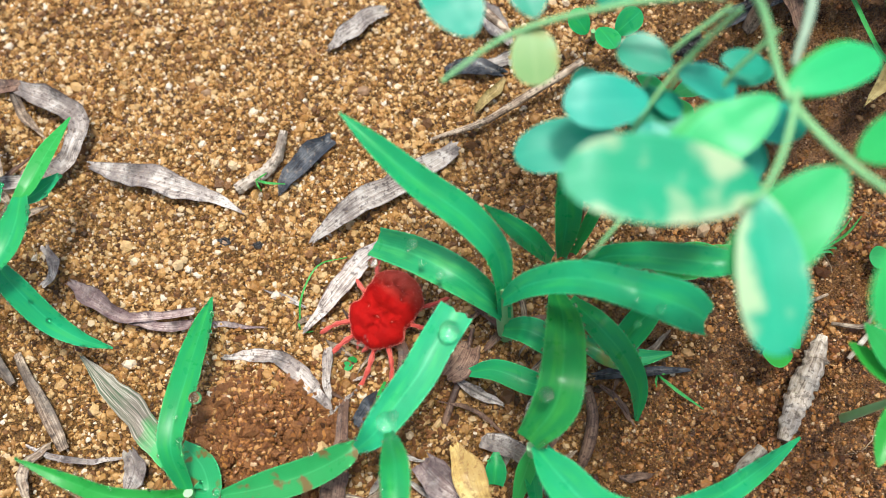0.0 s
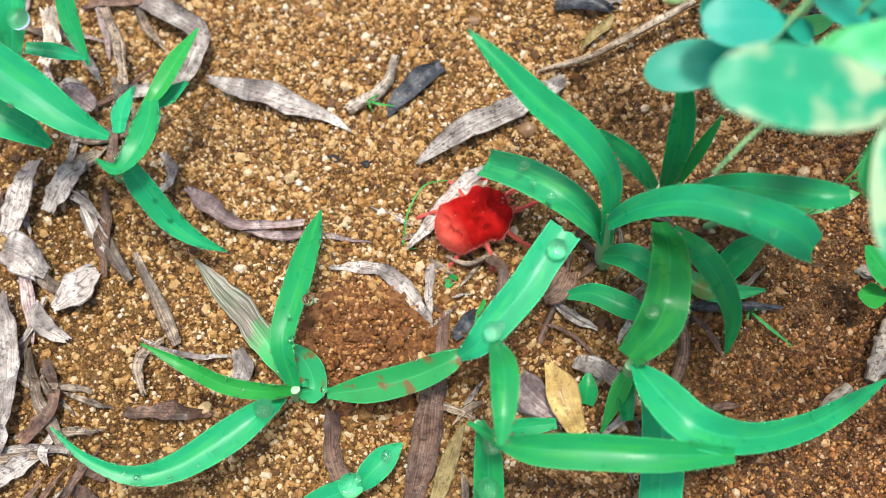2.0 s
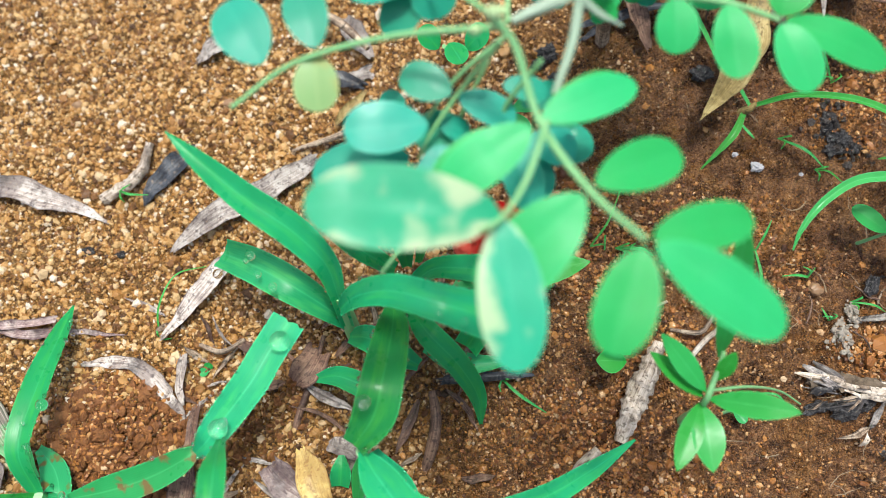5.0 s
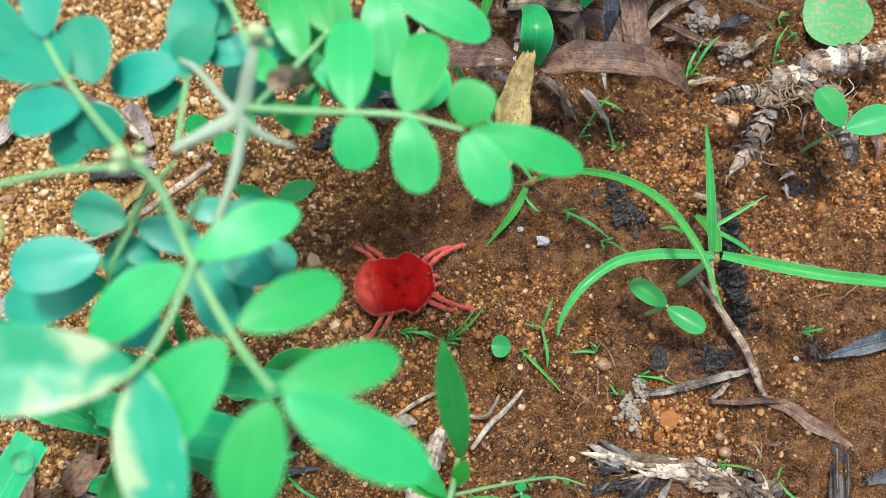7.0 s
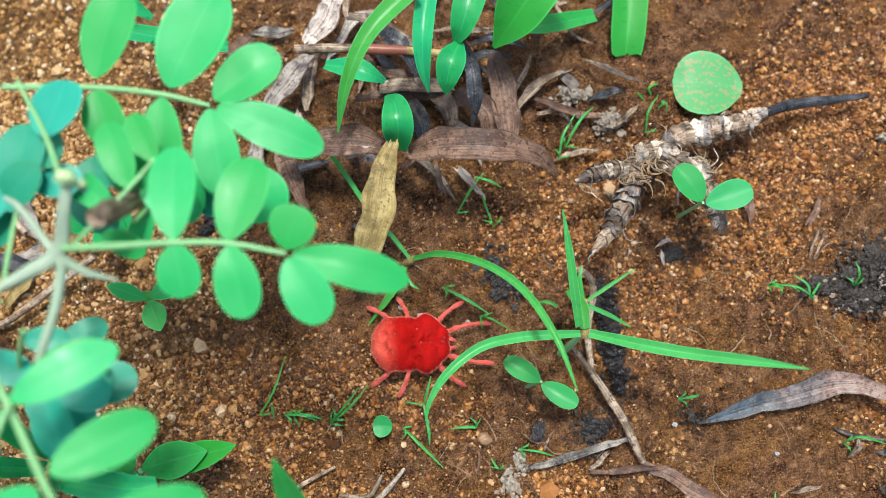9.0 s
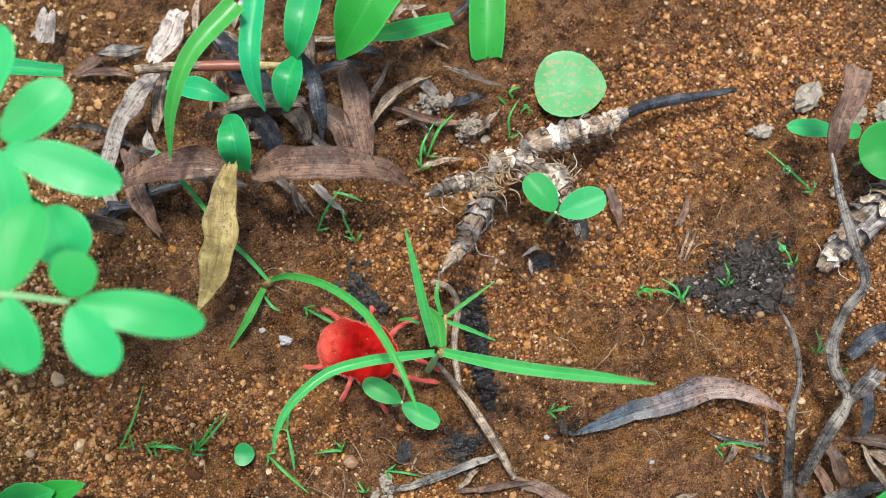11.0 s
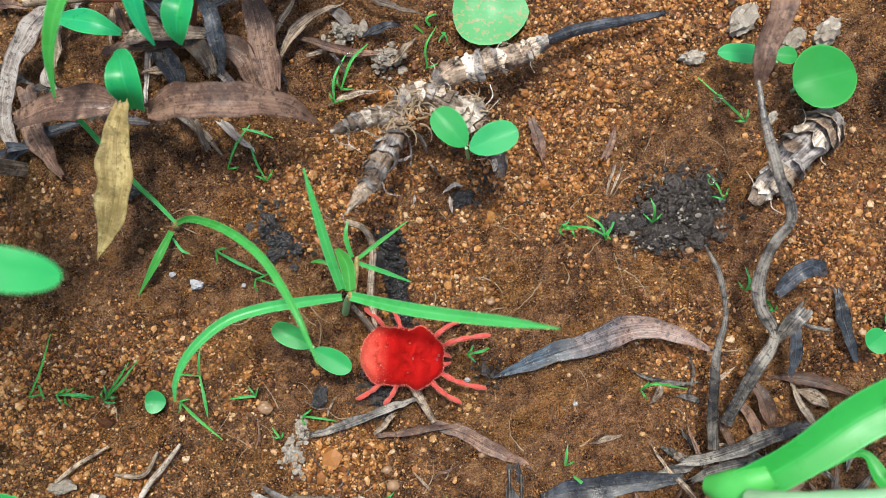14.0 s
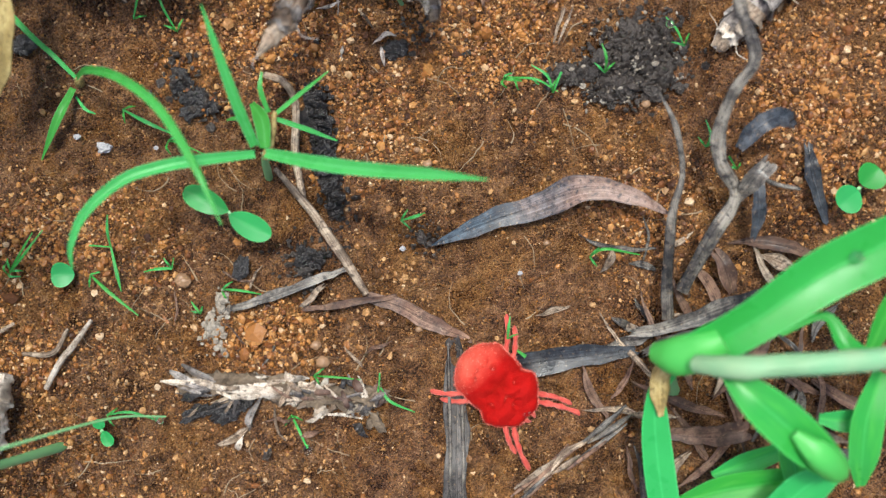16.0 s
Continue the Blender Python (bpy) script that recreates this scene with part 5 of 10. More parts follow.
strip("blade", [(88.3, 3.1, 1, 0.22), (89.3, 1.2, 2, 0.32), (91.7, -0.7, 1, 0.11)], SEDGE, sprout, fold=0.4, across=4, thick=0.1)
strip("blade", [(88.2, 2.5, 1, 0.14), (88.8, 4.4, 2, 0.18)], SEDGE, sprout, fold=0.4, across=4, thick=0.1)
strip("blade", [(88.3, 3.1, 0.8, 0.14), (88.3, 2.6, 2.2, 0.21), (88, 1.8, 1.4, 0.08)], SEDGE, sprout, fold=0.4, across=4, thick=0.1)
sprout = thing("sprout", (103.3, 5.3, 0.0), "thin bright green grass sprout", "sprout", "sprouts")
strip("blade", [(103.3, 5.4, 1, 0.18), (103.6, 6.7, 2, 0.35), (104, 7.9, 2, 0.07)], SEDGE, sprout, fold=0.4, across=4, thick=0.1)
strip("blade", [(104.1, 4, 1, 0.21), (104.9, 3.2, 1.5, 0.43)], SEDGE, sprout, fold=0.4, across=4, thick=0.1)
strip("blade", [(103.3, 5.4, 0.8, 0.14), (103.9, 5.8, 2.2, 0.21), (104.5, 5.8, 1.4, 0.07)], SEDGE, sprout, fold=0.4, across=4, thick=0.1)
sprout = thing("sprout", (81.2, 5.2, 0.0), "thin bright green grass sprout", "sprout", "sprouts")
strip("blade", [(81.4, 5.3, 1, 0.14), (83.7, 4.9, 2, 0.25), (86.6, 3.9, 1, 0.08)], SEDGE, sprout, fold=0.4, across=4, thick=0.1)
strip("blade", [(81.3, 5.3, 0.8, 0.14), (81.9, 4.9, 2.2, 0.21), (81.9, 4.1, 1.4, 0.08)], SEDGE, sprout, fold=0.4, across=4, thick=0.1)
strip("blade", [(81.3, 5.3, 0.8, 0.14), (82.2, 5.7, 2.2, 0.21), (82.7, 6, 1.4, 0.08)], SEDGE, sprout, fold=0.4, across=4, thick=0.1)
sprout = thing("sprout", (128.8, 22.2, 0.0), "thin bright green grass sprout", "sprout", "sprouts")
strip("blade", [(128.6, 22.2, 1, 0.14), (129, 23.3, 2, 0.29), (128.8, 25, 2, 0.08)], SEDGE, sprout, fold=0.4, across=4, thick=0.1)
strip("blade", [(128.6, 22.2, 0.8, 0.14), (128.9, 22.4, 2.2, 0.22), (129.7, 22.8, 1.4, 0.08)], SEDGE, sprout, fold=0.4, across=4, thick=0.1)
strip("blade", [(128.6, 22.2, 0.8, 0.14), (127.9, 22.7, 2.2, 0.22), (127.8, 23.4, 1.4, 0.08)], SEDGE, sprout, fold=0.4, across=4, thick=0.1)
sprout = thing("sprout", (131.7, 19.2, 0.0), "thin bright green grass sprout", "sprout", "sprouts")
strip("blade", [(131.4, 19.1, 1, 0.15), (130.5, 20.7, 2, 0.29)], SEDGE, sprout, fold=0.4, across=4, thick=0.1)
strip("blade", [(131.5, 19.1, 0.8, 0.15), (131.4, 19.5, 2.2, 0.22), (131.8, 19.8, 1.4, 0.08)], SEDGE, sprout, fold=0.4, across=4, thick=0.1)
strip("blade", [(131.5, 19.1, 0.8, 0.15), (130.7, 19.4, 2.2, 0.22), (130.4, 19.6, 1.4, 0.08)], SEDGE, sprout, fold=0.4, across=4, thick=0.1)
sprout = thing("sprout", (-14.6, 14.3, 0.0), "thin curling green tendril on sand", "sprout", "sprouts")
strip("blade", [(-14.5, 14.2, 1, 0.20), (-14.2, 17.9, 3, 0.24), (-12.2, 22, 3, 0.20), (-8.8, 23.4, 1, 0.08)], SEDGE, sprout, fold=0.4, across=4, thick=0.1)
strip("blade", [(-14.5, 14.2, 0.8, 0.17), (-13.6, 14, 2.2, 0.24), (-12.9, 14.2, 1.4, 0.08)], SEDGE, sprout, fold=0.4, across=4, thick=0.1)
strip("blade", [(-14.5, 14.2, 0.8, 0.17), (-14.5, 14.8, 2.2, 0.24), (-14.7, 15.7, 1.4, 0.08)], SEDGE, sprout, fold=0.4, across=4, thick=0.1)
sprout = thing("sprout", (29.1, 8.2, 0.0), "thin bright green grass sprout", "sprout", "sprouts")
strip("blade", [(28.8, 8.1, 1, 0.21), (30.9, 6, 2, 0.41), (34.5, 3.6, 0.5, 0.08)], SEDGE, sprout, fold=0.4, across=4, thick=0.1)
strip("blade", [(28.9, 8.1, 0.8, 0.17), (28.4, 7.2, 2.2, 0.25), (28.6, 6.5, 1.4, 0.08)], SEDGE, sprout, fold=0.4, across=4, thick=0.1)
strip("blade", [(28.9, 8.1, 0.8, 0.17), (29.3, 8, 2.2, 0.25), (30.2, 8.1, 1.4, 0.08)], SEDGE, sprout, fold=0.4, across=4, thick=0.1)
sprout = thing("sprout", (-20.6, 34.1, 0.0), "thin bright green grass sprout", "sprout", "sprouts")
strip("blade", [(-20.5, 33.8, 1, 0.17), (-18.8, 33, 2, 0.34), (-16.7, 33.1, 1, 0.08)], SEDGE, sprout, fold=0.4, across=4, thick=0.1)
strip("blade", [(-20.5, 33.8, 0.8, 0.17), (-19.9, 32.6, 2.2, 0.26), (-19.6, 32.1, 1.4, 0.08)], SEDGE, sprout, fold=0.4, across=4, thick=0.1)
strip("blade", [(-20.5, 33.8, 0.8, 0.17), (-19.5, 33.8, 2.2, 0.26), (-19, 34.5, 1.4, 0.08)], SEDGE, sprout, fold=0.4, across=4, thick=0.1)
sprout = thing("sprout", (40.5, 24.8, 0.0), "thin bright green grass sprout", "sprout", "sprouts")
strip("blade", [(40.7, 24.7, 1, 0.21), (43, 27.7, 2, 0.29), (44.8, 31.8, 2, 0.08)], SEDGE, sprout, fold=0.4, across=4, thick=0.1)
strip("blade", [(42.5, 24.2, 1, 0.17), (42.5, 25.9, 2, 0.29)], SEDGE, sprout, fold=0.4, across=4, thick=0.1)
strip("blade", [(40.7, 24.7, 0.8, 0.17), (41.8, 24.7, 2.2, 0.25), (42.4, 24.8, 1.4, 0.08)], SEDGE, sprout, fold=0.4, across=4, thick=0.1)
sprout = thing("sprout", (49.5, 22.6, 0.0), "thin bright green grass sprout", "sprout", "sprouts")
strip("blade", [(49.6, 22.6, 1, 0.13), (52.5, 24.4, 2.5, 0.33), (54.9, 26.8, 2, 0.08)], SEDGE, sprout, fold=0.4, across=4, thick=0.1)
strip("blade", [(49.6, 22.6, 0.8, 0.17), (50.5, 22.4, 2.2, 0.25), (51.2, 22.2, 1.4, 0.08)], SEDGE, sprout, fold=0.4, across=4, thick=0.1)
strip("blade", [(49.6, 22.6, 0.8, 0.17), (49.9, 23.4, 2.2, 0.25), (50, 24.1, 1.4, 0.08)], SEDGE, sprout, fold=0.4, across=4, thick=0.1)
sprout = thing("sprout", (44.9, 24.3, 0.0), "thin bright green grass sprout", "sprout", "sprouts")
strip("blade", [(45, 24.2, 1, 0.13), (47, 24, 2, 0.38), (48.6, 23.3, 1, 0.08)], SEDGE, sprout, fold=0.4, across=4, thick=0.1)
strip("blade", [(45, 24.2, 0.8, 0.17), (45.5, 23.4, 2.2, 0.25), (45.7, 22.7, 1.4, 0.08)], SEDGE, sprout, fold=0.4, across=4, thick=0.1)
strip("blade", [(45, 24.2, 0.8, 0.17), (45.9, 24.5, 2.2, 0.25), (46.5, 24.9, 1.4, 0.08)], SEDGE, sprout, fold=0.4, across=4, thick=0.1)
sprout = thing("sprout", (113.6, 31.3, 0.0), "thin bright green grass sprout", "sprout", "sprouts")
strip("blade", [(113.2, 31.2, 1, 0.18), (112.8, 33, 2, 0.31), (111.3, 34.5, 2, 0.09)], SEDGE, sprout, fold=0.4, across=4, thick=0.1)
strip("blade", [(113.3, 31.3, 1, 0.18), (114.4, 33.1, 2, 0.26)], SEDGE, sprout, fold=0.4, across=4, thick=0.1)
strip("blade", [(113.3, 31.2, 0.8, 0.18), (113.2, 31.8, 2.2, 0.26), (114, 32.6, 1.4, 0.09)], SEDGE, sprout, fold=0.4, across=4, thick=0.1)
sprout = thing("sprout", (108.5, 33.8, -0.0), "thin bright green grass sprout", "sprout", "sprouts")
strip("blade", [(108.1, 33.7, 1, 0.22), (108.9, 33.4, 2, 0.52), (110.1, 33.1, 1, 0.14)], SEDGE, sprout, fold=0.4, across=4, thick=0.1)
strip("blade", [(108.2, 33.7, 0.8, 0.17), (107.8, 33.1, 2.2, 0.26), (108.3, 32.6, 1.4, 0.09)], SEDGE, sprout, fold=0.4, across=4, thick=0.1)
strip("blade", [(108.2, 33.7, 0.8, 0.17), (108.3, 33.8, 2.2, 0.26), (109.2, 34.1, 1.4, 0.09)], SEDGE, sprout, fold=0.4, across=4, thick=0.1)
sprout = thing("sprout", (70.3, 34.2, 0.0), "thin bright green grass sprout", "sprout", "sprouts")
strip("blade", [(70.3, 34, 1, 0.13), (71.7, 33.4, 2, 0.25), (74.1, 31.7, 1, 0.08)], SEDGE, sprout, fold=0.4, across=4, thick=0.1)
strip("blade", [(70.3, 34.1, 0.8, 0.17), (70.3, 33.1, 2.2, 0.25), (70.4, 32.4, 1.4, 0.08)], SEDGE, sprout, fold=0.4, across=4, thick=0.1)
strip("blade", [(70.3, 34.1, 0.8, 0.17), (71.1, 34, 2.2, 0.25), (71.9, 34.3, 1.4, 0.08)], SEDGE, sprout, fold=0.4, across=4, thick=0.1)
sprout = thing("sprout", (84.6, 55.7, 0.0), "thin bright green grass sprout", "sprout", "sprouts")
strip("blade", [(84.5, 55.4, 1, 0.17), (86.5, 58.1, 3, 0.39), (88.8, 60.2, 2, 0.09)], SEDGE, sprout, fold=0.4, across=4, thick=0.1)
strip("blade", [(84.5, 55.5, 0.8, 0.17), (85.1, 55, 2.2, 0.26), (86, 55.1, 1.4, 0.09)], SEDGE, sprout, fold=0.4, across=4, thick=0.1)
strip("blade", [(84.5, 55.5, 0.8, 0.17), (84.3, 56, 2.2, 0.26), (84.5, 57.1, 1.4, 0.09)], SEDGE, sprout, fold=0.4, across=4, thick=0.1)
sprout = thing("sprout", (97.8, 60.6, 0.0), "thin bright green grass sprout", "sprout", "sprouts")
strip("blade", [(97.5, 60.3, 1, 0.18), (96.5, 61.7, 3, 0.31), (99.6, 62.5, 2, 0.09)], SEDGE, sprout, fold=0.4, across=4, thick=0.1)
strip("blade", [(96.6, 59.6, 1, 0.18), (94.9, 61.1, 3, 0.31)], SEDGE, sprout, fold=0.4, across=4, thick=0.1)
strip("blade", [(97.6, 60.3, 0.8, 0.18), (98, 59.8, 2.2, 0.26), (99.1, 59.9, 1.4, 0.09)], SEDGE, sprout, fold=0.4, across=4, thick=0.1)

# dark seedling herb by the legume's foot
herb = thing("herb", (27.5, 40.8, 0.0), "small lobed bright green herb beside the legume", "herb")
tube("stem", [(27.4, 40.2, -1, 0.39), (29.9, 39.8, 9, 0.28)], STEM, herb)
leaflet("leaf", (30.3, 39.7, 11.0), (26.2, 41.6, 13.0), 2.09, GRASS_LIME, herb, round_tip=0.4)
leaflet("leaf", (30.6, 39.9, 11.0), (35.9, 41.2, 13.0), 2.59, GRASS_LIME, herb, round_tip=0.4)
leaflet("leaf", (30.6, 39.5, 11.0), (32.0, 35.5, 12.0), 3.02, GRASS_LIME, herb, round_tip=0.4)
leaflet("leaf", (30.2, 39.4, 11.0), (30.4, 40.7, 11.0), 2.8, GRASS_LIME, herb, round_tip=0.4)
herb = thing("herb", (51.9, 4.5, 0.0), "young green herb with narrow leaves in damp soil", "herb")
tube("stem", [(51.2, 2.4, -1, 0.6), (49.7, 3.4, 12, 0.47), (48.6, 4.4, 22, 0.36), (49.1, 6.4, 24, 0.3), (49.8, 9.1, 26, 0.23)], STEM, herb)
leaflet("leaf", (50.3, 8.7, 22.0), (49.2, 19.6, 38.6), 2.87, GRASS_LIME, herb, round_tip=0.4)
leaflet("leaf", (48.9, 4.7, 22.0), (56.9, 3.0, 26.0), 2.71, GRASS_LIME, herb, round_tip=0.4)
leaflet("leaf", (48.5, 4.1, 21.0), (48.9, -2.7, 22.0), 3.4, GRASS_LIME, herb, round_tip=0.4)
leaflet("leaf", (48.4, 4.4, 21.0), (45.2, -2.5, 22.0), 2.66, GRASS_LIME, herb, round_tip=0.4)
leaflet("leaf", (48.5, 4.8, 22.0), (42.9, 9.5, 24.0), 2, GRASS_LIME, herb, round_tip=0.4)
leaflet("leaf", (48.5, 5.3, 23.0), (43.7, 11.1, 26.0), 2.31, GRASS_LIME, herb, round_tip=0.4)
leaflet("leaf", (49.3, 6.4, 24.0), (50.7, 9.0, 27.0), 1.73, GRASS_LIME, herb, round_tip=0.4)
leaflet("leaf", (43.8, 10.2, 8.0), (39.3, 14.9, 11.0), 3.07, GRASS_LIME, herb, round_tip=0.4)
leaflet("leaf", (43.6, 9.6, 6.0), (39.8, 9.8, 7.0), 3.04, GRASS_LIME, herb, round_tip=0.4)
tube("tendril", [(49.3, 5.5, 22, 0.18), (54.4, 5.9, 18, 0.16), (60.9, 5.6, 8, 0.14), (64.9, 4.1, 3, 0.11)], STEM, herb)
herb = thing("herb", (24.4, 19.7, 0.0), "low green herb with broad leaves beside the legume", "herb")
tube("stem", [(23.2, 18.4, -1, 0.48), (27.1, 19.6, 7, 0.37)], STEM, herb)
leaflet("leaf", (27.5, 19.8, 8.0), (36.0, 21.0, 10.0), 4.4, GRASS_LIME, herb, round_tip=0.4)
leaflet("leaf", (28.5, 19.6, 7.0), (39.4, 21.3, 9.5), 3.53, GRASS_LIME, herb, round_tip=0.4)
leaflet("leaf", (26.9, 20.2, 8.0), (24.1, 21.9, 9.0), 3.7, GRASS_LIME, herb, round_tip=0.4)
leaflet("leaf", (26.8, 19.2, 7.0), (22.8, 18.5, 8.0), 3.74, GRASS_LIME, herb, round_tip=0.4)

# legume with feathered leaves high over the ground
legume = thing("legume_plant", (18.8, 47.1, 0.0), "bushy green legume with oval leaflets in feathered leaves", "legume")
crown = tube("crown", [(44, 53, -2, 1.0), (42, 51, 16, 0.9), (39, 46, 34, 0.9), (38, 42, 44, 1.0), (37.4, 41, 46, 1.0)], STRAW, legume, rough=0.3)
tube("branch", [(36.5, 44.1, 49, 0.33), (35.5, 41.2, 48, 0.52), (34.2, 38.6, 46, 0.67), (31.5, 37, 46, 0.62), (28.7, 35.7, 46, 0.38)], STEM_PALE, legume, rough=0.3)
tube("branch", [(34.3, 37.9, 46, 0.52), (36.2, 36.6, 45, 0.33), (38.3, 35.9, 44, 0.12)], STEM_PALE, legume, rough=0.3)
tube("branch", [(34.5, 37.6, 46, 0.47), (33.7, 33.8, 46, 0.42), (32, 29.2, 46, 0.32)], STEM_PALE, legume, rough=0.25)
tube("branch", [(34.1, 37.9, 46, 0.43), (30.8, 42.7, 45, 0.3), (28.9, 44.3, 44, 0.2)], STEM_PALE, legume, rough=0.25)
pinna = tube("leaf_stalk", [(26.8, 33.5, 52, 0.32), (28.7, 31.7, 50, 0.32), (30.5, 26.2, 48, 0.32), (33.9, 20, 50, 0.31), (37.3, 15.5, 53, 0.23)], STEM, legume)
leaflet("leaflet", (30.6, 26.4, 48.0), (38.7, 30.0, 46.0), 3.48, LEGUME, pinna)
leaflet("leaflet", (29.8, 25.8, 48.0), (22.5, 21.1, 47.0), 4.25, LEGUME, pinna)
leaflet("leaflet", (34.4, 20.5, 50.0), (41.8, 23.8, 47.0), 4.08, LEGUME, pinna)
leaflet("leaflet", (33.4, 19.6, 50.0), (25.4, 11.9, 48.0), 5.74, LEGUME, pinna)
leaflet("leaflet", (37.8, 15.7, 53.0), (46.1, 17.5, 50.0), 3.61, LEGUME, pinna)
leaflet("leaflet", (38.0, 15.2, 53.0), (47.6, 8.8, 50.0), 4.53, LEGUME, pinna)
leaflet("leaflet", (37.1, 14.9, 53.0), (34.4, 7.3, 52.0), 4.63, LEGUME, pinna)
pinna = tube("leaf_stalk", [(34.8, 38.5, 47, 0.3), (39.2, 38.6, 45, 0.31), (42.9, 38.7, 43.5, 0.28), (47.6, 38.2, 43, 0.28), (52.4, 36.9, 42, 0.22)], STEM, legume)
leaflet("leaflet", (43.1, 38.6, 43.5), (43.3, 34.0, 42.0), 3.79, LEGUME, pinna)
leaflet("leaflet", (47.7, 38.0, 43.0), (48.5, 31.6, 42.0), 3.95, LEGUME, pinna)
leaflet("leaflet", (52.5, 36.5, 42.0), (55.1, 30.6, 41.0), 4.11, LEGUME, pinna)
leaflet("leaflet", (53.0, 36.8, 42.0), (62.7, 33.6, 39.0), 3.69, LEGUME, pinna)
leaflet("leaflet", (52.4, 37.3, 42.0), (54.1, 40.8, 43.0), 4.16, LEGUME, pinna, notch=0.45)
leaflet("leaflet", (47.6, 38.4, 43.0), (50.4, 45.9, 42.0), 4.39, LEGUME, pinna)
leaflet("leaflet", (43.1, 38.9, 43.5), (43.3, 47.8, 42.0), 4.12, LEGUME, pinna)
pinna = tube("leaf_stalk", [(28.5, 54.9, 43, 0.29), (35.9, 54.7, 41, 0.28), (41.5, 54.1, 39, 0.28), (45.8, 52.8, 38, 0.22)], STEM, legume)
leaflet("leaflet", (36.0, 54.5, 41.0), (37.1, 49.4, 40.0), 3.88, LEGUME, pinna)
leaflet("leaflet", (41.6, 53.8, 39.0), (40.6, 43.7, 38.0), 4.51, LEGUME, pinna)
leaflet("leaflet", (45.8, 52.5, 38.0), (46.3, 44.2, 37.0), 4.38, LEGUME, pinna)
leaflet("leaflet", (46.5, 52.6, 38.0), (55.9, 47.8, 36.0), 4.18, LEGUME, pinna)
leaflet("leaflet", (46.2, 53.4, 38.0), (52.7, 57.4, 38.0), 4.72, LEGUME, pinna, notch=0.45)
leaflet("leaflet", (42.3, 54.7, 39.0), (47.8, 63.6, 40.0), 6.41, LEGUME, pinna)
leaflet("leaflet", (36.1, 55.6, 41.0), (39.4, 63.9, 42.0), 4.82, LEGUME, pinna)
pinna = tube("leaf_stalk", [(31, 26, 49, 0.26), (29.2, 21.2, 50, 0.25), (27.2, 18, 51, 0.22), (25.4, 16.7, 52, 0.15)], STEM, legume)
leaflet("leaflet", (27.0, 18.0, 51.0), (12.6, 18.6, 54.0), 6.45, LEGUME_SPOT, pinna)
leaflet("leaflet", (27.1, 18.0, 50.0), (28.1, 6.5, 48.0), 5.15, LEGUME_SPOT, pinna)
pinna = tube("leaf_stalk", [(26.8, 33.5, 50, 0.27), (18.8, 34.3, 47, 0.27), (10.3, 33.5, 44, 0.24), (4.3, 30.3, 42, 0.19)], STEM, legume)
leaflet("leaflet", (7.1, 33.8, 43.0), (3.9, 39.7, 43.0), 4.94, LEGUME_TEAL, pinna)
leaflet("leaflet", (12.1, 34.3, 45.0), (10.6, 40.0, 45.0), 3.79, LEGUME_TEAL, pinna)
leaflet("leaflet", (11.8, 34.1, 44.0), (12.1, 29.3, 43.0), 3.9, LEGUME_PALE, pinna)
pinna = tube("leaf_stalk", [(27.6, 33.2, 48, 0.24), (24.2, 31.1, 42, 0.22), (21.8, 28.4, 40, 0.19), (20.4, 26.4, 38, 0.15)], STEM, legume)
leaflet("leaflet", (21.4, 28.2, 42.0), (14.2, 27.5, 43.0), 4.66, LEGUME_TEAL, pinna)
leaflet("leaflet", (23.5, 31.0, 42.0), (19.1, 33.0, 42.0), 3.51, LEGUME_TEAL, pinna)
leaflet("leaflet", (24.1, 31.1, 41.0), (29.1, 29.1, 40.0), 2.97, LEGUME_TEAL, pinna)
leaflet("leaflet", (22.4, 29.2, 39.0), (25.1, 28.7, 38.0), 2.31, LEGUME_TEAL, pinna)
leaflet("leaflet", (22.3, 27.6, 38.0), (22.5, 20.9, 37.0), 5.02, LEGUME_TEAL, pinna)
pinna = tube("leaf_stalk", [(31, 32.2, 46, 0.22), (28, 29.7, 40, 0.22), (29.7, 27.2, 37, 0.17)], STEM, legume)
leaflet("leaflet", (30.3, 27.7, 38.0), (34.8, 27.0, 37.0), 3.67, LEGUME_TEAL, pinna)
leaflet("leaflet", (28.8, 27.8, 38.0), (30.5, 21.6, 37.0), 3.63, LEGUME_TEAL, pinna)
leaflet("leaflet", (28.1, 32.4, 40.0), (32.1, 31.9, 39.0), 2.4, LEGUME_TEAL, pinna)
pinna = tube("leaf_stalk", [(26.6, 34.2, 51, 0.22), (22.7, 39, 48, 0.24), (19.2, 44.4, 46, 0.22), (16.9, 49.4, 45, 0.17)], STEM, legume)
leaflet("leaflet", (20.4, 43.1, 46.0), (13.1, 47.5, 44.0), 5.68, LEGUME_TEAL, pinna)
leaflet("leaflet", (22.2, 42.4, 45.0), (20.5, 48.4, 45.0), 4.71, LEGUME_TEAL, pinna)
leaflet("leaflet", (21.3, 40.1, 46.0), (14.5, 40.3, 44.0), 4.28, LEGUME_TEAL, pinna)
leaflet("leaflet", (21.5, 40.7, 45.0), (22.7, 37.5, 43.0), 3.95, LEGUME_TEAL, pinna)
leaflet("leaflet", (21.6, 40.5, 44.0), (17.8, 36.6, 42.0), 3.63, LEGUME_TEAL, pinna)
leaflet("leaflet", (18.3, 46.3, 46.0), (18.0, 52.0, 46.0), 3.51, LEGUME_TEAL, pinna)
leaflet("leaflet", (16.4, 45.8, 45.0), (10.1, 51.4, 43.0), 4.5, LEGUME_TEAL, pinna)
pinna = tube("leaf_stalk", [(28.5, 36.5, 44, 0.21), (28.9, 43, 42, 0.22), (30, 46.5, 41, 0.19)], STEM, legume)
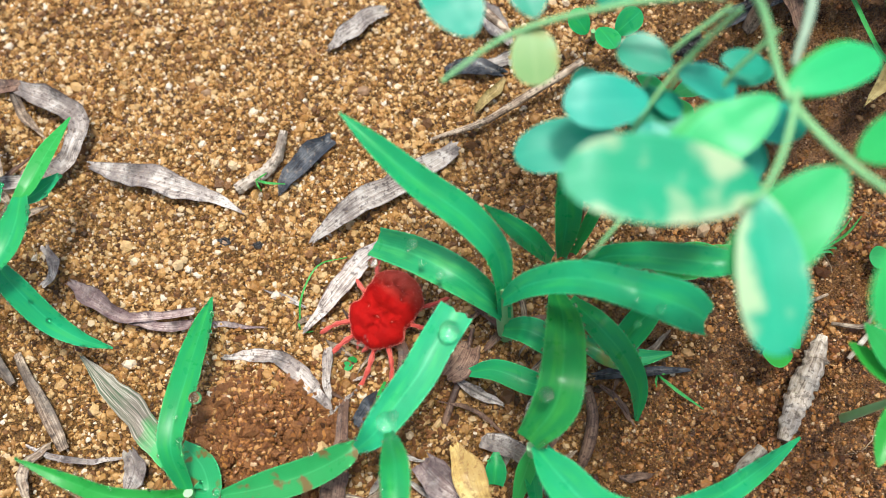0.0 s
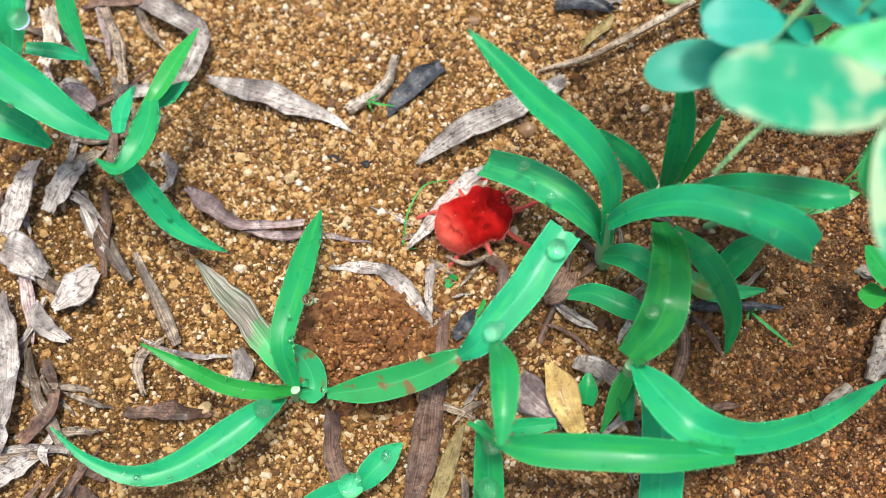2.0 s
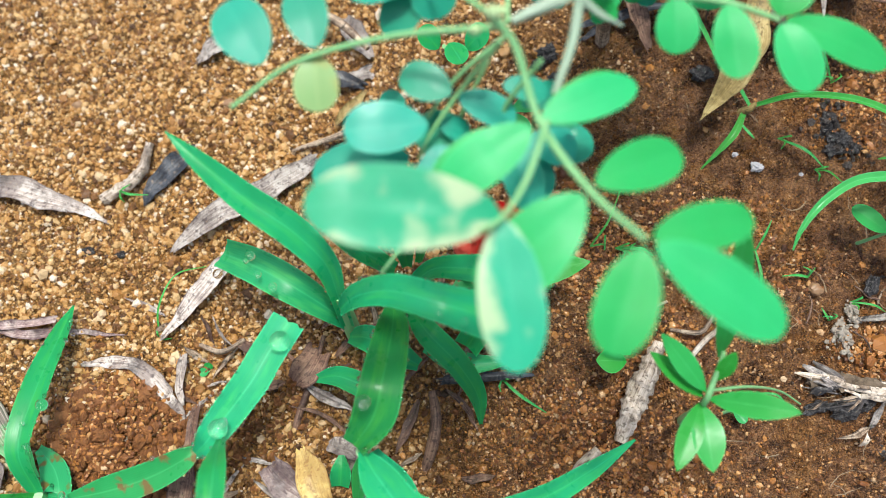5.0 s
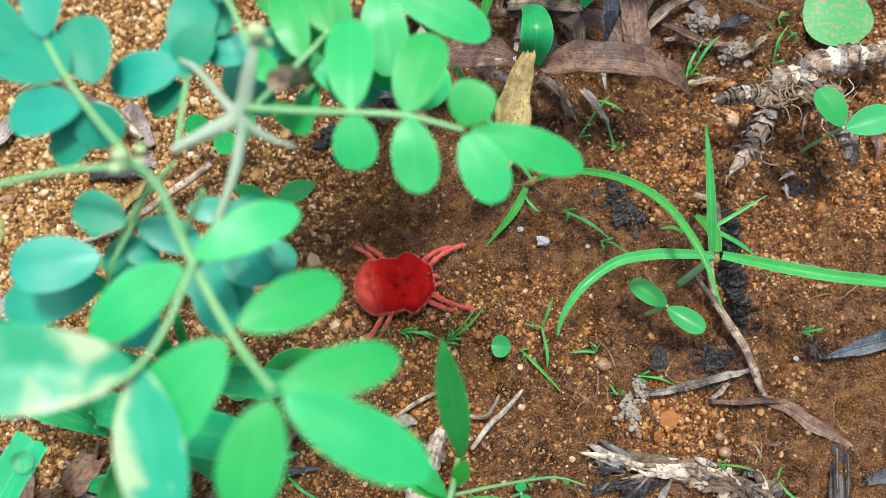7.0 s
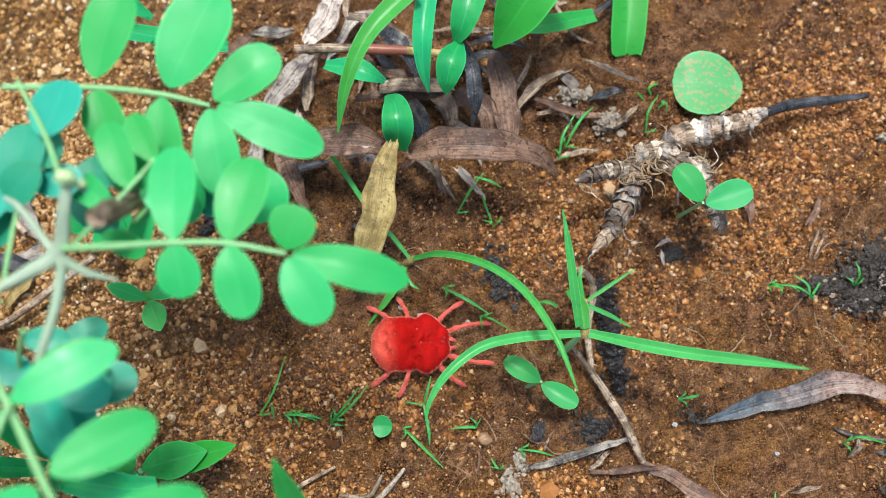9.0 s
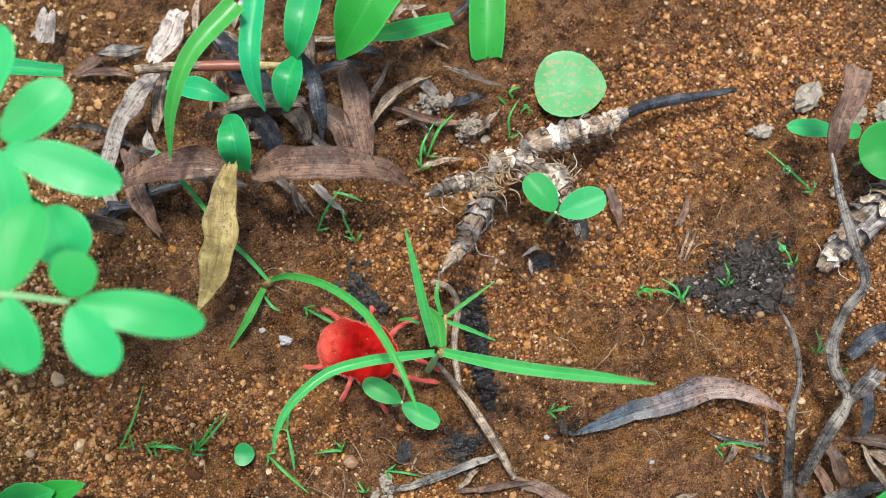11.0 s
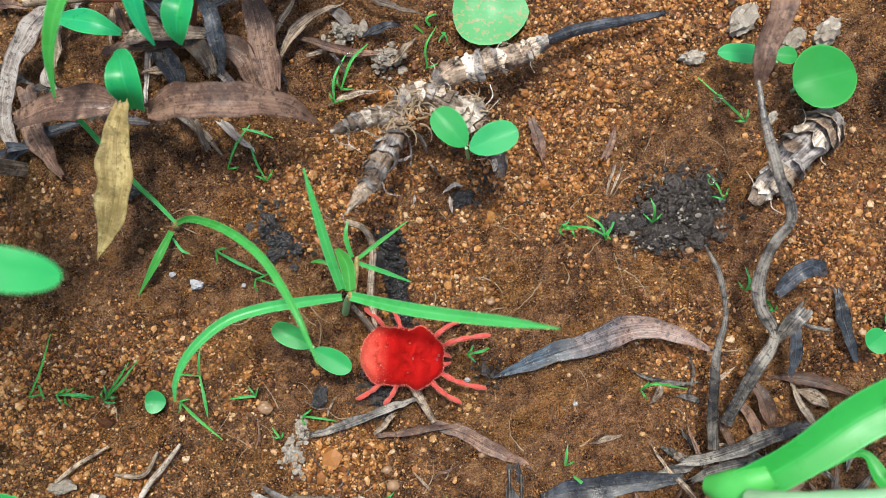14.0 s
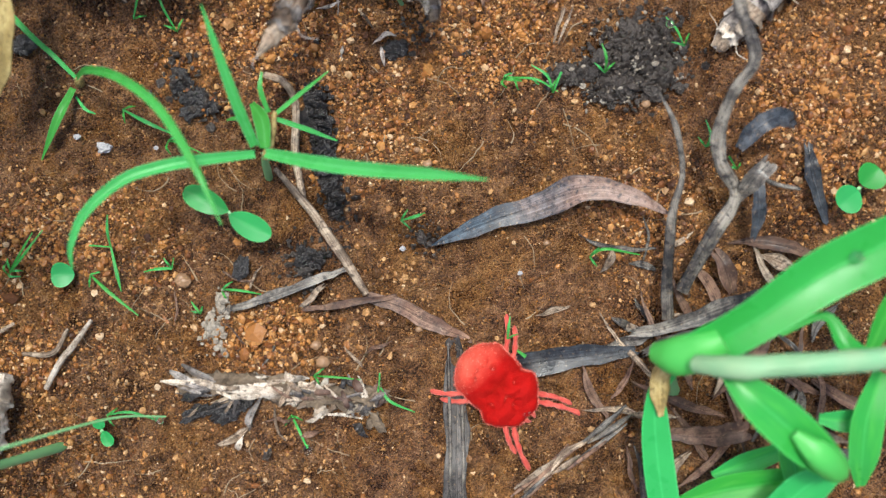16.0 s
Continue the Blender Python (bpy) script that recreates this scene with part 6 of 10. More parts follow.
leaflet("leaflet", (28.7, 45.1, 42.0), (30.4, 51.5, 42.0), 4.37, LEGUME_TEAL, pinna)
leaflet("leaflet", (28.4, 44.6, 42.0), (21.9, 43.9, 41.0), 4.14, LEGUME_TEAL, pinna)
leaflet("leaflet", (30.0, 46.0, 41.0), (34.6, 46.2, 41.0), 3.12, LEGUME_TEAL, pinna)
leaflet("leaflet", (27.9, 43.9, 40.0), (24.8, 41.8, 39.0), 3.2, LEGUME_TEAL, pinna)
leaflet("leaflet", (29.2, 43.5, 42.0), (27.3, 47.8, 41.0), 3.19, LEGUME_TEAL, pinna)
pinna = tube("leaf_stalk", [(28.2, 35.3, 44, 0.21), (24, 33.2, 40, 0.22), (21.3, 30.2, 38, 0.17)], STEM, legume)
leaflet("leaflet", (19.5, 26.9, 37.0), (10.5, 25.4, 36.0), 4.75, LEGUME_TEAL, pinna)
leaflet("leaflet", (28.9, 28.0, 36.0), (32.2, 23.3, 35.0), 3.64, LEGUME_TEAL, pinna)
pinna = tube("leaf_stalk", [(35.5, 39, 46, 0.21), (39.2, 44, 43, 0.22), (41.5, 46.9, 42, 0.17)], STEM, legume)
leaflet("leaflet", (39.1, 44.4, 42.0), (37.2, 50.9, 42.0), 3.15, LEGUME, pinna)
leaflet("leaflet", (39.4, 44.6, 40.0), (44.3, 42.3, 38.0), 3.15, LEGUME, pinna)
leaflet("leaflet", (41.5, 46.6, 42.0), (39.5, 51.3, 42.0), 2.63, LEGUME, pinna)
leaflet("leaflet", (39.7, 43.8, 38.0), (37.2, 39.7, 36.0), 2.35, LEGUME, pinna)
leaflet("leaflet", (35.7, 41.2, 40.0), (38.9, 39.2, 38.0), 2.29, LEGUME, pinna)
leaflet("leaflet", (36.8, 43.2, 40.0), (32.7, 47.2, 39.0), 2.68, LEGUME, pinna)
pinna = tube("leaf_stalk", [(38.7, 41.9, 40, 0.23), (40.7, 45.8, 36, 0.22), (43.9, 50.3, 33, 0.19)], STEM, legume)
leaflet("leaflet", (40.1, 45.3, 36.0), (34.7, 49.3, 34.0), 3.56, LEGUME, pinna)
leaflet("leaflet", (43.9, 50.0, 33.0), (46.5, 45.2, 31.0), 4.08, LEGUME, pinna)
leaflet("leaflet", (42.4, 48.4, 34.0), (41.5, 43.5, 32.0), 3.49, LEGUME, pinna)
leaflet("leaflet", (48.5, 47.7, 34.0), (49.5, 42.1, 33.0), 5.64, LEGUME, pinna)
leaflet("leaflet", (34.6, 42.7, 33.0), (30.5, 48.6, 32.0), 4.28, LEGUME_TEAL, pinna)
leaflet("leaflet", (43.4, 50.3, 31.0), (43.5, 44.0, 30.0), 3.55, LEGUME_TEAL, pinna)
pinna = tube("leaf_stalk", [(35.6, 43.3, 48, 0.22), (33.5, 48.6, 46, 0.23), (30.3, 54.9, 44, 0.18)], STEM, legume)
leaflet("leaflet", (32.6, 49.3, 44.0), (33.9, 55.2, 42.0), 4.51, LEGUME_TEAL, pinna)
leaflet("leaflet", (31.6, 47.2, 43.0), (28.0, 44.8, 42.0), 3.9, LEGUME_TEAL, pinna)
leaflet("leaflet", (32.6, 47.3, 42.0), (30.3, 51.1, 41.0), 3.98, LEGUME_TEAL, pinna)
leaflet("leaflet", (32.5, 45.5, 40.0), (37.8, 48.4, 38.0), 3.38, LEGUME_TEAL, pinna)
pinna = tube("leaf_stalk", [(27.4, 25.4, 42, 0.19), (20.7, 20.4, 38, 0.19), (16.7, 16.3, 36, 0.17)], STEM, legume)
leaflet("leaflet", (24.8, 26.0, 38.0), (20.5, 30.6, 37.0), 4.49, LEGUME_TEAL, pinna)
leaflet("leaflet", (26.7, 28.0, 36.0), (30.4, 25.6, 35.0), 4.39, LEGUME_TEAL, pinna)
leaflet("leaflet", (31.4, 27.5, 36.0), (36.6, 28.4, 35.0), 3.89, LEGUME_TEAL, pinna)
leaflet("leaflet", (30.0, 31.8, 36.0), (34.0, 33.7, 35.0), 2.75, LEGUME_TEAL, pinna)
leaflet("leaflet", (21.1, 21.3, 44.0), (28.1, 26.1, 45.0), 4.27, LEGUME, pinna)
leaflet("leaflet", (30.7, 26.6, 47.0), (38.0, 30.1, 46.0), 3.81, LEGUME, legume)
lump("bud", (36.6, 43.6, 50.0), (0.79, 0.63, 0.79), BUD, legume, rough=0.25, lie=False, shade=True)
lump("bud", (37.0, 43.5, 48.0), (0.52, 0.42, 0.52), BUD, legume, rough=0.25, lie=False, shade=True)
lump("bud", (26.8, 33.4, 53.0), (0.66, 0.52, 0.66), BUD, legume, rough=0.25, lie=False, shade=True)
lump("bud", (27.3, 33.3, 51.0), (0.58, 0.46, 0.58), BUD, legume, rough=0.25, lie=False, shade=True)
lump("bud", (25.5, 33.3, 50.0), (0.50, 0.40, 0.50), BUD, legume, rough=0.25, lie=False, shade=True)
lump("bud", (27.7, 34.4, 51.0), (0.45, 0.36, 0.45), BUD, legume, rough=0.25, lie=False, shade=True)
pinna = tube("leaf_stalk", [(26.7, 33.8, 42, 0.18), (24.2, 30.7, 36, 0.19), (23.4, 28.9, 32, 0.16)], STEM, legume)
leaflet("leaflet", (19.0, 33.6, 33.0), (16.3, 33.5, 32.0), 2.72, LEGUME_TEAL, pinna)
shoot = thing("herb", (23.5, 52.7, 0.0), "low green leaves under the legume", "herb")
leaflet("leaf", (21.9, 50.1, 6.0), (19.7, 52.2, 8.0), 2.89, GRASS, shoot)
leaflet("leaf", (23.3, 50.8, 6.0), (24.9, 47.2, 8.0), 2.86, GRASS, shoot)
leaflet("leaf", (25.4, 50.0, 6.0), (28.1, 51.5, 9.0), 3.18, GRASS, shoot)
tube("stem", [(23.6, 52.3, -1, 0.39), (22.6, 50.4, 6, 0.29)], STEM, shoot)

# tufts of grass beyond the legume
grass_tuft = thing("grass_plant", (70.3, 65.6, 0.0), "tufted grass with teal and bright green blades over dead leaves", "grass")
tube("stem", [(66.4, 65.3, 0, 0.78), (69.6, 67.4, 8, 0.74), (71.4, 67, 14, 0.64)], STEM_PURPLE, grass_tuft)
strip("leaf_blade", [(66.6, 69.5, 24, 2.63), (60.9, 64.5, 24, 2.07), (57.7, 59.7, 22, 1.43), (55.8, 55.4, 18, 0.2)], SEDGE, grass_tuft, fold=0.4)
strip("leaf_blade", [(68.5, 71.6, 22, 2.43), (67, 64.9, 22, 2.37), (66.6, 61.6, 20, 1.59), (66.9, 59.4, 17, 0.2)], GRASS, grass_tuft, fold=0.4)
strip("leaf_blade", [(74.5, 74.3, 18, 3.51), (73, 69.6, 19, 3.83), (71.7, 66.7, 18, 2.73), (70.9, 65.6, 16, 0.69)], GRASS, grass_tuft)
strip("leaf_blade", [(71.3, 65.6, 16, 1.11), (70.1, 63.1, 17, 3.4), (69.3, 61.1, 16, 2.45), (69, 60, 14, 0.28)], GRASS, grass_tuft)
strip("leaf_blade", [(85.7, 75.3, 16, 5.04), (81.6, 71.1, 18, 6.41), (78.5, 68.1, 16, 5.59), (75.7, 66.1, 12, 0.43)], GRASS_LIME, grass_tuft)
strip("leaf_blade", [(79.6, 71.3, 5, 1.38), (84.1, 70.9, 6, 2.59), (90.5, 72.3, 4, 1.88)], GRASS_LIME, grass_tuft)
strip("leaf_blade", [(96.5, 79.6, 5, 4.8), (95.5, 73.6, 4, 4.74), (94.7, 69.3, 3, 4.55), (94.3, 66.9, 2, 3.92)], GRASS_LIME, grass_tuft, ragged=0.6)
strip("leaf_blade", [(54.3, 67.2, 10, 1.18), (58.4, 65.3, 12, 2.87), (61.7, 63.7, 11, 0.72)], GRASS, grass_tuft)
strip("leaf_blade", [(62.4, 54.4, 12, 2.08), (62.8, 56, 16, 3.77), (62.7, 58.8, 16, 2.72), (61.7, 60.7, 14, 0.35)], GRASS, grass_tuft)
strip("leaf_blade", [(29.2, 71.7, 18, 2.08), (35.4, 71.1, 15, 2.23), (42.6, 70.2, 12, 1.49)], GRASS, grass_tuft)
strip("leaf_blade", [(30.2, 78.8, 18, 1.97), (31.7, 75.5, 17, 2.26), (34.2, 73.8, 15, 0.75)], GRASS, grass_tuft)
strip("dead_blade", [(71.3, 66.6, 14, 0.99), (72.6, 63.6, 13, 1.83), (72.6, 60.2, 12, 1.69), (72, 57.3, 9, 0.29)], DEAD_BLUE, grass_tuft, crumple=0.3)
tube("runner", [(50.6, 69.8, 10, 0.6), (54.5, 69.7, 9.4, 0.62), (58.6, 69.4, 8.8, 0.6)], STRAW, grass_tuft, "dry straw-coloured runner", rough=0.2)
tube("runner", [(58.3, 69.4, 8.8, 0.66), (61.5, 69.1, 8.4, 0.72), (64.8, 68.7, 8, 0.6)], STEM_PURPLE, grass_tuft, "purple-pink runner joint")
tube("runner", [(64.6, 68.7, 8, 0.58), (67.8, 68.3, 7.5, 0.5), (71, 67.8, 7, 0.45)], DEAD_TAN, grass_tuft)
grass_r = thing("grass_plant", (122.5, -2.1, 0.0), "broad bright green grass clump with dew at its nodes", "grass")
tube("stem", [(120.3, -3.6, 0, 0.78), (118.5, 0.3, 9, 0.65), (117.5, 2.3, 14, 0.51)], STEM, grass_r)
strip("leaf_blade", [(117, 2.8, 15, 0.89), (119.8, 2.7, 16, 3.65), (125.2, 4.8, 18, 4.05), (131.7, 7.9, 19, 4.85), (138.1, 9.8, 19, 4.74), (144.6, 11.7, 18, 2.93)], GRASS_LIME, grass_r, fold=0.3)
strip("leaf_blade", [(119, 1.2, 10, 2.35), (117.1, -1.5, 9, 1.79), (116.4, -5.1, 8, 2.78), (116.1, -10, 7, 3.21), (116, -16.3, 6, 3.17)], GRASS_LIME, grass_r)
strip("leaf_blade", [(121.6, 1.2, 19, 0.97), (124.1, -2.2, 20, 3.68), (127.5, -6.4, 19, 4.02), (131.1, -10.7, 17, 2.33)], GRASS_BRIGHT, grass_r)
tube("stem", [(119.6, 1.9, 18, 0.9), (122.4, 1.5, 21, 1.05), (128.0, 0.9, 22, 1.0), (135.0, 0.2, 22, 1.0), (146.0, -0.8, 20, 0.9)], STEM_HAIRY, grass_r, "hairy tan-green stem", sides=12, rough=0.25)
tube("sheath", [(116.6, 3.0, 13.5, 0.9), (118.2, 2.6, 15.0, 1.9), (120.4, 2.7, 16.3, 1.95), (122.6, 3.5, 17.2, 1.3)], SHEATH_GREEN, grass_r, "swollen bright green leaf sheath", sides=14, rough=0.2, flat=0.7)
tube("sheath", [(126.6, -5.4, 20.0, 0.5), (128.4, -7.6, 20.2, 1.3), (130.0, -9.6, 19.0, 1.2), (131.0, -10.8, 17.5, 0.6)], SHEATH_GREEN, grass_r, sides=12, rough=0.2, flat=0.7)
tube("sheath", [(118.6, 2.0, 11.0, 0.5), (117.6, 0.2, 10.0, 0.9), (117.2, -2.0, 9.4, 0.8), (117.0, -4.2, 9.0, 0.3)], DEAD_TAN, grass_r, "dry tan sheath", sides=10, rough=0.6, flat=0.6)
strip("leaf_blade", [(131.9, -10.9, 15, 1.19), (129.1, -12.5, 13, 3.63), (126.3, -14.6, 12, 3.66), (121.8, -17.8, 10, 1.86)], GRASS_LIME, grass_r)
strip("leaf_blade", [(117.6, -14.2, 6, 1.26), (122.2, -13.4, 7, 3.15), (127.8, -13.2, 8, 2.91), (131.4, -13.1, 8, 0.89)], GRASS_BRIGHT, grass_r)
strip("leaf_blade", [(121.8, -12.2, 5, 0.64), (125.3, -11.3, 6, 2.29), (129.6, -9.9, 8, 1.51)], GRASS_BRIGHT, grass_r)
strip("leaf_blade", [(138.4, -3.2, 12, 1.84), (136.2, -7.3, 12, 3.2), (135.4, -11.4, 11, 2.88), (135.4, -14.8, 9, 0.9)], GRASS_BRIGHT, grass_r)
strip("leaf_blade", [(132.6, -7.3, 9, 1), (135, -7.8, 10, 2.25), (138.4, -8.1, 10, 1.26)], GRASS_BRIGHT, grass_r)
strip("leaf_blade", [(129.8, -5.4, 10, 1.22), (129, -9.3, 10, 2.83), (129.3, -13.1, 9, 2.51), (129.3, -16.3, 8, 0.64)], GRASS_BRIGHT, grass_r)
strip("leaf_blade", [(128.8, 2.7, 14, 0.69), (132.9, 3.7, 15, 0.81), (134.1, 0.8, 16, 1.74), (136.9, -1.8, 16, 1.17)], GRASS_LIME, grass_r)
strip("leaf_blade", [(137.3, -0.6, 13, 1.21), (139.8, 3.4, 14, 2.4), (143.5, 6, 14, 1.82)], GRASS_BRIGHT, grass_r)

# dead leaves, straws and twigs on the soil
tagged(strip("dead_leaf", [(-42.6, 36.6, 1, 0.95), (-37.1, 35.3, 1.5, 2.96), (-31.7, 33.7, 1.6, 3.22), (-27.1, 32.2, 1, 1.83), (-22.1, 29.7, 0.4, 0.23)], DEAD_GREY, fold=0.3, lie=True, crumple=0.5, rib=0.05), "bleached grey dead grass leaf on sand", "dead leaf", "dead leaves")
tagged(strip("dead_leaf", [(-13.4, 25.5, 1, 0.59), (-9.7, 28.6, 2, 2.5), (-5.4, 31.2, 2.2, 2.95), (0.3, 34.2, 2, 2.98), (5.4, 37.6, 1.5, 1.81)], DEAD_GREY, fold=0.25, lie=True, crumple=0.5, rib=0.05), "grey dead grass leaf with a dark tip on sand", "dead leaf", "dead leaves")
tagged(strip("dead_leaf", [(-13.9, 14.1, 1, 0.72), (-10.8, 17.8, 2, 1.9), (-7.2, 22.1, 3, 2.3), (-4.5, 24.3, 3, 1.5)], DEAD_GREY, fold=0.2, lie=True, crumple=0.5, rib=0.05), "short grey dead leaf on sand", "dead leaf", "dead leaves")
tagged(strip("dead_leaf", [(-43.6, 21.1, 1.5, 1.08), (-39.7, 18.6, 2.2, 3.02), (-35.4, 16.3, 2, 1.79), (-27.4, 16.9, 1.5, 1.03)], DEAD_PURPLE, curl=1.2, lie=True, crumple=0.5, rib=0.05), "curled grey-purple dead leaf on sand", "dead leaf", "dead leaves")
tagged(strip("dead_leaf", [(-35.5, 16.1, 1.5, 1.5), (-31, 15, 1.4, 1.48), (-26, 15.4, 1, 1.03), (-18.6, 14.6, 0.5, 0.22)], DEAD_PURPLE, curl=1, lie=True, crumple=0.5, rib=0.05), "thin curled dead leaf on sand", "dead leaf", "dead leaves")
tagged(strip("dead_leaf", [(-23.4, 11.2, 0.8, 0.7), (-18.9, 11.2, 1.0, 1.5), (-15.0, 9.9, 1.1, 2.0), (-12.3, 7.2, 1.0, 1.7), (-10.0, 4.2, 0.5, 0.36)], DEAD_GREY, crumple=0.8, lie=True, rib=0.05), "pale crumpled dead leaf on the soil mound", "dead leaf", "dead leaves")
tagged(strip("dead_leaf", [(-11, 39.5, 1, 1.68), (-13.5, 37.6, 1.4, 2.57), (-16.4, 34.8, 1.2, 2.26), (-17.9, 32.3, 0.6, 0.3)], DEAD_BLUE, lie=True, crumple=0.5, rib=0.05), "charred flake of dead leaf on sand", "dead leaf", "dead leaves")
tagged(tube("twig", [(-17.3, 40.7, 1.2, 0.54), (-18, 37.4, 1.5, 0.76), (-19.7, 35, 1.5, 0.83), (-23.3, 32.9, 1, 0.83)], WHITE_TWIG, rough=0.3, rings=2, lie=True), "short pale weathered twig on sand", "twig", "twigs")
tagged(tube("twig", [(2, 39, 1, 0.23), (8.2, 40.6, 2, 0.46), (13.8, 43.4, 3, 0.53), (21.5, 47.4, 4, 0.54)], STRAW, rough=0.3, lie=True), "thin grey twig on sand", "twig", "twigs")
tagged(strip("dead_leaf", [(-11.8, 52.9, 0.6, 0.61), (-9.1, 54.8, 1.2, 2.46), (-6.1, 57.3, 1, 2.32), (-3.9, 58.5, 0.6, 1.55)], DEAD_GREY, lie=True, crumple=0.5, rib=0.05), "pale dead leaf fragment on sand", "dead leaf", "dead leaves")
tagged(strip("dead_leaf", [(8.8, 58.3, 1, 1.55), (10.6, 55.2, 1.4, 3.05), (12.7, 51.8, 1, 0.76)], DEAD_GREY, lie=True, crumple=0.5, rib=0.05), "pale dead leaf fragment on sand", "dead leaf", "dead leaves")
tagged(strip("dead_leaf", [(8.2, 48.8, 1, 2.25), (10.8, 49.3, 1.4, 1.8), (12.6, 49.8, 1, 1.96)], DEAD_GREY, crumple=0.9, lie=True, rib=0.05), "torn grey leaf with holes on sand", "dead leaf", "dead leaves")
tagged(strip("dead_leaf", [(7.7, 42.7, 0.8, 0.74), (9.9, 44.7, 1.5, 1.92), (11.8, 47.1, 1, 0.75)], DEAD_TAN, curl=1.2, lie=True, crumple=0.5, rib=0.05), "curled tan leaf edge on sand", "dead leaf", "dead leaves")
tagged(strip("dead_leaf", [(-53, 47.8, 1.5, 2.51), (-47.7, 45.4, 2.5, 3.75), (-43.8, 42.5, 3, 3.19), (-44.3, 37.9, 2.5, 2.69), (-48.3, 35, 1.5, 2.4), (-55, 34.2, 1, 2.45)], DEAD_GREY, curl=1, lie=True, crumple=0.5, rib=0.05), "large curled grey dead leaf on sand", "dead leaf", "dead leaves")
tagged(strip("dead_leaf", [(-8.6, 5.6, 2, 0.85), (-9, -0.8, 3, 2.1), (-9.8, -5.6, 3, 3.22), (-10.2, -11.1, 2.5, 3.1), (-11.4, -17.3, 1.5, 1.86)], DEAD_BROWN, crumple=0.7, lie=True, rib=0.05), "brown dead grass leaf among stems", "dead leaf", "dead leaves")
tagged(strip("dead_leaf", [(-21.5, -6.5, 1.5, 1.72), (-21.3, -11, 2, 2.15), (-19.8, -15, 2, 2.15), (-19.4, -18.4, 1, 1.45)], DEAD_BROWN, crumple=0.7, lie=True, rib=0.05), "brown dead grass leaf among stems", "dead leaf", "dead leaves")
tagged(strip("dead_leaf", [(-5.9, -7.5, 1.5, 0.99), (-7.4, -12.3, 2, 1.98), (-8.8, -17.1, 1.5, 1.85)], DEAD_TAN, lie=True, crumple=0.5, rib=0.05), "narrow tan dead leaf among stems", "dead leaf", "dead leaves")
tagged(strip("dead_leaf", [(4.2, 0.2, 3, 1.12), (5.6, -2.9, 4, 3.47), (6.6, -5.5, 4, 3.48), (7.9, -8, 3, 2.11)], DEAD_YELLOW, crumple=0.3, lie=True, rib=0.05), "yellowed dead leaf between grass stems", "dead leaf", "dead leaves")
tagged(strip("dead_leaf", [(0.4, -1.8, 2.5, 2.53), (2.6, -4, 3.2, 3.49), (5.4, -6.1, 2.6, 1.97), (6.8, -7, 2, 0.28)], DEAD_PURPLE, lie=True, crumple=0.5, rib=0.05), "mottled pink-grey dead leaf between stems", "dead leaf", "dead leaves")
tagged(strip("dead_leaf", [(6, 11.9, 2, 2.86), (4.9, 9.6, 3, 3.53), (3.3, 8.2, 2, 2.13)], DEAD_BROWN, lie=True, crumple=0.5, rib=0.05), "rust-brown dead leaf under the grass", "dead leaf", "dead leaves")
tagged(strip("dead_leaf", [(7.4, 0.7, 1.5, 1.85), (10.4, -0.2, 2, 2.41), (13.3, -1.8, 1.5, 1.86)], DEAD_GREY, lie=True, crumple=0.5, rib=0.05), "grey dead leaf under the grass", "dead leaf", "dead leaves")
tagged(strip("dead_leaf", [(21.1, 8, 1.5, 0.87), (25.5, 8.4, 2, 1.31), (32.6, 8.5, 1, 0.45)], DEAD_BLUE, lie=True, crumple=0.5, rib=0.05), "thin grey dead leaf under the grass", "dead leaf", "dead leaves")
tagged(strip("dead_leaf", [(-4.8, 6.7, 1, 0.86), (-6.1, 4.7, 1.5, 1.85), (-7.5, 2.8, 1, 1)], DEAD_BLUE, lie=True, crumple=0.5, rib=0.05), "dark rotted leaf under the grass", "dead leaf", "dead leaves")
tagged(strip("dead_leaf", [(-10.8, 12.1, 1.5, 1), (-10.8, 9.1, 2, 1.28), (-10.5, 5.6, 1, 0.57)], DEAD_GREY, lie=True, crumple=0.5, rib=0.05), "narrow grey dead leaf on sand", "dead leaf", "dead leaves")
tagged(strip("dead_leaf", [(-4, 13.7, 2, 1), (-1.8, 11.5, 2.5, 1.42), (-2, 7.3, 2, 1.56), (-3.6, 3.1, 1, 0.71)], DEAD_BROWN, lie=True, crumple=0.5, rib=0.05), "narrow brown dead leaf in the litter", "dead leaf", "dead leaves")
tagged(tube("straw", [(-9, 13.2, 1.5, 0.29), (-6.1, 12.2, 2, 0.36), (-3.3, 13.7, 2, 0.29)], STRAW, lie=True), "dark straw under the grass", "straw", "straws")
tagged(tube("straw", [(-49.2, 12.1, 1, 0.54), (-46.8, 8.5, 1.5, 0.69), (-44.1, 4.2, 1.5, 0.98), (-42.3, 0.5, 1, 0.68)], STRAW, flat=0.4, lie=True), "grey-white straw on sand", "straw", "straws")
tagged(tube("straw", [(-54.9, 15.7, 1, 0.95), (-52, 11.9, 1.5, 1.01), (-49.2, 8.4, 1, 0.46)], STRAW, flat=0.4, lie=True), "grey straw on sand", "straw", "straws")

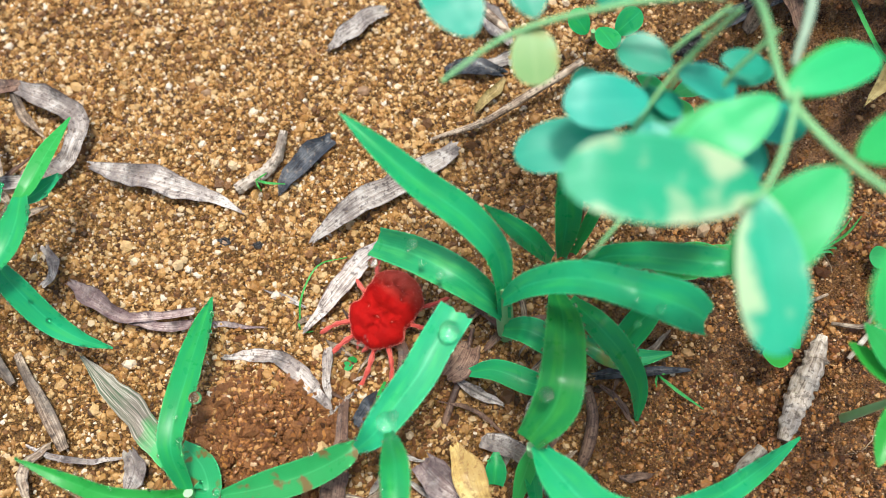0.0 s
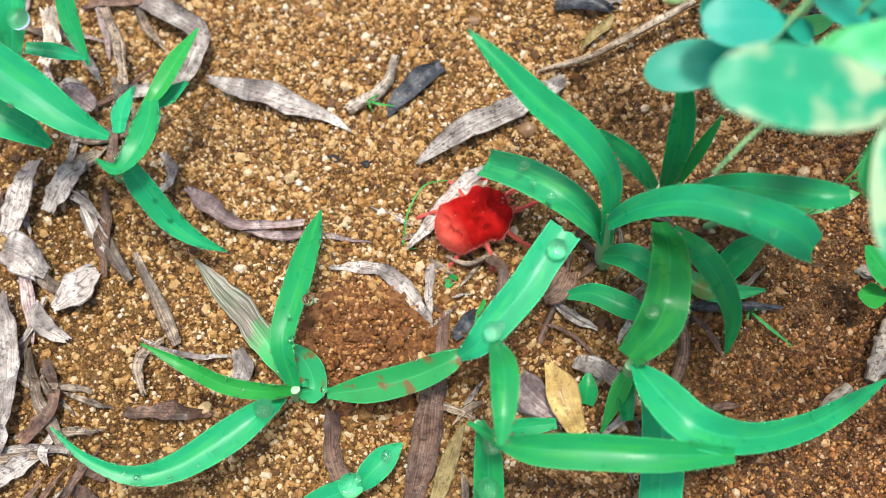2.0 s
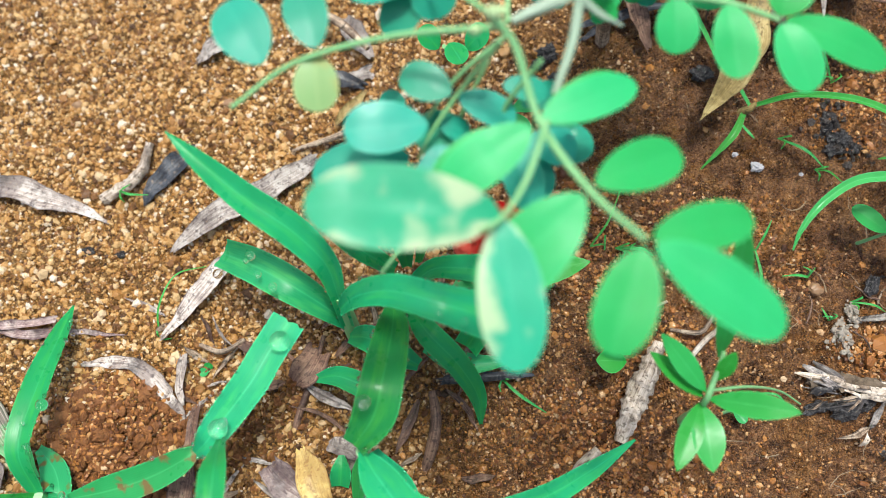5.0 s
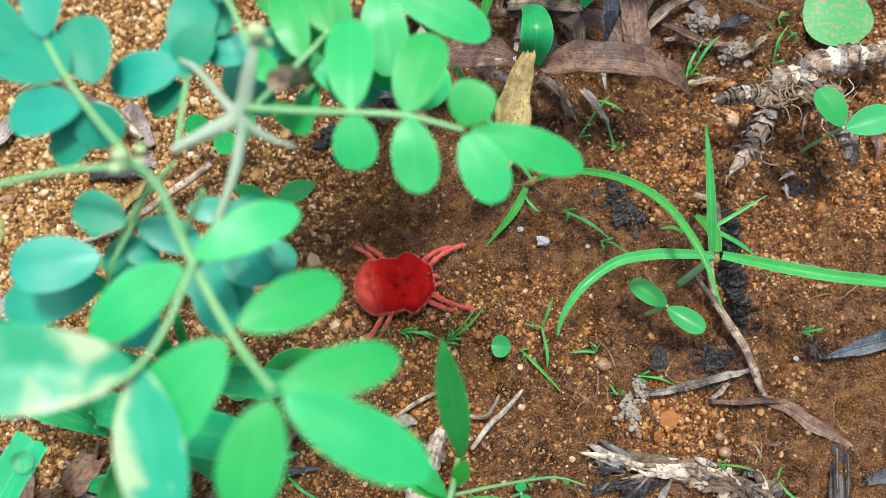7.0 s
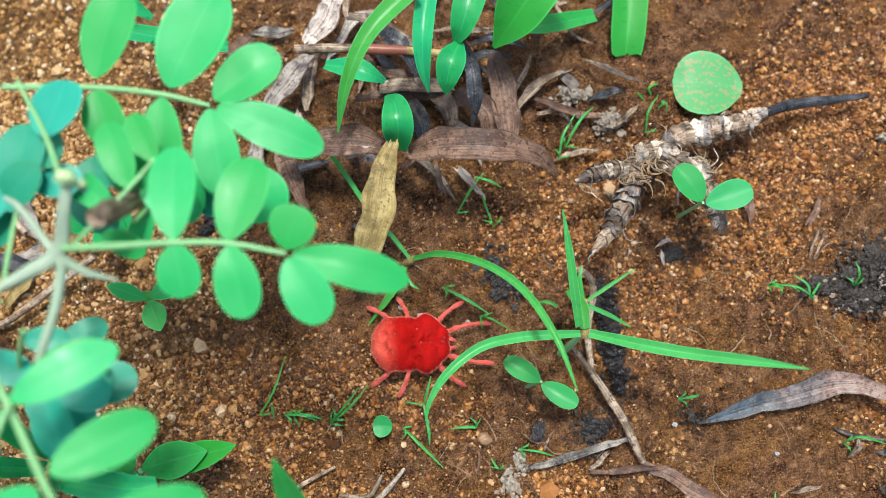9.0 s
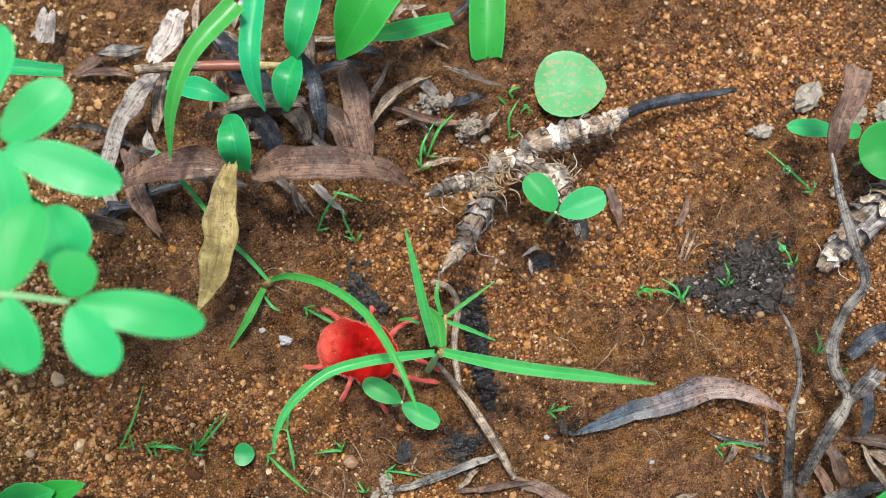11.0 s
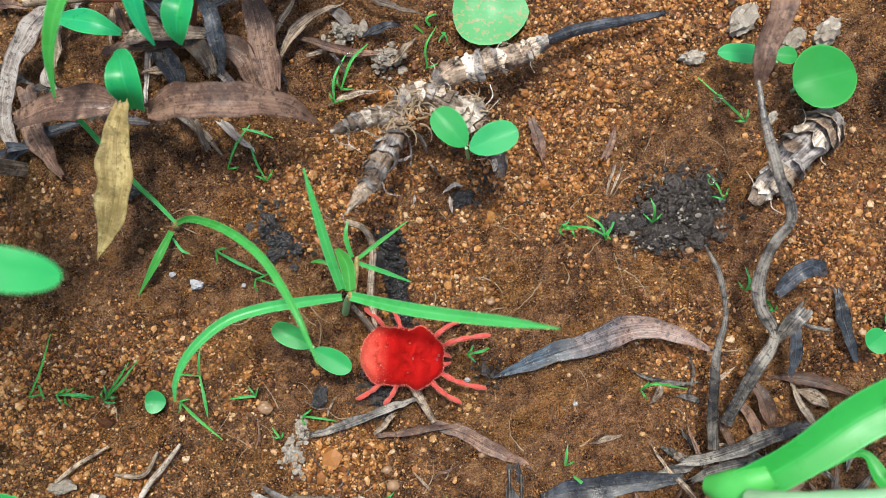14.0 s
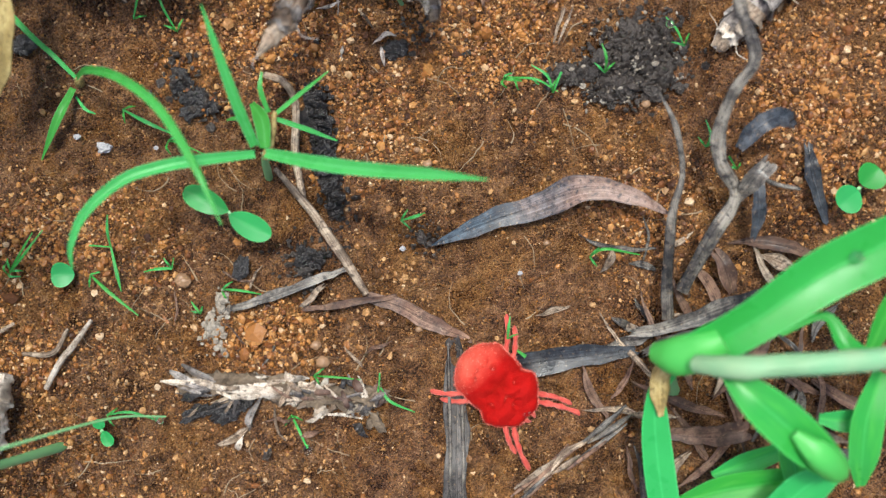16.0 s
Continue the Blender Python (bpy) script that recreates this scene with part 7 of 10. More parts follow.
# heap of grey litter at the edge of the sand
tagged(strip("dead_leaf", [(-65.7, 6.2, 2, 2.42), (-63.4, 0.4, 3, 2.86), (-62.2, -6.7, 3, 3), (-62.6, -13.7, 2, 2.39)], DEAD_GREY, crumple=0.9, seed=0, lie=True, rib=0.05), "weathered grey-brown scrap in a heap of plant litter", "dead leaf", "litter scraps")
tagged(strip("dead_leaf", [(-64.2, 24.3, 2, 1.64), (-64.7, 19.5, 3, 3.56), (-66, 13.6, 2, 2.44)], DEAD_GREY, crumple=0.9, seed=1, lie=True, rib=0.05), "weathered grey-brown scrap in a heap of plant litter", "dead leaf", "litter scraps")
tagged(strip("dead_leaf", [(-57.3, 24.1, 2, 1.12), (-58.8, 21.2, 3, 3.18), (-61.5, 17.1, 2, 1.93)], DEAD_GREY, crumple=0.9, seed=2, lie=True, rib=0.05), "weathered grey-brown scrap in a heap of plant litter", "dead leaf", "litter scraps")
tagged(strip("dead_leaf", [(-53.6, 9.7, 1.5, 1.56), (-55.7, 6.9, 2, 3.9), (-58.5, 4.4, 1, 1.27)], DEAD_GREY, crumple=0.9, seed=3, lie=True, rib=0.05), "weathered grey-brown scrap in a heap of plant litter", "dead leaf", "litter scraps")
tagged(strip("dead_leaf", [(-61.4, 4.9, 1.5, 1.59), (-59.3, 2.1, 2, 2.68), (-56.6, 0.4, 1, 0.94)], DEAD_GREY, crumple=0.9, seed=4, lie=True, rib=0.05), "weathered grey-brown scrap in a heap of plant litter", "dead leaf", "litter scraps")
tagged(strip("dead_leaf", [(-66.2, 12.1, 2, 3.25), (-63.3, 11.3, 3, 4.79), (-60.4, 8.6, 2, 2.38)], DEAD_GREY, crumple=0.9, seed=5, lie=True, rib=0.05), "weathered grey-brown scrap in a heap of plant litter", "dead leaf", "litter scraps")
tagged(strip("dead_leaf", [(-61.7, 33.4, 3, 2.46), (-58.5, 32.3, 4, 3.22), (-56.9, 31.2, 3, 1.61)], DEAD_PURPLE, crumple=0.9, seed=6, lie=True, rib=0.05), "weathered grey-brown scrap in a heap of plant litter", "dead leaf", "litter scraps")
tagged(strip("dead_leaf", [(-53, 34.8, 4, 1.27), (-53.9, 39.9, 5, 1.45), (-56.3, 44.9, 6, 1.79)], STRAW, crumple=0.9, seed=7, lie=True, rib=0.05), "weathered grey-brown scrap in a heap of plant litter", "dead leaf", "litter scraps")
tagged(strip("dead_leaf", [(-54.6, 35.5, 4, 0.96), (-52.3, 32.1, 4, 1.11), (-51.1, 30.6, 3, 0.47)], STRAW, crumple=0.9, seed=8, lie=True, rib=0.05), "weathered grey-brown scrap in a heap of plant litter", "dead leaf", "litter scraps")
tagged(strip("dead_leaf", [(-47.5, -8.1, 1, 1.22), (-41.4, -7.7, 2, 1.94), (-36.6, -7.9, 1, 0.59)], DEAD_BROWN, crumple=0.9, seed=9, lie=True, rib=0.05), "weathered grey-brown scrap in a heap of plant litter", "dead leaf", "litter scraps")
tagged(strip("dead_leaf", [(-34.2, 0.3, 1.5, 1.47), (-33.2, -1.8, 2, 2.48), (-34.3, -4.7, 1, 1.03)], DEAD_GREY, crumple=0.9, seed=10, lie=True, rib=0.05), "weathered grey-brown scrap in a heap of plant litter", "dead leaf", "litter scraps")
tagged(strip("dead_leaf", [(-61.2, -0.9, 2, 1.11), (-58.3, -6.5, 2, 1.72), (-53.6, -13.3, 1, 1.25)], STRAW, crumple=0.9, seed=11, lie=True, rib=0.05), "weathered grey-brown scrap in a heap of plant litter", "dead leaf", "litter scraps")
tagged(strip("dead_leaf", [(-58.1, -2.2, 2, 1.1), (-55.9, -7.8, 2, 1.56), (-59.8, -12.2, 2, 1.58)], DEAD_BROWN, crumple=0.9, seed=12, lie=True, rib=0.05), "weathered grey-brown scrap in a heap of plant litter", "dead leaf", "litter scraps")
tagged(strip("dead_leaf", [(-65.5, -2.5, 2, 1.29), (-59.2, -5.1, 2, 1.42), (-52.2, -5.5, 1, 0.93)], STRAW, crumple=0.9, seed=13, lie=True, rib=0.05), "weathered grey-brown scrap in a heap of plant litter", "dead leaf", "litter scraps")
tagged(strip("dead_leaf", [(-62.8, -17.9, 2, 1.6), (-59.5, -15, 2, 2.05), (-55.8, -12.7, 1, 0.78)], DEAD_GREY, crumple=0.9, seed=14, lie=True, rib=0.05), "weathered grey-brown scrap in a heap of plant litter", "dead leaf", "litter scraps")
tagged(strip("dead_leaf", [(-53.2, -16.8, 1, 1.09), (-49.6, -18.6, 2, 1.84), (-47.5, -22, 1, 1.08)], DEAD_BROWN, crumple=0.9, seed=15, lie=True, rib=0.05), "weathered grey-brown scrap in a heap of plant litter", "dead leaf", "litter scraps")
tagged(strip("dead_leaf", [(-47, 25.7, 1.5, 1.09), (-45.7, 22.6, 2, 1.54), (-47, 20.5, 1, 0.62)], DEAD_GREY, crumple=0.9, seed=16, lie=True, rib=0.05), "weathered grey-brown scrap in a heap of plant litter", "dead leaf", "litter scraps")
tagged(strip("dead_leaf", [(-44, 1.3, 1, 0.76), (-46.5, -1.7, 1.5, 1.21), (-45.5, -5.9, 1, 0.76)], STRAW, crumple=0.9, seed=17, lie=True, rib=0.05), "weathered grey-brown scrap in a heap of plant litter", "dead leaf", "litter scraps")
tagged(strip("dead_leaf", [(-65.7, 13, 1, 0.82), (-60.2, 7.9, 1.5, 1.59), (-53.4, 5.3, 1, 0.62)], STRAW, crumple=0.9, seed=18, lie=True, rib=0.05), "weathered grey-brown scrap in a heap of plant litter", "dead leaf", "litter scraps")
tagged(strip("dead_leaf", [(-64.5, 45.1, 5, 1.85), (-62.8, 40.4, 5, 2.31), (-64, 36.9, 4, 1.66)], WHITE_TWIG, lie=True, crumple=0.5, rib=0.05), "pale weathered stalk at the edge of the sand", "dead leaf", "litter scraps")
tagged(tube("twig", [(48.2, 12, 2.5, 0.79), (46.9, 8.9, 3, 1.43), (44.9, 4.9, 2.5, 1.58), (42.9, -0, 1.5, 0.87)], WHITE_TWIG, rough=0.4, rings=3, lie=True), "white weathered twig on damp soil", "twig", "twigs")
tagged(tube("twig", [(40.2, -0.9, 2, 0.75), (37.5, -3.4, 2, 0.89), (35.8, -5.5, 1, 0.45)], WHITE_TWIG, rough=0.4, lie=True), "grey weathered twig end on damp soil", "twig", "twigs")
tagged(tube("twig", [(58.5, 16, 1.5, 0.22), (56.1, 13.7, 1.5, 0.36), (54, 12, 1.2, 0.37), (51.7, 9.4, 1, 0.3)], WHITE_TWIG, lie=True), "thin white bent twig on soil", "twig", "twigs")
tagged(tube("twig", [(55.6, 15.5, 1.2, 0.22), (53.6, 13.2, 1.5, 0.33), (50, 13.7, 1, 0.22)], STRAW, lie=True), "thin brown bent twig on soil", "twig", "twigs")
tagged(tube("twig", [(42.4, 13.8, 1, 0.19), (45.7, 15.6, 1.5, 0.3), (49.8, 17.2, 1, 0.19)], STRAW, lie=True), "thin straw on soil", "straw", "straws")
tagged(lump("crumb", (43.4, 13.4, 0.8), (1.53, 0.92, 0.77), LICHEN), "pale crumb of debris on soil", "debris", "crumbs")

# round the sedge: sticks, charred stalk, straws
tagged(tube("twig", [(81.5, 28.7, 2.5, 0.3), (84.6, 23.3, 2.5, 0.5), (86.8, 18.4, 2, 0.6), (88.7, 13.1, 1, 0.4)], STRAW, rough=0.2, flat=0.6, lie=True), "pale split stick lying on the soil", "twig", "twigs")
charred = thing("charred_stalk", (86.8, 28.5, 0.0), "black charred crumbling stalk half sunk in the soil", "charcoal", "charred pieces")
tube("stalk", [(86.4, 36.6, 0.2, 0.6), (86.9, 33.5, 0.4, 0.9), (87.2, 30.8, 0.4, 1.0), (87.1, 27, 0.4, 0.95), (86.9, 22.5, 0.2, 0.7)], CHARCOAL, charred, rough=0.9, flat=0.8, per=16, sides=18, lie=True)
_rnd = random.Random(61)
for _k in range(26):
    _y = 36.0 - 13.5 * _k / 25
    lump("segment", (87.0 + _rnd.uniform(-0.7, 0.7), _y, 1.0 + _rnd.uniform(0, 0.7)), (_rnd.uniform(0.6, 1.2), _rnd.uniform(0.3, 0.5), _rnd.uniform(0.4, 0.7)), CHARCOAL, charred, rough=0.7, freq=2.2, turn=_rnd.uniform(-30, 30), shade=True)
for _k in range(9):
    lump("segment", (83.6 + _rnd.uniform(-1.3, 1.3), 18.2 + _rnd.uniform(-1.6, 1.6), 0.6), (_rnd.uniform(0.5, 0.9), _rnd.uniform(0.4, 0.7), 0.6), CHARCOAL, charred, rough=0.7, freq=2.2, turn=_rnd.uniform(0, 180), shade=True)
tagged(lump("charred_lump", (83.0, 18.2, 0.5), (1.25, 1.00, 0.75), CHARCOAL, rough=0.6), "black charred lump in the soil", "charcoal", "charred pieces")
tagged(lump("charred_lump", (72.8, 40.7, 0.5), (1.06, 1.28, 0.53), CHARCOAL, rough=0.6), "black charred lump in the soil", "charcoal", "charred pieces")
tagged(lump("charred_lump", (75.4, 37.0, 0.4), (1.05, 0.84, 0.53), CHARCOAL, rough=0.6), "black charred lump in the soil", "charcoal", "charred pieces")
tagged(tube("twig", [(82.5, 38.9, 3, 0.34), (84.5, 37.7, 4, 0.4), (85.2, 35.3, 3, 0.41), (83.9, 30.1, 2, 0.48), (83.8, 24.6, 1.5, 0.41)], STRAW, rough=0.4, lie=True), "thin pale broken stalk by the sedge", "straw", "straws")
tagged(strip("dead_leaf", [(72.6, 14.4, 1.0, 0.5), (77, 14.7, 1.5, 0.95), (82, 15.5, 1.5, 1.0), (87.2, 16.3, 1.2, 0.6)], STALK_GREY, fold=0.1, lie=True, crumple=0.5, rib=0.05), "flat grey straw on soil", "dead leaf", "straws")
tagged(strip("dead_leaf", [(81.7, 12.8, 1, 0.5), (85.8, 12.5, 1.4, 0.8), (91.9, 12.3, 0.8, 0.5)], DEAD_BROWN, lie=True, crumple=0.5, rib=0.05), "thin brown straw on soil", "dead leaf", "straws")
tagged(strip("dead_leaf", [(81.6, 13.1, 1.5, 0.5), (83.1, 14.2, 2, 0.7), (84.2, 14.9, 1.5, 0.55)], STRAW, lie=True, crumple=0.5, rib=0.05), "short tan straw stub on soil", "dead leaf", "straws")
tagged(strip("dead_leaf", [(88.6, 12.8, 0.4, 1.1), (92, 11.1, 0.5, 1.7), (95.3, 8.5, 0.4, 1.7), (99.5, 5.6, 0.1, 0.6)], DEAD_BROWN, fold=0.1, lie=True, crumple=0.5, rib=0.05), "dark brown dead leaf sunk in soil", "dead leaf", "dead leaves")
tagged(strip("dead_leaf", [(97.2, 6.4, -0.2, 1.65), (96.7, 1.4, 0.2, 2.29), (95.6, -4.8, 0.3, 2.58), (94.1, -12.3, 0.2, 2.62)], CHAR_SKIN, fold=0.15, crumple=0.35, across=10, lie=True, rib=0.05), "dark grey ribbed strip of dead grass sunk in soil", "dead leaf", "dead leaves")
tagged(tube("twig", [(96.7, 6, 0.9, 0.16), (95.8, 0.5, 1.3, 0.19), (94.8, -5.7, 1.3, 0.19), (93.7, -11.3, 1, 0.16)], STALK_GREY, rough=0.3, lie=True), "thin dark fibre of a rotted grass stalk", "twig", "twigs")
tagged(tube("twig", [(98, 5.1, 0.9, 0.16), (97, -1, 1.3, 0.19), (96, -7.2, 1.3, 0.19), (95, -11.8, 1, 0.16)], STALK_GREY, rough=0.3, lie=True), "thin dark fibre of a rotted grass stalk", "twig", "twigs")
tagged(strip("dead_leaf", [(96.9, 17.1, 1, 0.2), (101.9, 18.3, 1.8, 2.03), (107.5, 19.1, 2.2, 2.56), (113, 20, 3.2, 2.95), (116.8, 19.7, 4, 2.41), (120.4, 17.8, 4, 1.48), (122.9, 15.8, 3.5, 0.41)], DEAD_TWO, fold=0.15, crumple=0.3, lie=True, rib=0.05), "blue-grey dead leaf with a pale curled end on soil", "dead leaf", "dead leaves")
tagged(strip("dead_leaf", [(99.8, 1.8, 0.8, 0.97), (104.3, 2.3, 1.2, 2.76), (111, 1.9, 1.2, 2.5), (117, 1.6, 1, 0.98)], DEAD_BLUE, fold=0.12, crumple=0.3, lie=True, rib=0.05), "blue-grey dead leaf flat on soil", "dead leaf", "dead leaves")
crumb_heap((73.0, 15.0), 0.5, 0.9, 70, 0.22, LICHEN, "pale lichen-crusted crumbs on soil", 1.2)
crumb_heap((71.4, 12.3), 0.6, 1.1, 110, 0.24, LICHEN, "pale lichen-crusted crumbs on soil", 1.4)
tagged(lump("charred_lump", (75.7, 18.5, 0.8), (0.83, 1.34, 0.42), CHARCOAL, rough=0.5, turn=-25), "dark burnt leaf tip on soil", "charcoal", "charred pieces")
def rotten_log(p0, p1):
    """A rotting stalk: a crumbling core, torn splinters along it, bleached over one half and brown over the other."""
    log = thing("rotten_stalk", ((p0[0] + p1[0]) / 2, (p0[1] + p1[1]) / 2, 0.0), "pale rotting stalk split into fibres, crumbling and brown at one end", "rotten stalk")
    rnd = random.Random(77)
    dx, dy = p1[0] - p0[0], p1[1] - p0[1]
    size = math.hypot(dx, dy)
    ux, uy = dx / size, dy / size
    turn = math.degrees(math.atan2(dy, dx))
    for k in range(7):
        s = (k + 0.5) / 7
        lump("core", (p0[0] + dx * s, p0[1] + dy * s + 0.4 * math.sin(k), 0.7), (1.9, 1.0 + 0.35 * math.sin(3.1 * s), 0.9), LOG_CORE, log, rough=0.7, freq=1.6, turn=turn + rnd.uniform(-15, 15), shade=True)
    pale, brown = (SCALE_SKIN, WHITE_TWIG, SCALE_SKIN, SCALE_GREY), (STRAW, DEAD_BROWN, SCALE_GREY, SCALE_SKIN, CHAR_SKIN)
    for k in range(58):
        s, side = rnd.random() ** 0.9, rnd.gauss(0, 0.75)
        length, a = rnd.uniform(1.2, 6.0 if s < 0.5 else 3.2), math.radians(rnd.gauss(0, 12 if s < 0.5 else 38))
        wx, wy = ux * math.cos(a) - uy * math.sin(a), ux * math.sin(a) + uy * math.cos(a)
        x, y = p0[0] + dx * s - uy * side, p0[1] + dy * s + ux * side
        r, z = rnd.uniform(0.16, 0.5), 1.75 - 0.55 * abs(side) + rnd.uniform(-0.3, 0.3)
        mats = pale if s < 0.5 and side > -0.9 else brown
        pts = [(x - wx * length / 2, y - wy * length / 2, z - 0.3, r * 0.35), (x - wx * length / 5, y - wy * length / 5, z, r), (x + wx * length / 4, y + wy * length / 4, z + 0.1, r * 0.9), (x + wx * length / 2, y + wy * length / 2, z - 0.35, r * 0.2)]
        tube("splinter", pts, mats[k % len(mats)], log, sides=7, per=4, rough=0.6, lie=True, flat=0.55)
    for k in range(26):
        s = rnd.uniform(0.45, 1.0)
        x, y = p0[0] + dx * s + rnd.gauss(0, 0.9), p0[1] + dy * s - rnd.uniform(-0.8, 3.6 * s)
        lump("flake", (x, y, 0.9), (rnd.uniform(0.5, 1.1), rnd.uniform(0.3, 0.6), rnd.uniform(0.3, 0.5)), (LICHEN, LOG_CORE, SCALE_SKIN, STRAW)[k % 4], log, rough=0.9, freq=2.0, turn=rnd.uniform(0, 180), detail=2, shade=True)
    for k in range(9):
        a = math.radians(rnd.uniform(150, 260))
        x, y, n = 72.6 + rnd.uniform(-0.8, 0.8), 4.6 + rnd.uniform(-0.6, 0.6), rnd.uniform(2.5, 5.5)
        tube("fibre", [(x, y, 1.2, 0.22), (x + math.cos(a) * n * 0.5, y + math.sin(a) * n * 0.35, 0.9, 0.2), (x + math.cos(a) * n, y + math.sin(a) * n * 0.6, 0.3, 0.08)], (CHAR_SKIN, STRAW, CHAR_SKIN)[k % 3], log, sides=5, per=4, rough=0.4, lie=True)
    for x, y, w in ((71.6, 3.4, 1.5), (73.4, 3.9, 1.1), (70.2, 2.9, 0.9)):
        lump("rotten_core", (x, y, 0.3), (w, w * 0.7, 0.55), CHARCOAL, log, rough=0.8, freq=1.8, turn=20, shade=True)
    return log


rotten_log((66.8, 7.4), (88.5, 1.6))
tagged(lump("charred_lump", (67.6, 3.6, 0.3), (1.47, 0.73, 0.44), CHARCOAL, rough=0.8, turn=15), "black charred scrap under the rotten stalk", "charcoal", "charred pieces")
tagged(lump("charred_lump", (71.3, 2.6, 0.3), (1.19, 0.59, 0.36), CHARCOAL, rough=0.8, turn=15), "black charred scrap under the rotten stalk", "charcoal", "charred pieces")
tagged(lump("charred_lump", (69.9, 3.8, 0.3), (0.99, 0.50, 0.30), CHARCOAL, rough=0.8, turn=15), "black charred scrap under the rotten stalk", "charcoal", "charred pieces")
tagged(lump("pebble", (82.2, 8.6, 0.3), (0.62, 0.50, 0.38), PEBBLE, rough=0.2, shade=True), "smooth pale pebble on damp soil", "pebble", "pebbles")
tagged(lump("pebble", (82.6, 6.6, 0.3), (0.82, 0.66, 0.49), PEBBLE, rough=0.2, shade=True), "smooth pale pebble on damp soil", "pebble", "pebbles")
tagged(lump("pebble", (93.7, 8.1, 0.3), (0.42, 0.34, 0.26), PEBBLE, rough=0.2, shade=True), "smooth pale pebble on damp soil", "pebble", "pebbles")
tagged(lump("pebble", (89.7, 9.5, 0.3), (0.34, 0.27, 0.20), PEBBLE, rough=0.2, shade=True), "smooth pale pebble on damp soil", "pebble", "pebbles")
tagged(lump("pebble", (98.1, 26.3, 0.3), (0.56, 0.45, 0.40), PEBBLE, rough=0.25, shade=True), "rounded ochre pebble on sand", "pebble", "pebbles")
tagged(lump("pebble", (95.5, 39.5, 0.3), (0.47, 0.37, 0.33), PEBBLE, rough=0.25, shade=True), "rounded ochre pebble on sand", "pebble", "pebbles")
tagged(lump("pebble", (97.2, 28.1, 0.3), (0.36, 0.29, 0.25), PEBBLE, rough=0.25, shade=True), "rounded ochre pebble on sand", "pebble", "pebbles")
tagged(lump("pebble", (69.0, 18.3, 0.3), (0.84, 0.67, 0.59), PEBBLE, rough=0.25, shade=True), "rounded ochre pebble on sand", "pebble", "pebbles")
tagged(lump("pebble", (109.7, 15.0, 0.3), (0.38, 0.30, 0.27), PEBBLE, rough=0.25, shade=True), "rounded ochre pebble on sand", "pebble", "pebbles")
tagged(lump("pebble", (0.8, 30.8, 0.3), (1.29, 1.03, 0.90), PEBBLE, rough=0.25, shade=True), "rounded ochre pebble on sand", "pebble", "pebbles")
tagged(lump("pebble", (84.4, 48.2, 0.3), (0.53, 0.42, 0.37), PEBBLE, rough=0.25, shade=True), "rounded ochre pebble on sand", "pebble", "pebbles")
tagged(lump("pebble", (-7.0, 46.4, 0.3), (0.84, 0.68, 0.59), PEBBLE, rough=0.25, shade=True), "rounded ochre pebble on sand", "pebble", "pebbles")
tagged(lump("pebble", (-28.2, 47.1, 0.3), (0.70, 0.56, 0.49), PEBBLE, rough=0.25, shade=True), "rounded ochre pebble on sand", "pebble", "pebbles")
tagged(lump("pebble", (-24.6, 25.8, 0.3), (0.45, 0.36, 0.32), PEBBLE, rough=0.25, shade=True), "rounded ochre pebble on sand", "pebble", "pebbles")
tagged(lump("pebble", (123.3, 28.2, 0.3), (0.53, 0.42, 0.37), PEBBLE, rough=0.25, shade=True), "rounded ochre pebble on sand", "pebble", "pebbles")
tagged(lump("pebble", (68.8, 18.6, 0.3), (0.83, 0.66, 0.58), PEBBLE, rough=0.25, shade=True), "rounded ochre pebble on sand", "pebble", "pebbles")
tagged(lump("crumb", (63.0, 34.6, 0.8), (0.72, 0.58, 0.50), WHITE_BIT, rough=0.5), "white fluffy speck on damp soil", "debris", "white specks")
tagged(lump("crumb", (62.6, 35.0, 0.8), (0.43, 0.35, 0.30), WHITE_BIT, rough=0.5), "white fluffy speck on damp soil", "debris", "white specks")
tagged(lump("crumb", (68.6, 33.6, 0.8), (0.28, 0.23, 0.20), WHITE_BIT, rough=0.5), "white fluffy speck on damp soil", "debris", "white specks")
tagged(lump("crumb", (93.6, 17.4, 0.8), (0.32, 0.25, 0.22), WHITE_BIT, rough=0.5), "white fluffy speck on damp soil", "debris", "white specks")
tagged(lump("crumb", (106.1, 12.2, 0.8), (0.28, 0.22, 0.20), WHITE_BIT, rough=0.5), "white fluffy speck on damp soil", "debris", "white specks")
tagged(lump("crumb", (60.2, 36.4, 0.8), (0.36, 0.29, 0.26), WHITE_BIT, rough=0.5), "white fluffy speck on damp soil", "debris", "white specks")
tagged(lump("charred_lump", (-24.6, 25.9, 0.2), (0.76, 0.60, 0.38), CHARCOAL, rough=0.6), "small black charred bit in the soil", "charcoal", "charred pieces")
tagged(lump("charred_lump", (-20.4, 25.4, 0.2), (0.60, 0.48, 0.30), CHARCOAL, rough=0.6), "small black charred bit in the soil", "charcoal", "charred pieces")
tagged(lump("charred_lump", (104.5, 37.9, 0.2), (0.69, 0.55, 0.34), CHARCOAL, rough=0.6), "small black charred bit in the soil", "charcoal", "charred pieces")
tagged(lump("charred_lump", (96.9, 39.6, 0.2), (1.39, 1.11, 0.69), CHARCOAL, rough=0.6), "small black charred bit in the soil", "charcoal", "charred pieces")
tagged(lump("charred_lump", (72.6, 39.9, 0.2), (1.34, 1.08, 0.67), CHARCOAL, rough=0.6), "small black charred bit in the soil", "charcoal", "charred pieces")
tagged(lump("charred_lump", (73.3, 36.8, 0.2), (1.12, 0.90, 0.56), CHARCOAL, rough=0.6), "small black charred bit in the soil", "charcoal", "charred pieces")
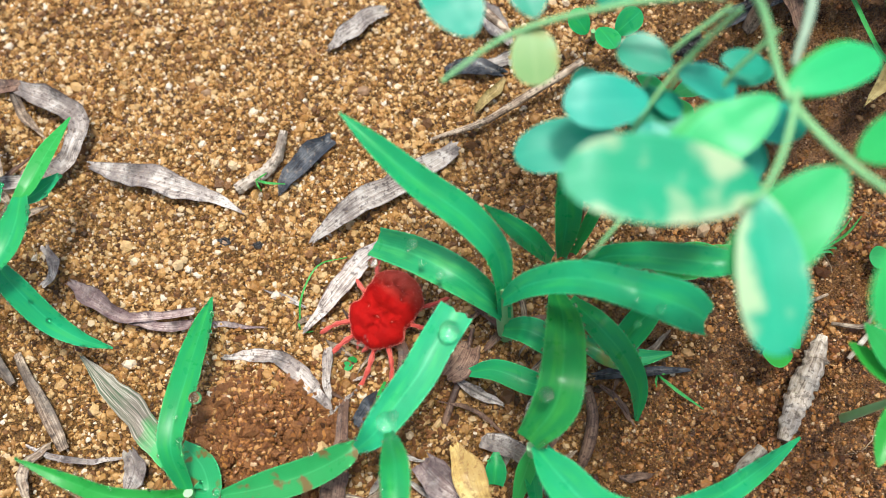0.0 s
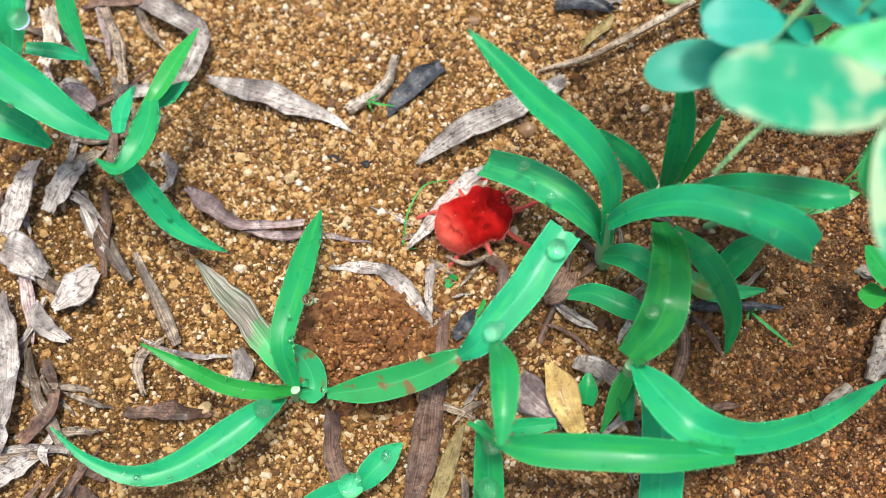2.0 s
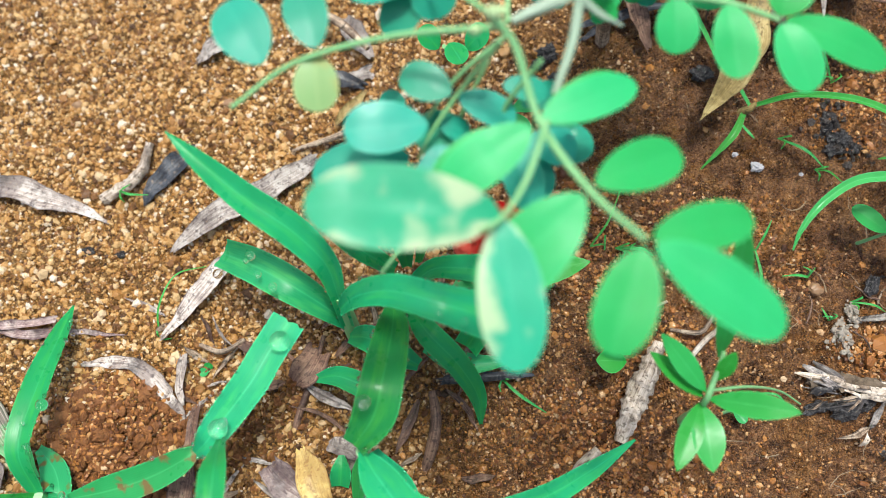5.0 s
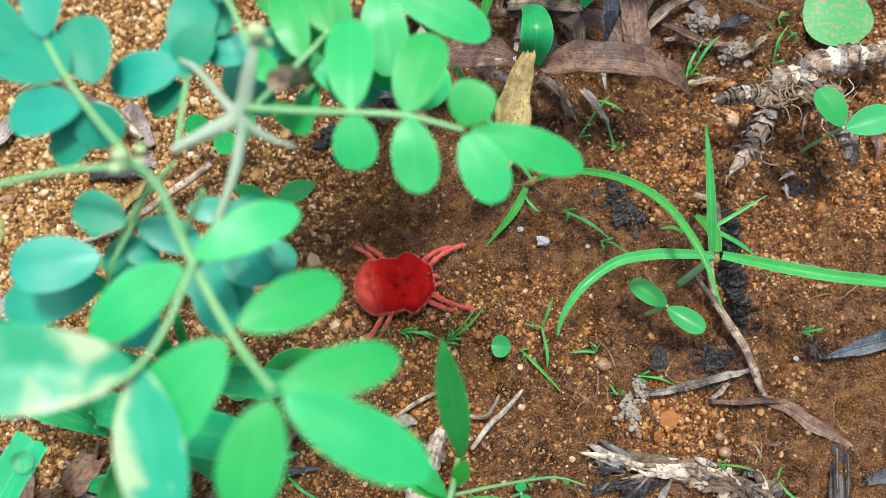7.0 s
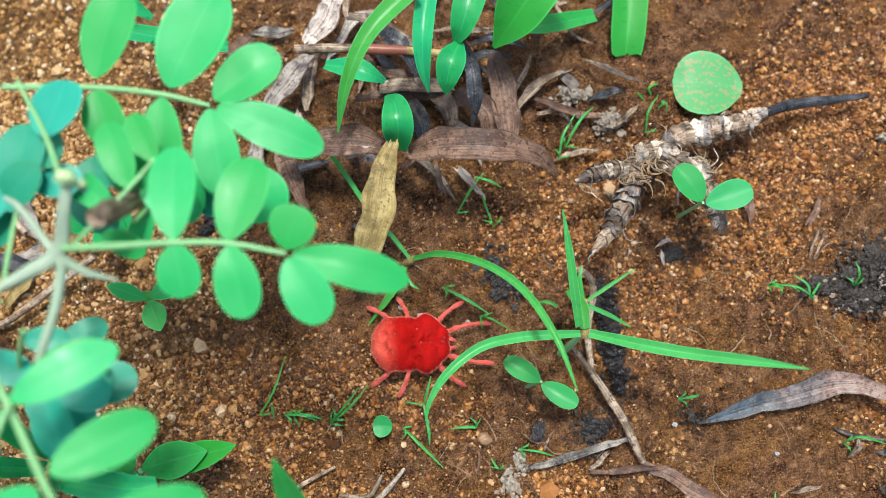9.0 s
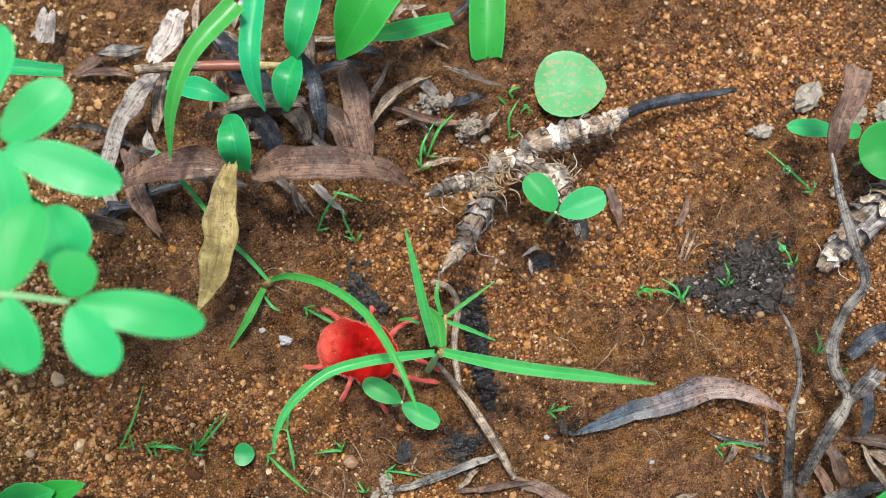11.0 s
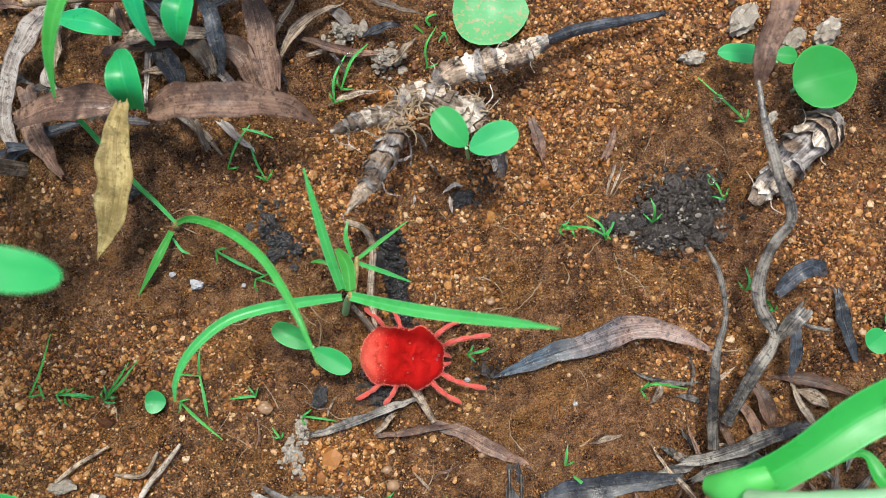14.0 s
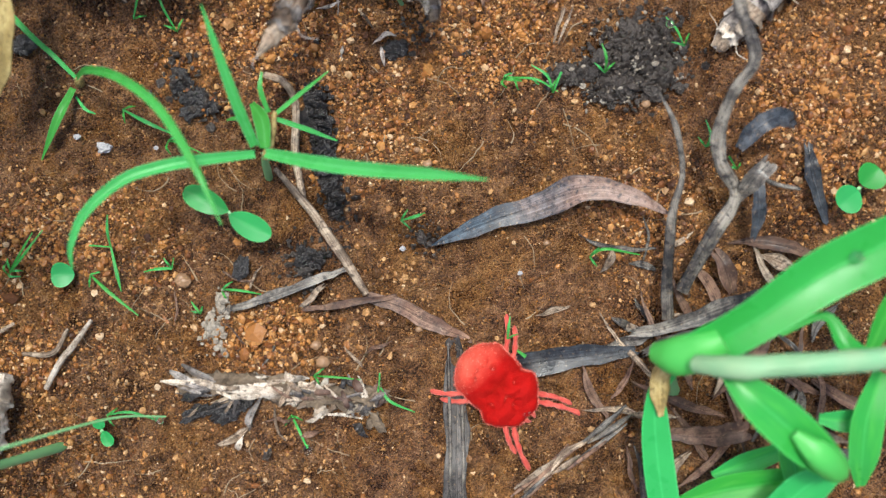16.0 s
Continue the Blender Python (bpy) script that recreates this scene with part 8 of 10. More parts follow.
tagged(lump("charred_lump", (36.4, 51.5, 0.2), (1.52, 1.22, 0.76), CHARCOAL, rough=0.6), "small black charred bit in the soil", "charcoal", "charred pieces")
tagged(lump("charred_lump", (56.5, 47.4, 0.2), (1.27, 1.02, 0.64), CHARCOAL, rough=0.6), "small black charred bit in the soil", "charcoal", "charred pieces")
tagged(lump("charred_lump", (74.3, 38.3, 0.2), (1.12, 0.90, 0.56), CHARCOAL, rough=0.6), "small black charred bit in the soil", "charcoal", "charred pieces")
tagged(lump("charred_lump", (73.1, 38.3, 0.2), (0.82, 0.66, 0.41), CHARCOAL, rough=0.6), "small black charred bit in the soil", "charcoal", "charred pieces")
tagged(lump("charred_lump", (35.2, 49.9, 0.2), (0.98, 0.79, 0.49), CHARCOAL, rough=0.6), "small black charred bit in the soil", "charcoal", "charred pieces")
tagged(lump("charred_lump", (37.4, 47.9, 0.2), (0.91, 0.72, 0.45), CHARCOAL, rough=0.6), "small black charred bit in the soil", "charcoal", "charred pieces")

# scaly rhizome pieces
rhizome = thing("rhizome", (93.5, 51.7, 0.0), "branched scaly grass rhizome lying half in the soil", "rhizome")
scaly("main_piece", [(90.6, 49.2, 9.5, 0.97), (93.6, 51.1, 9.5, 1.31), (96.7, 49.6, 8.3, 1.51), (99.7, 47.4, 6.7, 1.46), (101.6, 43.5, 5.6, 1.20), (101.9, 40.4, 5.4, 0.53)], RHIZOME, SCALE_SKIN, rhizome, seed=1, gap=1.0, flare=0.3)
scaly("side_piece", [(95.7, 51.9, 8.0, 0.99), (98.1, 53.1, 7.6, 1.46), (102.9, 53.9, 6.8, 1.61), (107.1, 54.6, 6.1, 1.35), (110.1, 55.6, 5.6, 0.82)], RHIZOME, SCALE_SKIN, rhizome, seed=2, gap=1.0, flare=0.26)
tube("dry_tip", [(109.6, 55.4, 5.7, 0.68), (115.1, 56.5, 4.9, 0.69), (122.3, 56.8, 3.7, 0.49), (125.0, 57.0, 3.3, 0.36)], DEAD_BLUE, rhizome, rough=0.35)
scaly("side_piece", [(91.8, 48.7, 9.5, 1.17), (88.1, 49.1, 10.3, 1.17), (85.4, 48.5, 10.9, 0.97), (83.4, 48.0, 11.3, 0.19)], RHIZOME, SCALE_SKIN, rhizome, seed=3, gap=0.8)
scaly("side_piece", [(91.4, 48.3, 9.5, 1.23), (89.6, 45.1, 10.6, 1.47), (87.5, 42.3, 11.6, 1.26), (85.4, 40.0, 12.3, 0.81), (84.0, 38.6, 12.8, 0.13)], RHIZOME, SCALE_GREY, rhizome, seed=4, gap=1.3, flare=0.26)
scaly("side_piece", [(98.6, 49.2, 7.0, 1.00), (100.3, 49.2, 7.0, 1.00), (100.5, 47.4, 7.0, 0.66)], RHIZOME, SCALE_SKIN, rhizome, seed=5, gap=1.1)
fibre_nest((92.7, 49.2, 10.0), 46, 2.3, ROOT_TAN, rhizome, 6)
fibre_nest((90.6, 47.5, 10.5), 26, 1.6, ROOT_TAN, rhizome, 7)
fibre_nest((100.4, 48.4, 7.0), 20, 1.5, ROOT_TAN, rhizome, 8)
rhizome = thing("rhizome", (138.4, 37.3, -0.0), "short pale scaly rhizome stub in the soil", "rhizome")
scaly("main_piece", [(142.6, 40.3, 2, 2.18), (139.9, 38.9, 3, 2.51), (136.7, 36.7, 3, 2.27), (133.8, 34.4, 2, 1.63), (131.5, 32.5, 1, 0.71)], SCALE_GREY, SCALE_SKIN, rhizome, seed=9, gap=1.3, flare=0.26)
crumb_heap((90.5, 58.2), 0.8, 0.7, 120, 0.28, LICHEN, "knotted pale plant crumbs on soil", 2.6)
crumb_heap((86.0, 62.5), 0.9, 0.6, 120, 0.28, LICHEN, "torn pale plant crumbs on soil", 2.4)
tagged(lump("crumb", (128.0, 51.5, 0.5), (1.48, 0.88, 0.78), LICHEN, rough=0.5, turn=0, freq=1.9, shade=True), "pale papery scrap of plant on soil", "debris", "crumbs")
tagged(lump("crumb", (140.6, 51.4, 0.5), (1.77, 1.06, 0.95), LICHEN, rough=0.5, turn=30, freq=1.9, shade=True), "pale papery scrap of plant on soil", "debris", "crumbs")
tagged(lump("crumb", (144.8, 51.6, 0.5), (2.05, 1.23, 1.08), LICHEN, rough=0.5, turn=40, freq=1.9, shade=True), "pale papery scrap of plant on soil", "debris", "crumbs")
tagged(lump("crumb", (135.0, 55.0, 0.5), (2.27, 1.36, 1.20), LICHEN, rough=0.5, turn=40, freq=1.9, shade=True), "pale papery scrap of plant on soil", "debris", "crumbs")
tagged(lump("crumb", (135.9, 42.3, 0.5), (0.99, 0.59, 0.52), LICHEN, rough=0.5, turn=40, freq=1.9, shade=True), "pale papery scrap of plant on soil", "debris", "crumbs")
tagged(lump("crumb", (141.9, 41.5, 0.5), (1.50, 0.90, 0.80), LICHEN, rough=0.5, turn=30, freq=1.9, shade=True), "pale papery scrap of plant on soil", "debris", "crumbs")

# dark crumbly clod
tagged(lump("soil_clod", (121.1, 34.9, 0.6), (0.91, 0.72, 0.45), DARK_CLOD, rough=0.45, turn=0, freq=1.6, shade=True), "dark crumbly clod of humus on the soil", "soil clod", "dark clods")
tagged(lump("soil_clod", (124.6, 34.9, 0.6), (0.98, 0.78, 0.49), DARK_CLOD, rough=0.45, turn=37, freq=1.6, shade=True), "dark crumbly clod of humus on the soil", "soil clod", "dark clods")
tagged(lump("soil_clod", (125.7, 31.6, 0.6), (0.91, 0.73, 0.46), DARK_CLOD, rough=0.45, turn=74, freq=1.6, shade=True), "dark crumbly clod of humus on the soil", "soil clod", "dark clods")
tagged(lump("soil_clod", (122.5, 31.2, 0.6), (1.04, 0.84, 0.52), DARK_CLOD, rough=0.45, turn=111, freq=1.6, shade=True), "dark crumbly clod of humus on the soil", "soil clod", "dark clods")
tagged(lump("soil_clod", (119.1, 30.1, 0.6), (0.90, 0.72, 0.45), DARK_CLOD, rough=0.45, turn=148, freq=1.6, shade=True), "dark crumbly clod of humus on the soil", "soil clod", "dark clods")
tagged(lump("soil_clod", (117.9, 32.7, 0.6), (0.90, 0.72, 0.45), DARK_CLOD, rough=0.45, turn=185, freq=1.6, shade=True), "dark crumbly clod of humus on the soil", "soil clod", "dark clods")
tagged(lump("soil_clod", (114.6, 33.4, 0.6), (1.03, 0.83, 0.52), DARK_CLOD, rough=0.45, turn=222, freq=1.6, shade=True), "dark crumbly clod of humus on the soil", "soil clod", "dark clods")
tagged(lump("soil_clod", (115.8, 32.6, 0.6), (0.90, 0.72, 0.45), DARK_CLOD, rough=0.45, turn=259, freq=1.6, shade=True), "dark crumbly clod of humus on the soil", "soil clod", "dark clods")
tagged(lump("soil_clod", (124.2, 29.4, 0.6), (1.19, 0.95, 0.59), DARK_CLOD, rough=0.45, turn=296, freq=1.6, shade=True), "dark crumbly clod of humus on the soil", "soil clod", "dark clods")
tagged(lump("soil_clod", (122.9, 36.7, 0.6), (1.05, 0.84, 0.53), DARK_CLOD, rough=0.45, turn=333, freq=1.6, shade=True), "dark crumbly clod of humus on the soil", "soil clod", "dark clods")
tagged(lump("soil_clod", (119.3, 34.2, 0.6), (1.04, 0.84, 0.52), DARK_CLOD, rough=0.45, turn=370, freq=1.6, shade=True), "dark crumbly clod of humus on the soil", "soil clod", "dark clods")
tagged(lump("soil_clod", (123.6, 33.4, 0.6), (1.33, 1.06, 0.67), DARK_CLOD, rough=0.45, turn=407, freq=1.6, shade=True), "dark crumbly clod of humus on the soil", "soil clod", "dark clods")
tagged(lump("soil_clod", (-18.8, 1.5, 4.0), (2.81, 2.25, 1.41), CRUMB, rough=0.6, turn=0, lie=False, freq=1.8, shade=True), "crumbly red-brown soil clod by the grass", "soil clod", "soil clods")
tagged(lump("soil_clod", (-15.2, -0.4, 4.0), (2.44, 1.96, 1.22), CRUMB, rough=0.6, turn=41, lie=False, freq=1.8, shade=True), "crumbly red-brown soil clod by the grass", "soil clod", "soil clods")
tagged(lump("soil_clod", (-21.4, -1.4, 4.0), (2.11, 1.69, 1.05), CRUMB, rough=0.6, turn=82, lie=False, freq=1.8, shade=True), "crumbly red-brown soil clod by the grass", "soil clod", "soil clods")
tagged(lump("soil_clod", (-18.3, 5.0, 4.0), (2.11, 1.69, 1.05), CRUMB, rough=0.6, turn=123, lie=False, freq=1.8, shade=True), "crumbly red-brown soil clod by the grass", "soil clod", "soil clods")
tagged(lump("soil_clod", (-23.0, 2.0, 4.0), (1.76, 1.41, 0.88), CRUMB, rough=0.6, turn=164, lie=False, freq=1.8, shade=True), "crumbly red-brown soil clod by the grass", "soil clod", "soil clods")
tagged(lump("soil_clod", (-13.2, 2.5, 4.0), (1.60, 1.28, 0.80), CRUMB, rough=0.6, turn=205, lie=False, freq=1.8, shade=True), "crumbly red-brown soil clod by the grass", "soil clod", "soil clods")
tagged(lump("soil_clod", (-18.4, -4.7, 4.0), (2.10, 1.68, 1.05), CRUMB, rough=0.6, turn=246, lie=False, freq=1.8, shade=True), "crumbly red-brown soil clod by the grass", "soil clod", "soil clods")
tagged(lump("soil_clod", (-24.6, 4.8, 4.0), (1.56, 1.25, 0.78), CRUMB, rough=0.6, turn=287, lie=False, freq=1.8, shade=True), "crumbly red-brown soil clod by the grass", "soil clod", "soil clods")
for _x, _y, _r in ((122.6, 34.2, 2.3), (125.0, 31.6, 2.0), (121.6, 31.2, 1.8), (124.6, 35.0, 1.6), (119.6, 31.0, 1.2), (115.6, 33.0, 1.3), (117.6, 32.4, 0.8)):
    tagged(lump("soil_clod", (_x, _y, 0.3), (_r, _r * 0.85, _r * 0.75), DARK_CLOD, rough=0.45, turn=_x * 40, freq=3.0, shade=True), "dark crumbly clod of humus on the soil", "soil clod", "dark clods")
crumb_heap((123.3, 33.2), 2.5, 2.1, 1500, 0.24, DARK_CLOD, "dark humus crumbs heaped on the soil", 3.0)
crumb_heap((119.7, 30.7), 1.6, 1.0, 120, 0.3, DARK_CLOD, "dark humus crumbs heaped on the soil")
crumb_heap((115.3, 33.0), 1.6, 0.8, 80, 0.3, DARK_CLOD, "dark humus crumbs heaped on the soil")
crumb_heap((87.0, 30.0), 0.8, 4.0, 420, 0.26, CHARCOAL, "black crumbs of a charred stalk", 1.9)
crumb_heap((82.4, 17.9), 1.8, 1.8, 80, 0.22, DARK_CLOD, "dark humus crumbs heaped on the soil")
crumb_heap((72.7, 40.7), 1.4, 1.6, 70, 0.22, DARK_CLOD, "dark humus crumbs heaped on the soil")
crumb_heap((75.6, 36.8), 1.6, 1.0, 55, 0.22, DARK_CLOD, "dark humus crumbs heaped on the soil")
crumb_heap((99.3, 41.3), 1.5, 1.6, 60, 0.2, DARK_CLOD, "dark humus crumbs heaped on the soil")
crumb_heap((96.4, 18.1), 1.2, 1.2, 40, 0.25, DARK_CLOD, "dark humus crumbs heaped on the soil")
crumb_heap((-18.2, 0.8), 5.2, 4.0, 1500, 0.34, CRUMB, "red-brown soil crumbs heaped by the grass")
crumb_heap((-18.2, 0.8), 5.6, 4.4, 1500, 0.24, AMBER, "amber grit strewn over the soil mound", 1.6)
crumb_heap((-5.0, 3.0), 5.5, 4.5, 500, 0.28, CRUMB, "red-brown soil crumbs under the grass")
crumb_heap((123.3, 32.9), 2.5, 2.1, 170, 0.15, LICHEN, "pale grit strewn among dark humus", 3.1)
crumb_heap((120.0, 30.7), 1.8, 1.0, 40, 0.24, LICHEN, "pale grit strewn among dark humus")
crumb_heap((115.6, 33.0), 1.6, 0.8, 24, 0.22, LICHEN, "pale grit strewn among dark humus")
crumb_heap((87.0, 30.0), 0.9, 4.0, 60, 0.15, AMBER, "pale grit strewn among dark humus")
crumb_heap((76.8, 10.2), 2.6, 1.5, 160, 0.24, AMBER, "amber grit heaped beside pale rotten bark", 0.9)
crumb_heap((73.2, 40.7), 1.2, 1.4, 30, 0.2, AMBER, "pale grit strewn among dark humus")
crumb_heap((76.0, 36.8), 1.4, 1.0, 26, 0.2, AMBER, "pale grit strewn among dark humus")

# dead stalk with withered leaves
dead_stalk = thing("dead_stalk", (121.9, 4.4, 0.0), "withered grey grass stalk with bent black leaves", "dead stalk")
tube("stalk", [(131, 45, 13, 0.23), (130.8, 39.5, 13, 0.51), (131.5, 33.9, 12, 0.63), (132.2, 29.4, 11, 0.59), (130.2, 26.8, 9, 0.64), (128.7, 23.4, 7, 0.77), (128.4, 20.2, 6, 0.77), (129.6, 16.4, 5, 0.75), (126.7, 12.6, 4, 0.83), (122.8, 7.2, 2, 0.72)], STALK_GREY, dead_stalk, flat=0.6, rough=0.4)
tube("stalk", [(123.5, 28.3, 6, 0.12), (124.7, 24.6, 5.5, 0.33), (124.6, 19.6, 4.5, 0.33), (123.1, 15.9, 4, 0.49), (121.5, 9.5, 3, 0.67), (120.9, 4.5, 1.5, 0.72)], STALK_GREY, dead_stalk, flat=0.6, rough=0.4)
strip("dead_leaf", [(131.1, 44.6, 13, 1.21), (131.6, 47, 15, 2.4), (133.2, 50.1, 16, 2.81), (135.1, 53.4, 16, 3.26)], DEAD_BROWN, dead_stalk, crumple=0.4)
strip("dead_leaf", [(130.5, 21.1, 6, 0.95), (132.2, 22.7, 7, 1.99), (134.7, 23.6, 7, 2.11), (136.9, 22.5, 5, 0.87)], DEAD_BLUE, dead_stalk, crumple=0.4)
strip("dead_leaf", [(129.8, 16, 5, 0.85), (131.2, 18, 7, 1.99), (133.1, 19.3, 7, 1.58)], STALK_GREY, dead_stalk, crumple=0.4)
strip("dead_leaf", [(132.5, 18.2, 4, 1.4), (132, 14.3, 4, 1.62), (131.4, 11.6, 2, 0.55)], DEAD_BLUE, dead_stalk, crumple=0.4)
strip("dead_leaf", [(116.6, 3.7, 2, 0.75), (120.5, 3.7, 2.5, 1.41), (125.4, 4.5, 2.5, 1.96), (130.5, 5.1, 1.5, 1.44), (135.4, 5.1, 1, 0.56)], STALK_GREY, dead_stalk, crumple=0.4)
strip("dead_leaf", [(117.5, 1.2, 2, 0.87), (120.9, 2.2, 2.5, 1.3), (126.4, 2.2, 2, 0.99)], STALK_GREY, dead_stalk, crumple=0.4)
tube("rootlet", [(133.1, 17.7, 4, 0.27), (134.5, 16.8, 3, 0.27), (137.3, 15.8, 2, 0.22)], STALK_GREY, dead_stalk)
tagged(strip("dead_leaf", [(139.5, 20.4, 1, 0.93), (139.3, 17, 1.5, 1.72), (140.1, 11.5, 0.8, 0.67)], DEAD_BLUE, lie=True, crumple=0.5, rib=0.05), "dark dead leaf scrap on soil", "dead leaf", "dead leaves")
tagged(strip("dead_leaf", [(118.4, -7.9, 2, 1.29), (123.1, -9, 2.5, 2.21), (127.5, -9, 2, 1.97)], DEAD_BROWN, lie=True, crumple=0.5, rib=0.05), "brown dead leaf under the grass clump", "dead leaf", "dead leaves")
straw_bundle = thing("straw_bundle", (108, -8.4, 0.0), "bundle of split brown straw fibres on the soil", "straw", "straws")
_rnd = random.Random(83)
for _k in range(15):
    _s, _o, _n, _z = _rnd.uniform(0.1, 0.8), _rnd.gauss(0, 0.8), _rnd.uniform(3.5, 8.0), _rnd.uniform(0.5, 1.9)
    _x, _y, _a = 100.1 + 16 * _s - 0.45 * _o, -12.3 + 7.8 * _s + 0.9 * _o, 0.45 + _rnd.gauss(0, 0.1)
    tube("fibre", [(_x - math.cos(_a) * _n / 2, _y - math.sin(_a) * _n / 2, _z - 0.2, 0.1), (_x, _y, _z, _rnd.uniform(0.2, 0.42)), (_x + math.cos(_a) * _n / 2, _y + math.sin(_a) * _n / 2, _z - 0.3, 0.1)], (STRAW, DEAD_BROWN, STALK_GREY, DEAD_BROWN)[_k % 4], straw_bundle, sides=6, per=5, rough=0.5, lie=True, flat=0.6)
tagged(strip("dead_leaf", [(102, -12.2, 1, 0.52), (107.8, -8, 1.5, 0.64), (110.5, -7.3, 1, 0.39)], STRAW, lie=True, crumple=0.5, rib=0.05), "thin straw by the grass clump", "dead leaf", "straws")
tagged(strip("dead_leaf", [(127.6, 11, 1.5, 1.29), (128.3, 8.4, 2, 1.93), (128.7, 5.8, 1, 1.17)], DEAD_BROWN, lie=True, crumple=0.5, rib=0.05), "red-brown dead leaf under the stalk", "dead leaf", "dead leaves")

# brown dead leaves below the tuft
tagged(strip("dead_leaf", [(82.0, 49.9, 8.2, 0.19), (78.5, 51.8, 12.5, 2.8), (72.9, 52.8, 15, 3.99), (67.7, 53.6, 14, 3.82), (63.4, 53.8, 12, 1.76)], DEAD_BROWN, lie=False, crumple=0.3, rib=0.05), "brown pointed dead leaf over the soil", "dead leaf", "dead leaves")
tagged(strip("dead_leaf", [(47.4, 56.2, 9, 1.75), (52.4, 56.6, 11, 3.27), (57.4, 56.1, 12, 3.64), (60.7, 55.3, 11, 2.11)], DEAD_BROWN, lie=False, crumple=0.4, rib=0.05), "grey-brown dead leaf over the soil", "dead leaf", "dead leaves")
tagged(strip("dead_leaf", [(62.1, 54.6, 15, 1.46), (60.5, 51.3, 14, 2.94), (59.3, 47, 13, 4.29), (57.4, 43.1, 11, 3.41), (54.2, 39.1, 8, 0.21)], DEAD_TAN, lie=False, crumple=0.25, rib=0.05), "yellow-tan hanging dead leaf with a green base", "dead leaf", "dead leaves")
tagged(strip("dead_leaf", [(76.2, 67.7, 6, 1.66), (76.7, 63.4, 6, 3.42), (76.8, 58.7, 6, 3.38), (76.8, 55.6, 5, 2.64)], DEAD_BROWN, lie=False, crumple=0.3, rib=0.05), "speckled brown dead leaf", "dead leaf", "dead leaves")
tagged(strip("dead_leaf", [(70.3, 63, 5, 2.24), (74.1, 60.2, 6, 2.95), (74.7, 56.6, 4, 1.33)], DEAD_BROWN, lie=False, crumple=0.5, rib=0.05), "dark brown dead leaf in the litter", "dead leaf", "dead leaves")
tagged(strip("dead_leaf", [(60.7, 73.3, 8, 1.67), (64, 69.8, 8, 2.24), (66.9, 64.7, 6, 1.49)], DEAD_BLUE, lie=False, crumple=0.5, rib=0.05), "grey dead leaf in the tuft", "dead leaf", "dead leaves")
tagged(strip("dead_leaf", [(52, 70.6, 6, 1.54), (49.3, 67.1, 7, 3.03), (46, 64.4, 5, 2.3), (43.5, 58.7, 3, 2), (43.6, 54.4, 2, 1.23)], DEAD_GREY, lie=False, crumple=0.5, rib=0.05), "pale tan dead sheath in the tuft", "dead leaf", "dead leaves")
tagged(strip("dead_leaf", [(47, 61.9, 4, 1.99), (47.8, 55.3, 5, 2.69), (49.4, 50.3, 3, 0.75)], DEAD_BROWN, lie=False, crumple=0.5, rib=0.05), "brown dead leaf beside the legume", "dead leaf", "dead leaves")
tagged(strip("dead_leaf", [(64.1, 63, 3, 2.28), (65.3, 60.1, 3, 2.57), (65.7, 57.6, 2, 1.21)], DEAD_BLUE, seed=0, lie=True, crumple=0.5, rib=0.05), "small grey-brown scrap of grass litter", "dead leaf", "litter scraps")
tagged(strip("dead_leaf", [(67.3, 64.2, 3, 1.52), (69.3, 61.6, 4, 2.55), (69.7, 59.4, 2, 1.06)], STRAW, seed=1, lie=True, crumple=0.5, rib=0.05), "small grey-brown scrap of grass litter", "dead leaf", "litter scraps")
tagged(strip("dead_leaf", [(60.7, 64.7, 4, 1.52), (65.3, 64.5, 5, 1.96), (70.3, 63.8, 4, 1.36)], STRAW, seed=2, lie=True, crumple=0.5, rib=0.05), "small grey-brown scrap of grass litter", "dead leaf", "litter scraps")
tagged(strip("dead_leaf", [(57.5, 63.9, 3, 1.07), (63.5, 63.9, 3, 1.53), (69.4, 63.1, 3, 1.06)], DEAD_BROWN, seed=3, lie=True, crumple=0.5, rib=0.05), "small grey-brown scrap of grass litter", "dead leaf", "litter scraps")
tagged(strip("dead_leaf", [(66.8, 54.3, 2, 0.6), (67.4, 50.5, 1.5, 0.9)], STRAW, seed=4, lie=True, crumple=0.5, rib=0.05), "small grey-brown scrap of grass litter", "dead leaf", "litter scraps")
tagged(strip("dead_leaf", [(69.7, 53.5, 2, 0.75), (71.3, 51.4, 2, 1.04), (72.9, 49.3, 1, 0.3)], DEAD_GREY, seed=5, lie=True, crumple=0.5, rib=0.05), "small grey-brown scrap of grass litter", "dead leaf", "litter scraps")
tagged(strip("dead_leaf", [(62.4, 53.9, 3, 0.89), (64.5, 54.6, 5, 1.17)], DEAD_BROWN, seed=6, lie=True, crumple=0.5, rib=0.05), "small grey-brown scrap of grass litter", "dead leaf", "litter scraps")
tagged(strip("dead_leaf", [(57.6, 74.6, 6, 1.08), (61.9, 73.2, 6, 1.54), (65.9, 69.9, 5, 1.07)], STRAW, seed=7, lie=True, crumple=0.5, rib=0.05), "small grey-brown scrap of grass litter", "dead leaf", "litter scraps")
tagged(strip("dead_leaf", [(56.4, 78, 6, 2.35), (54.5, 74.2, 6, 3.1), (51.9, 71.8, 5, 1.55)], DEAD_GREY, seed=8, lie=True, crumple=0.5, rib=0.05), "small grey-brown scrap of grass litter", "dead leaf", "litter scraps")
tagged(strip("dead_leaf", [(83.5, 60.3, 1, 0.61), (81.2, 60, 1.5, 0.46)], STRAW, seed=9, lie=True, crumple=0.5, rib=0.05), "small grey-brown scrap of grass litter", "dead leaf", "litter scraps")
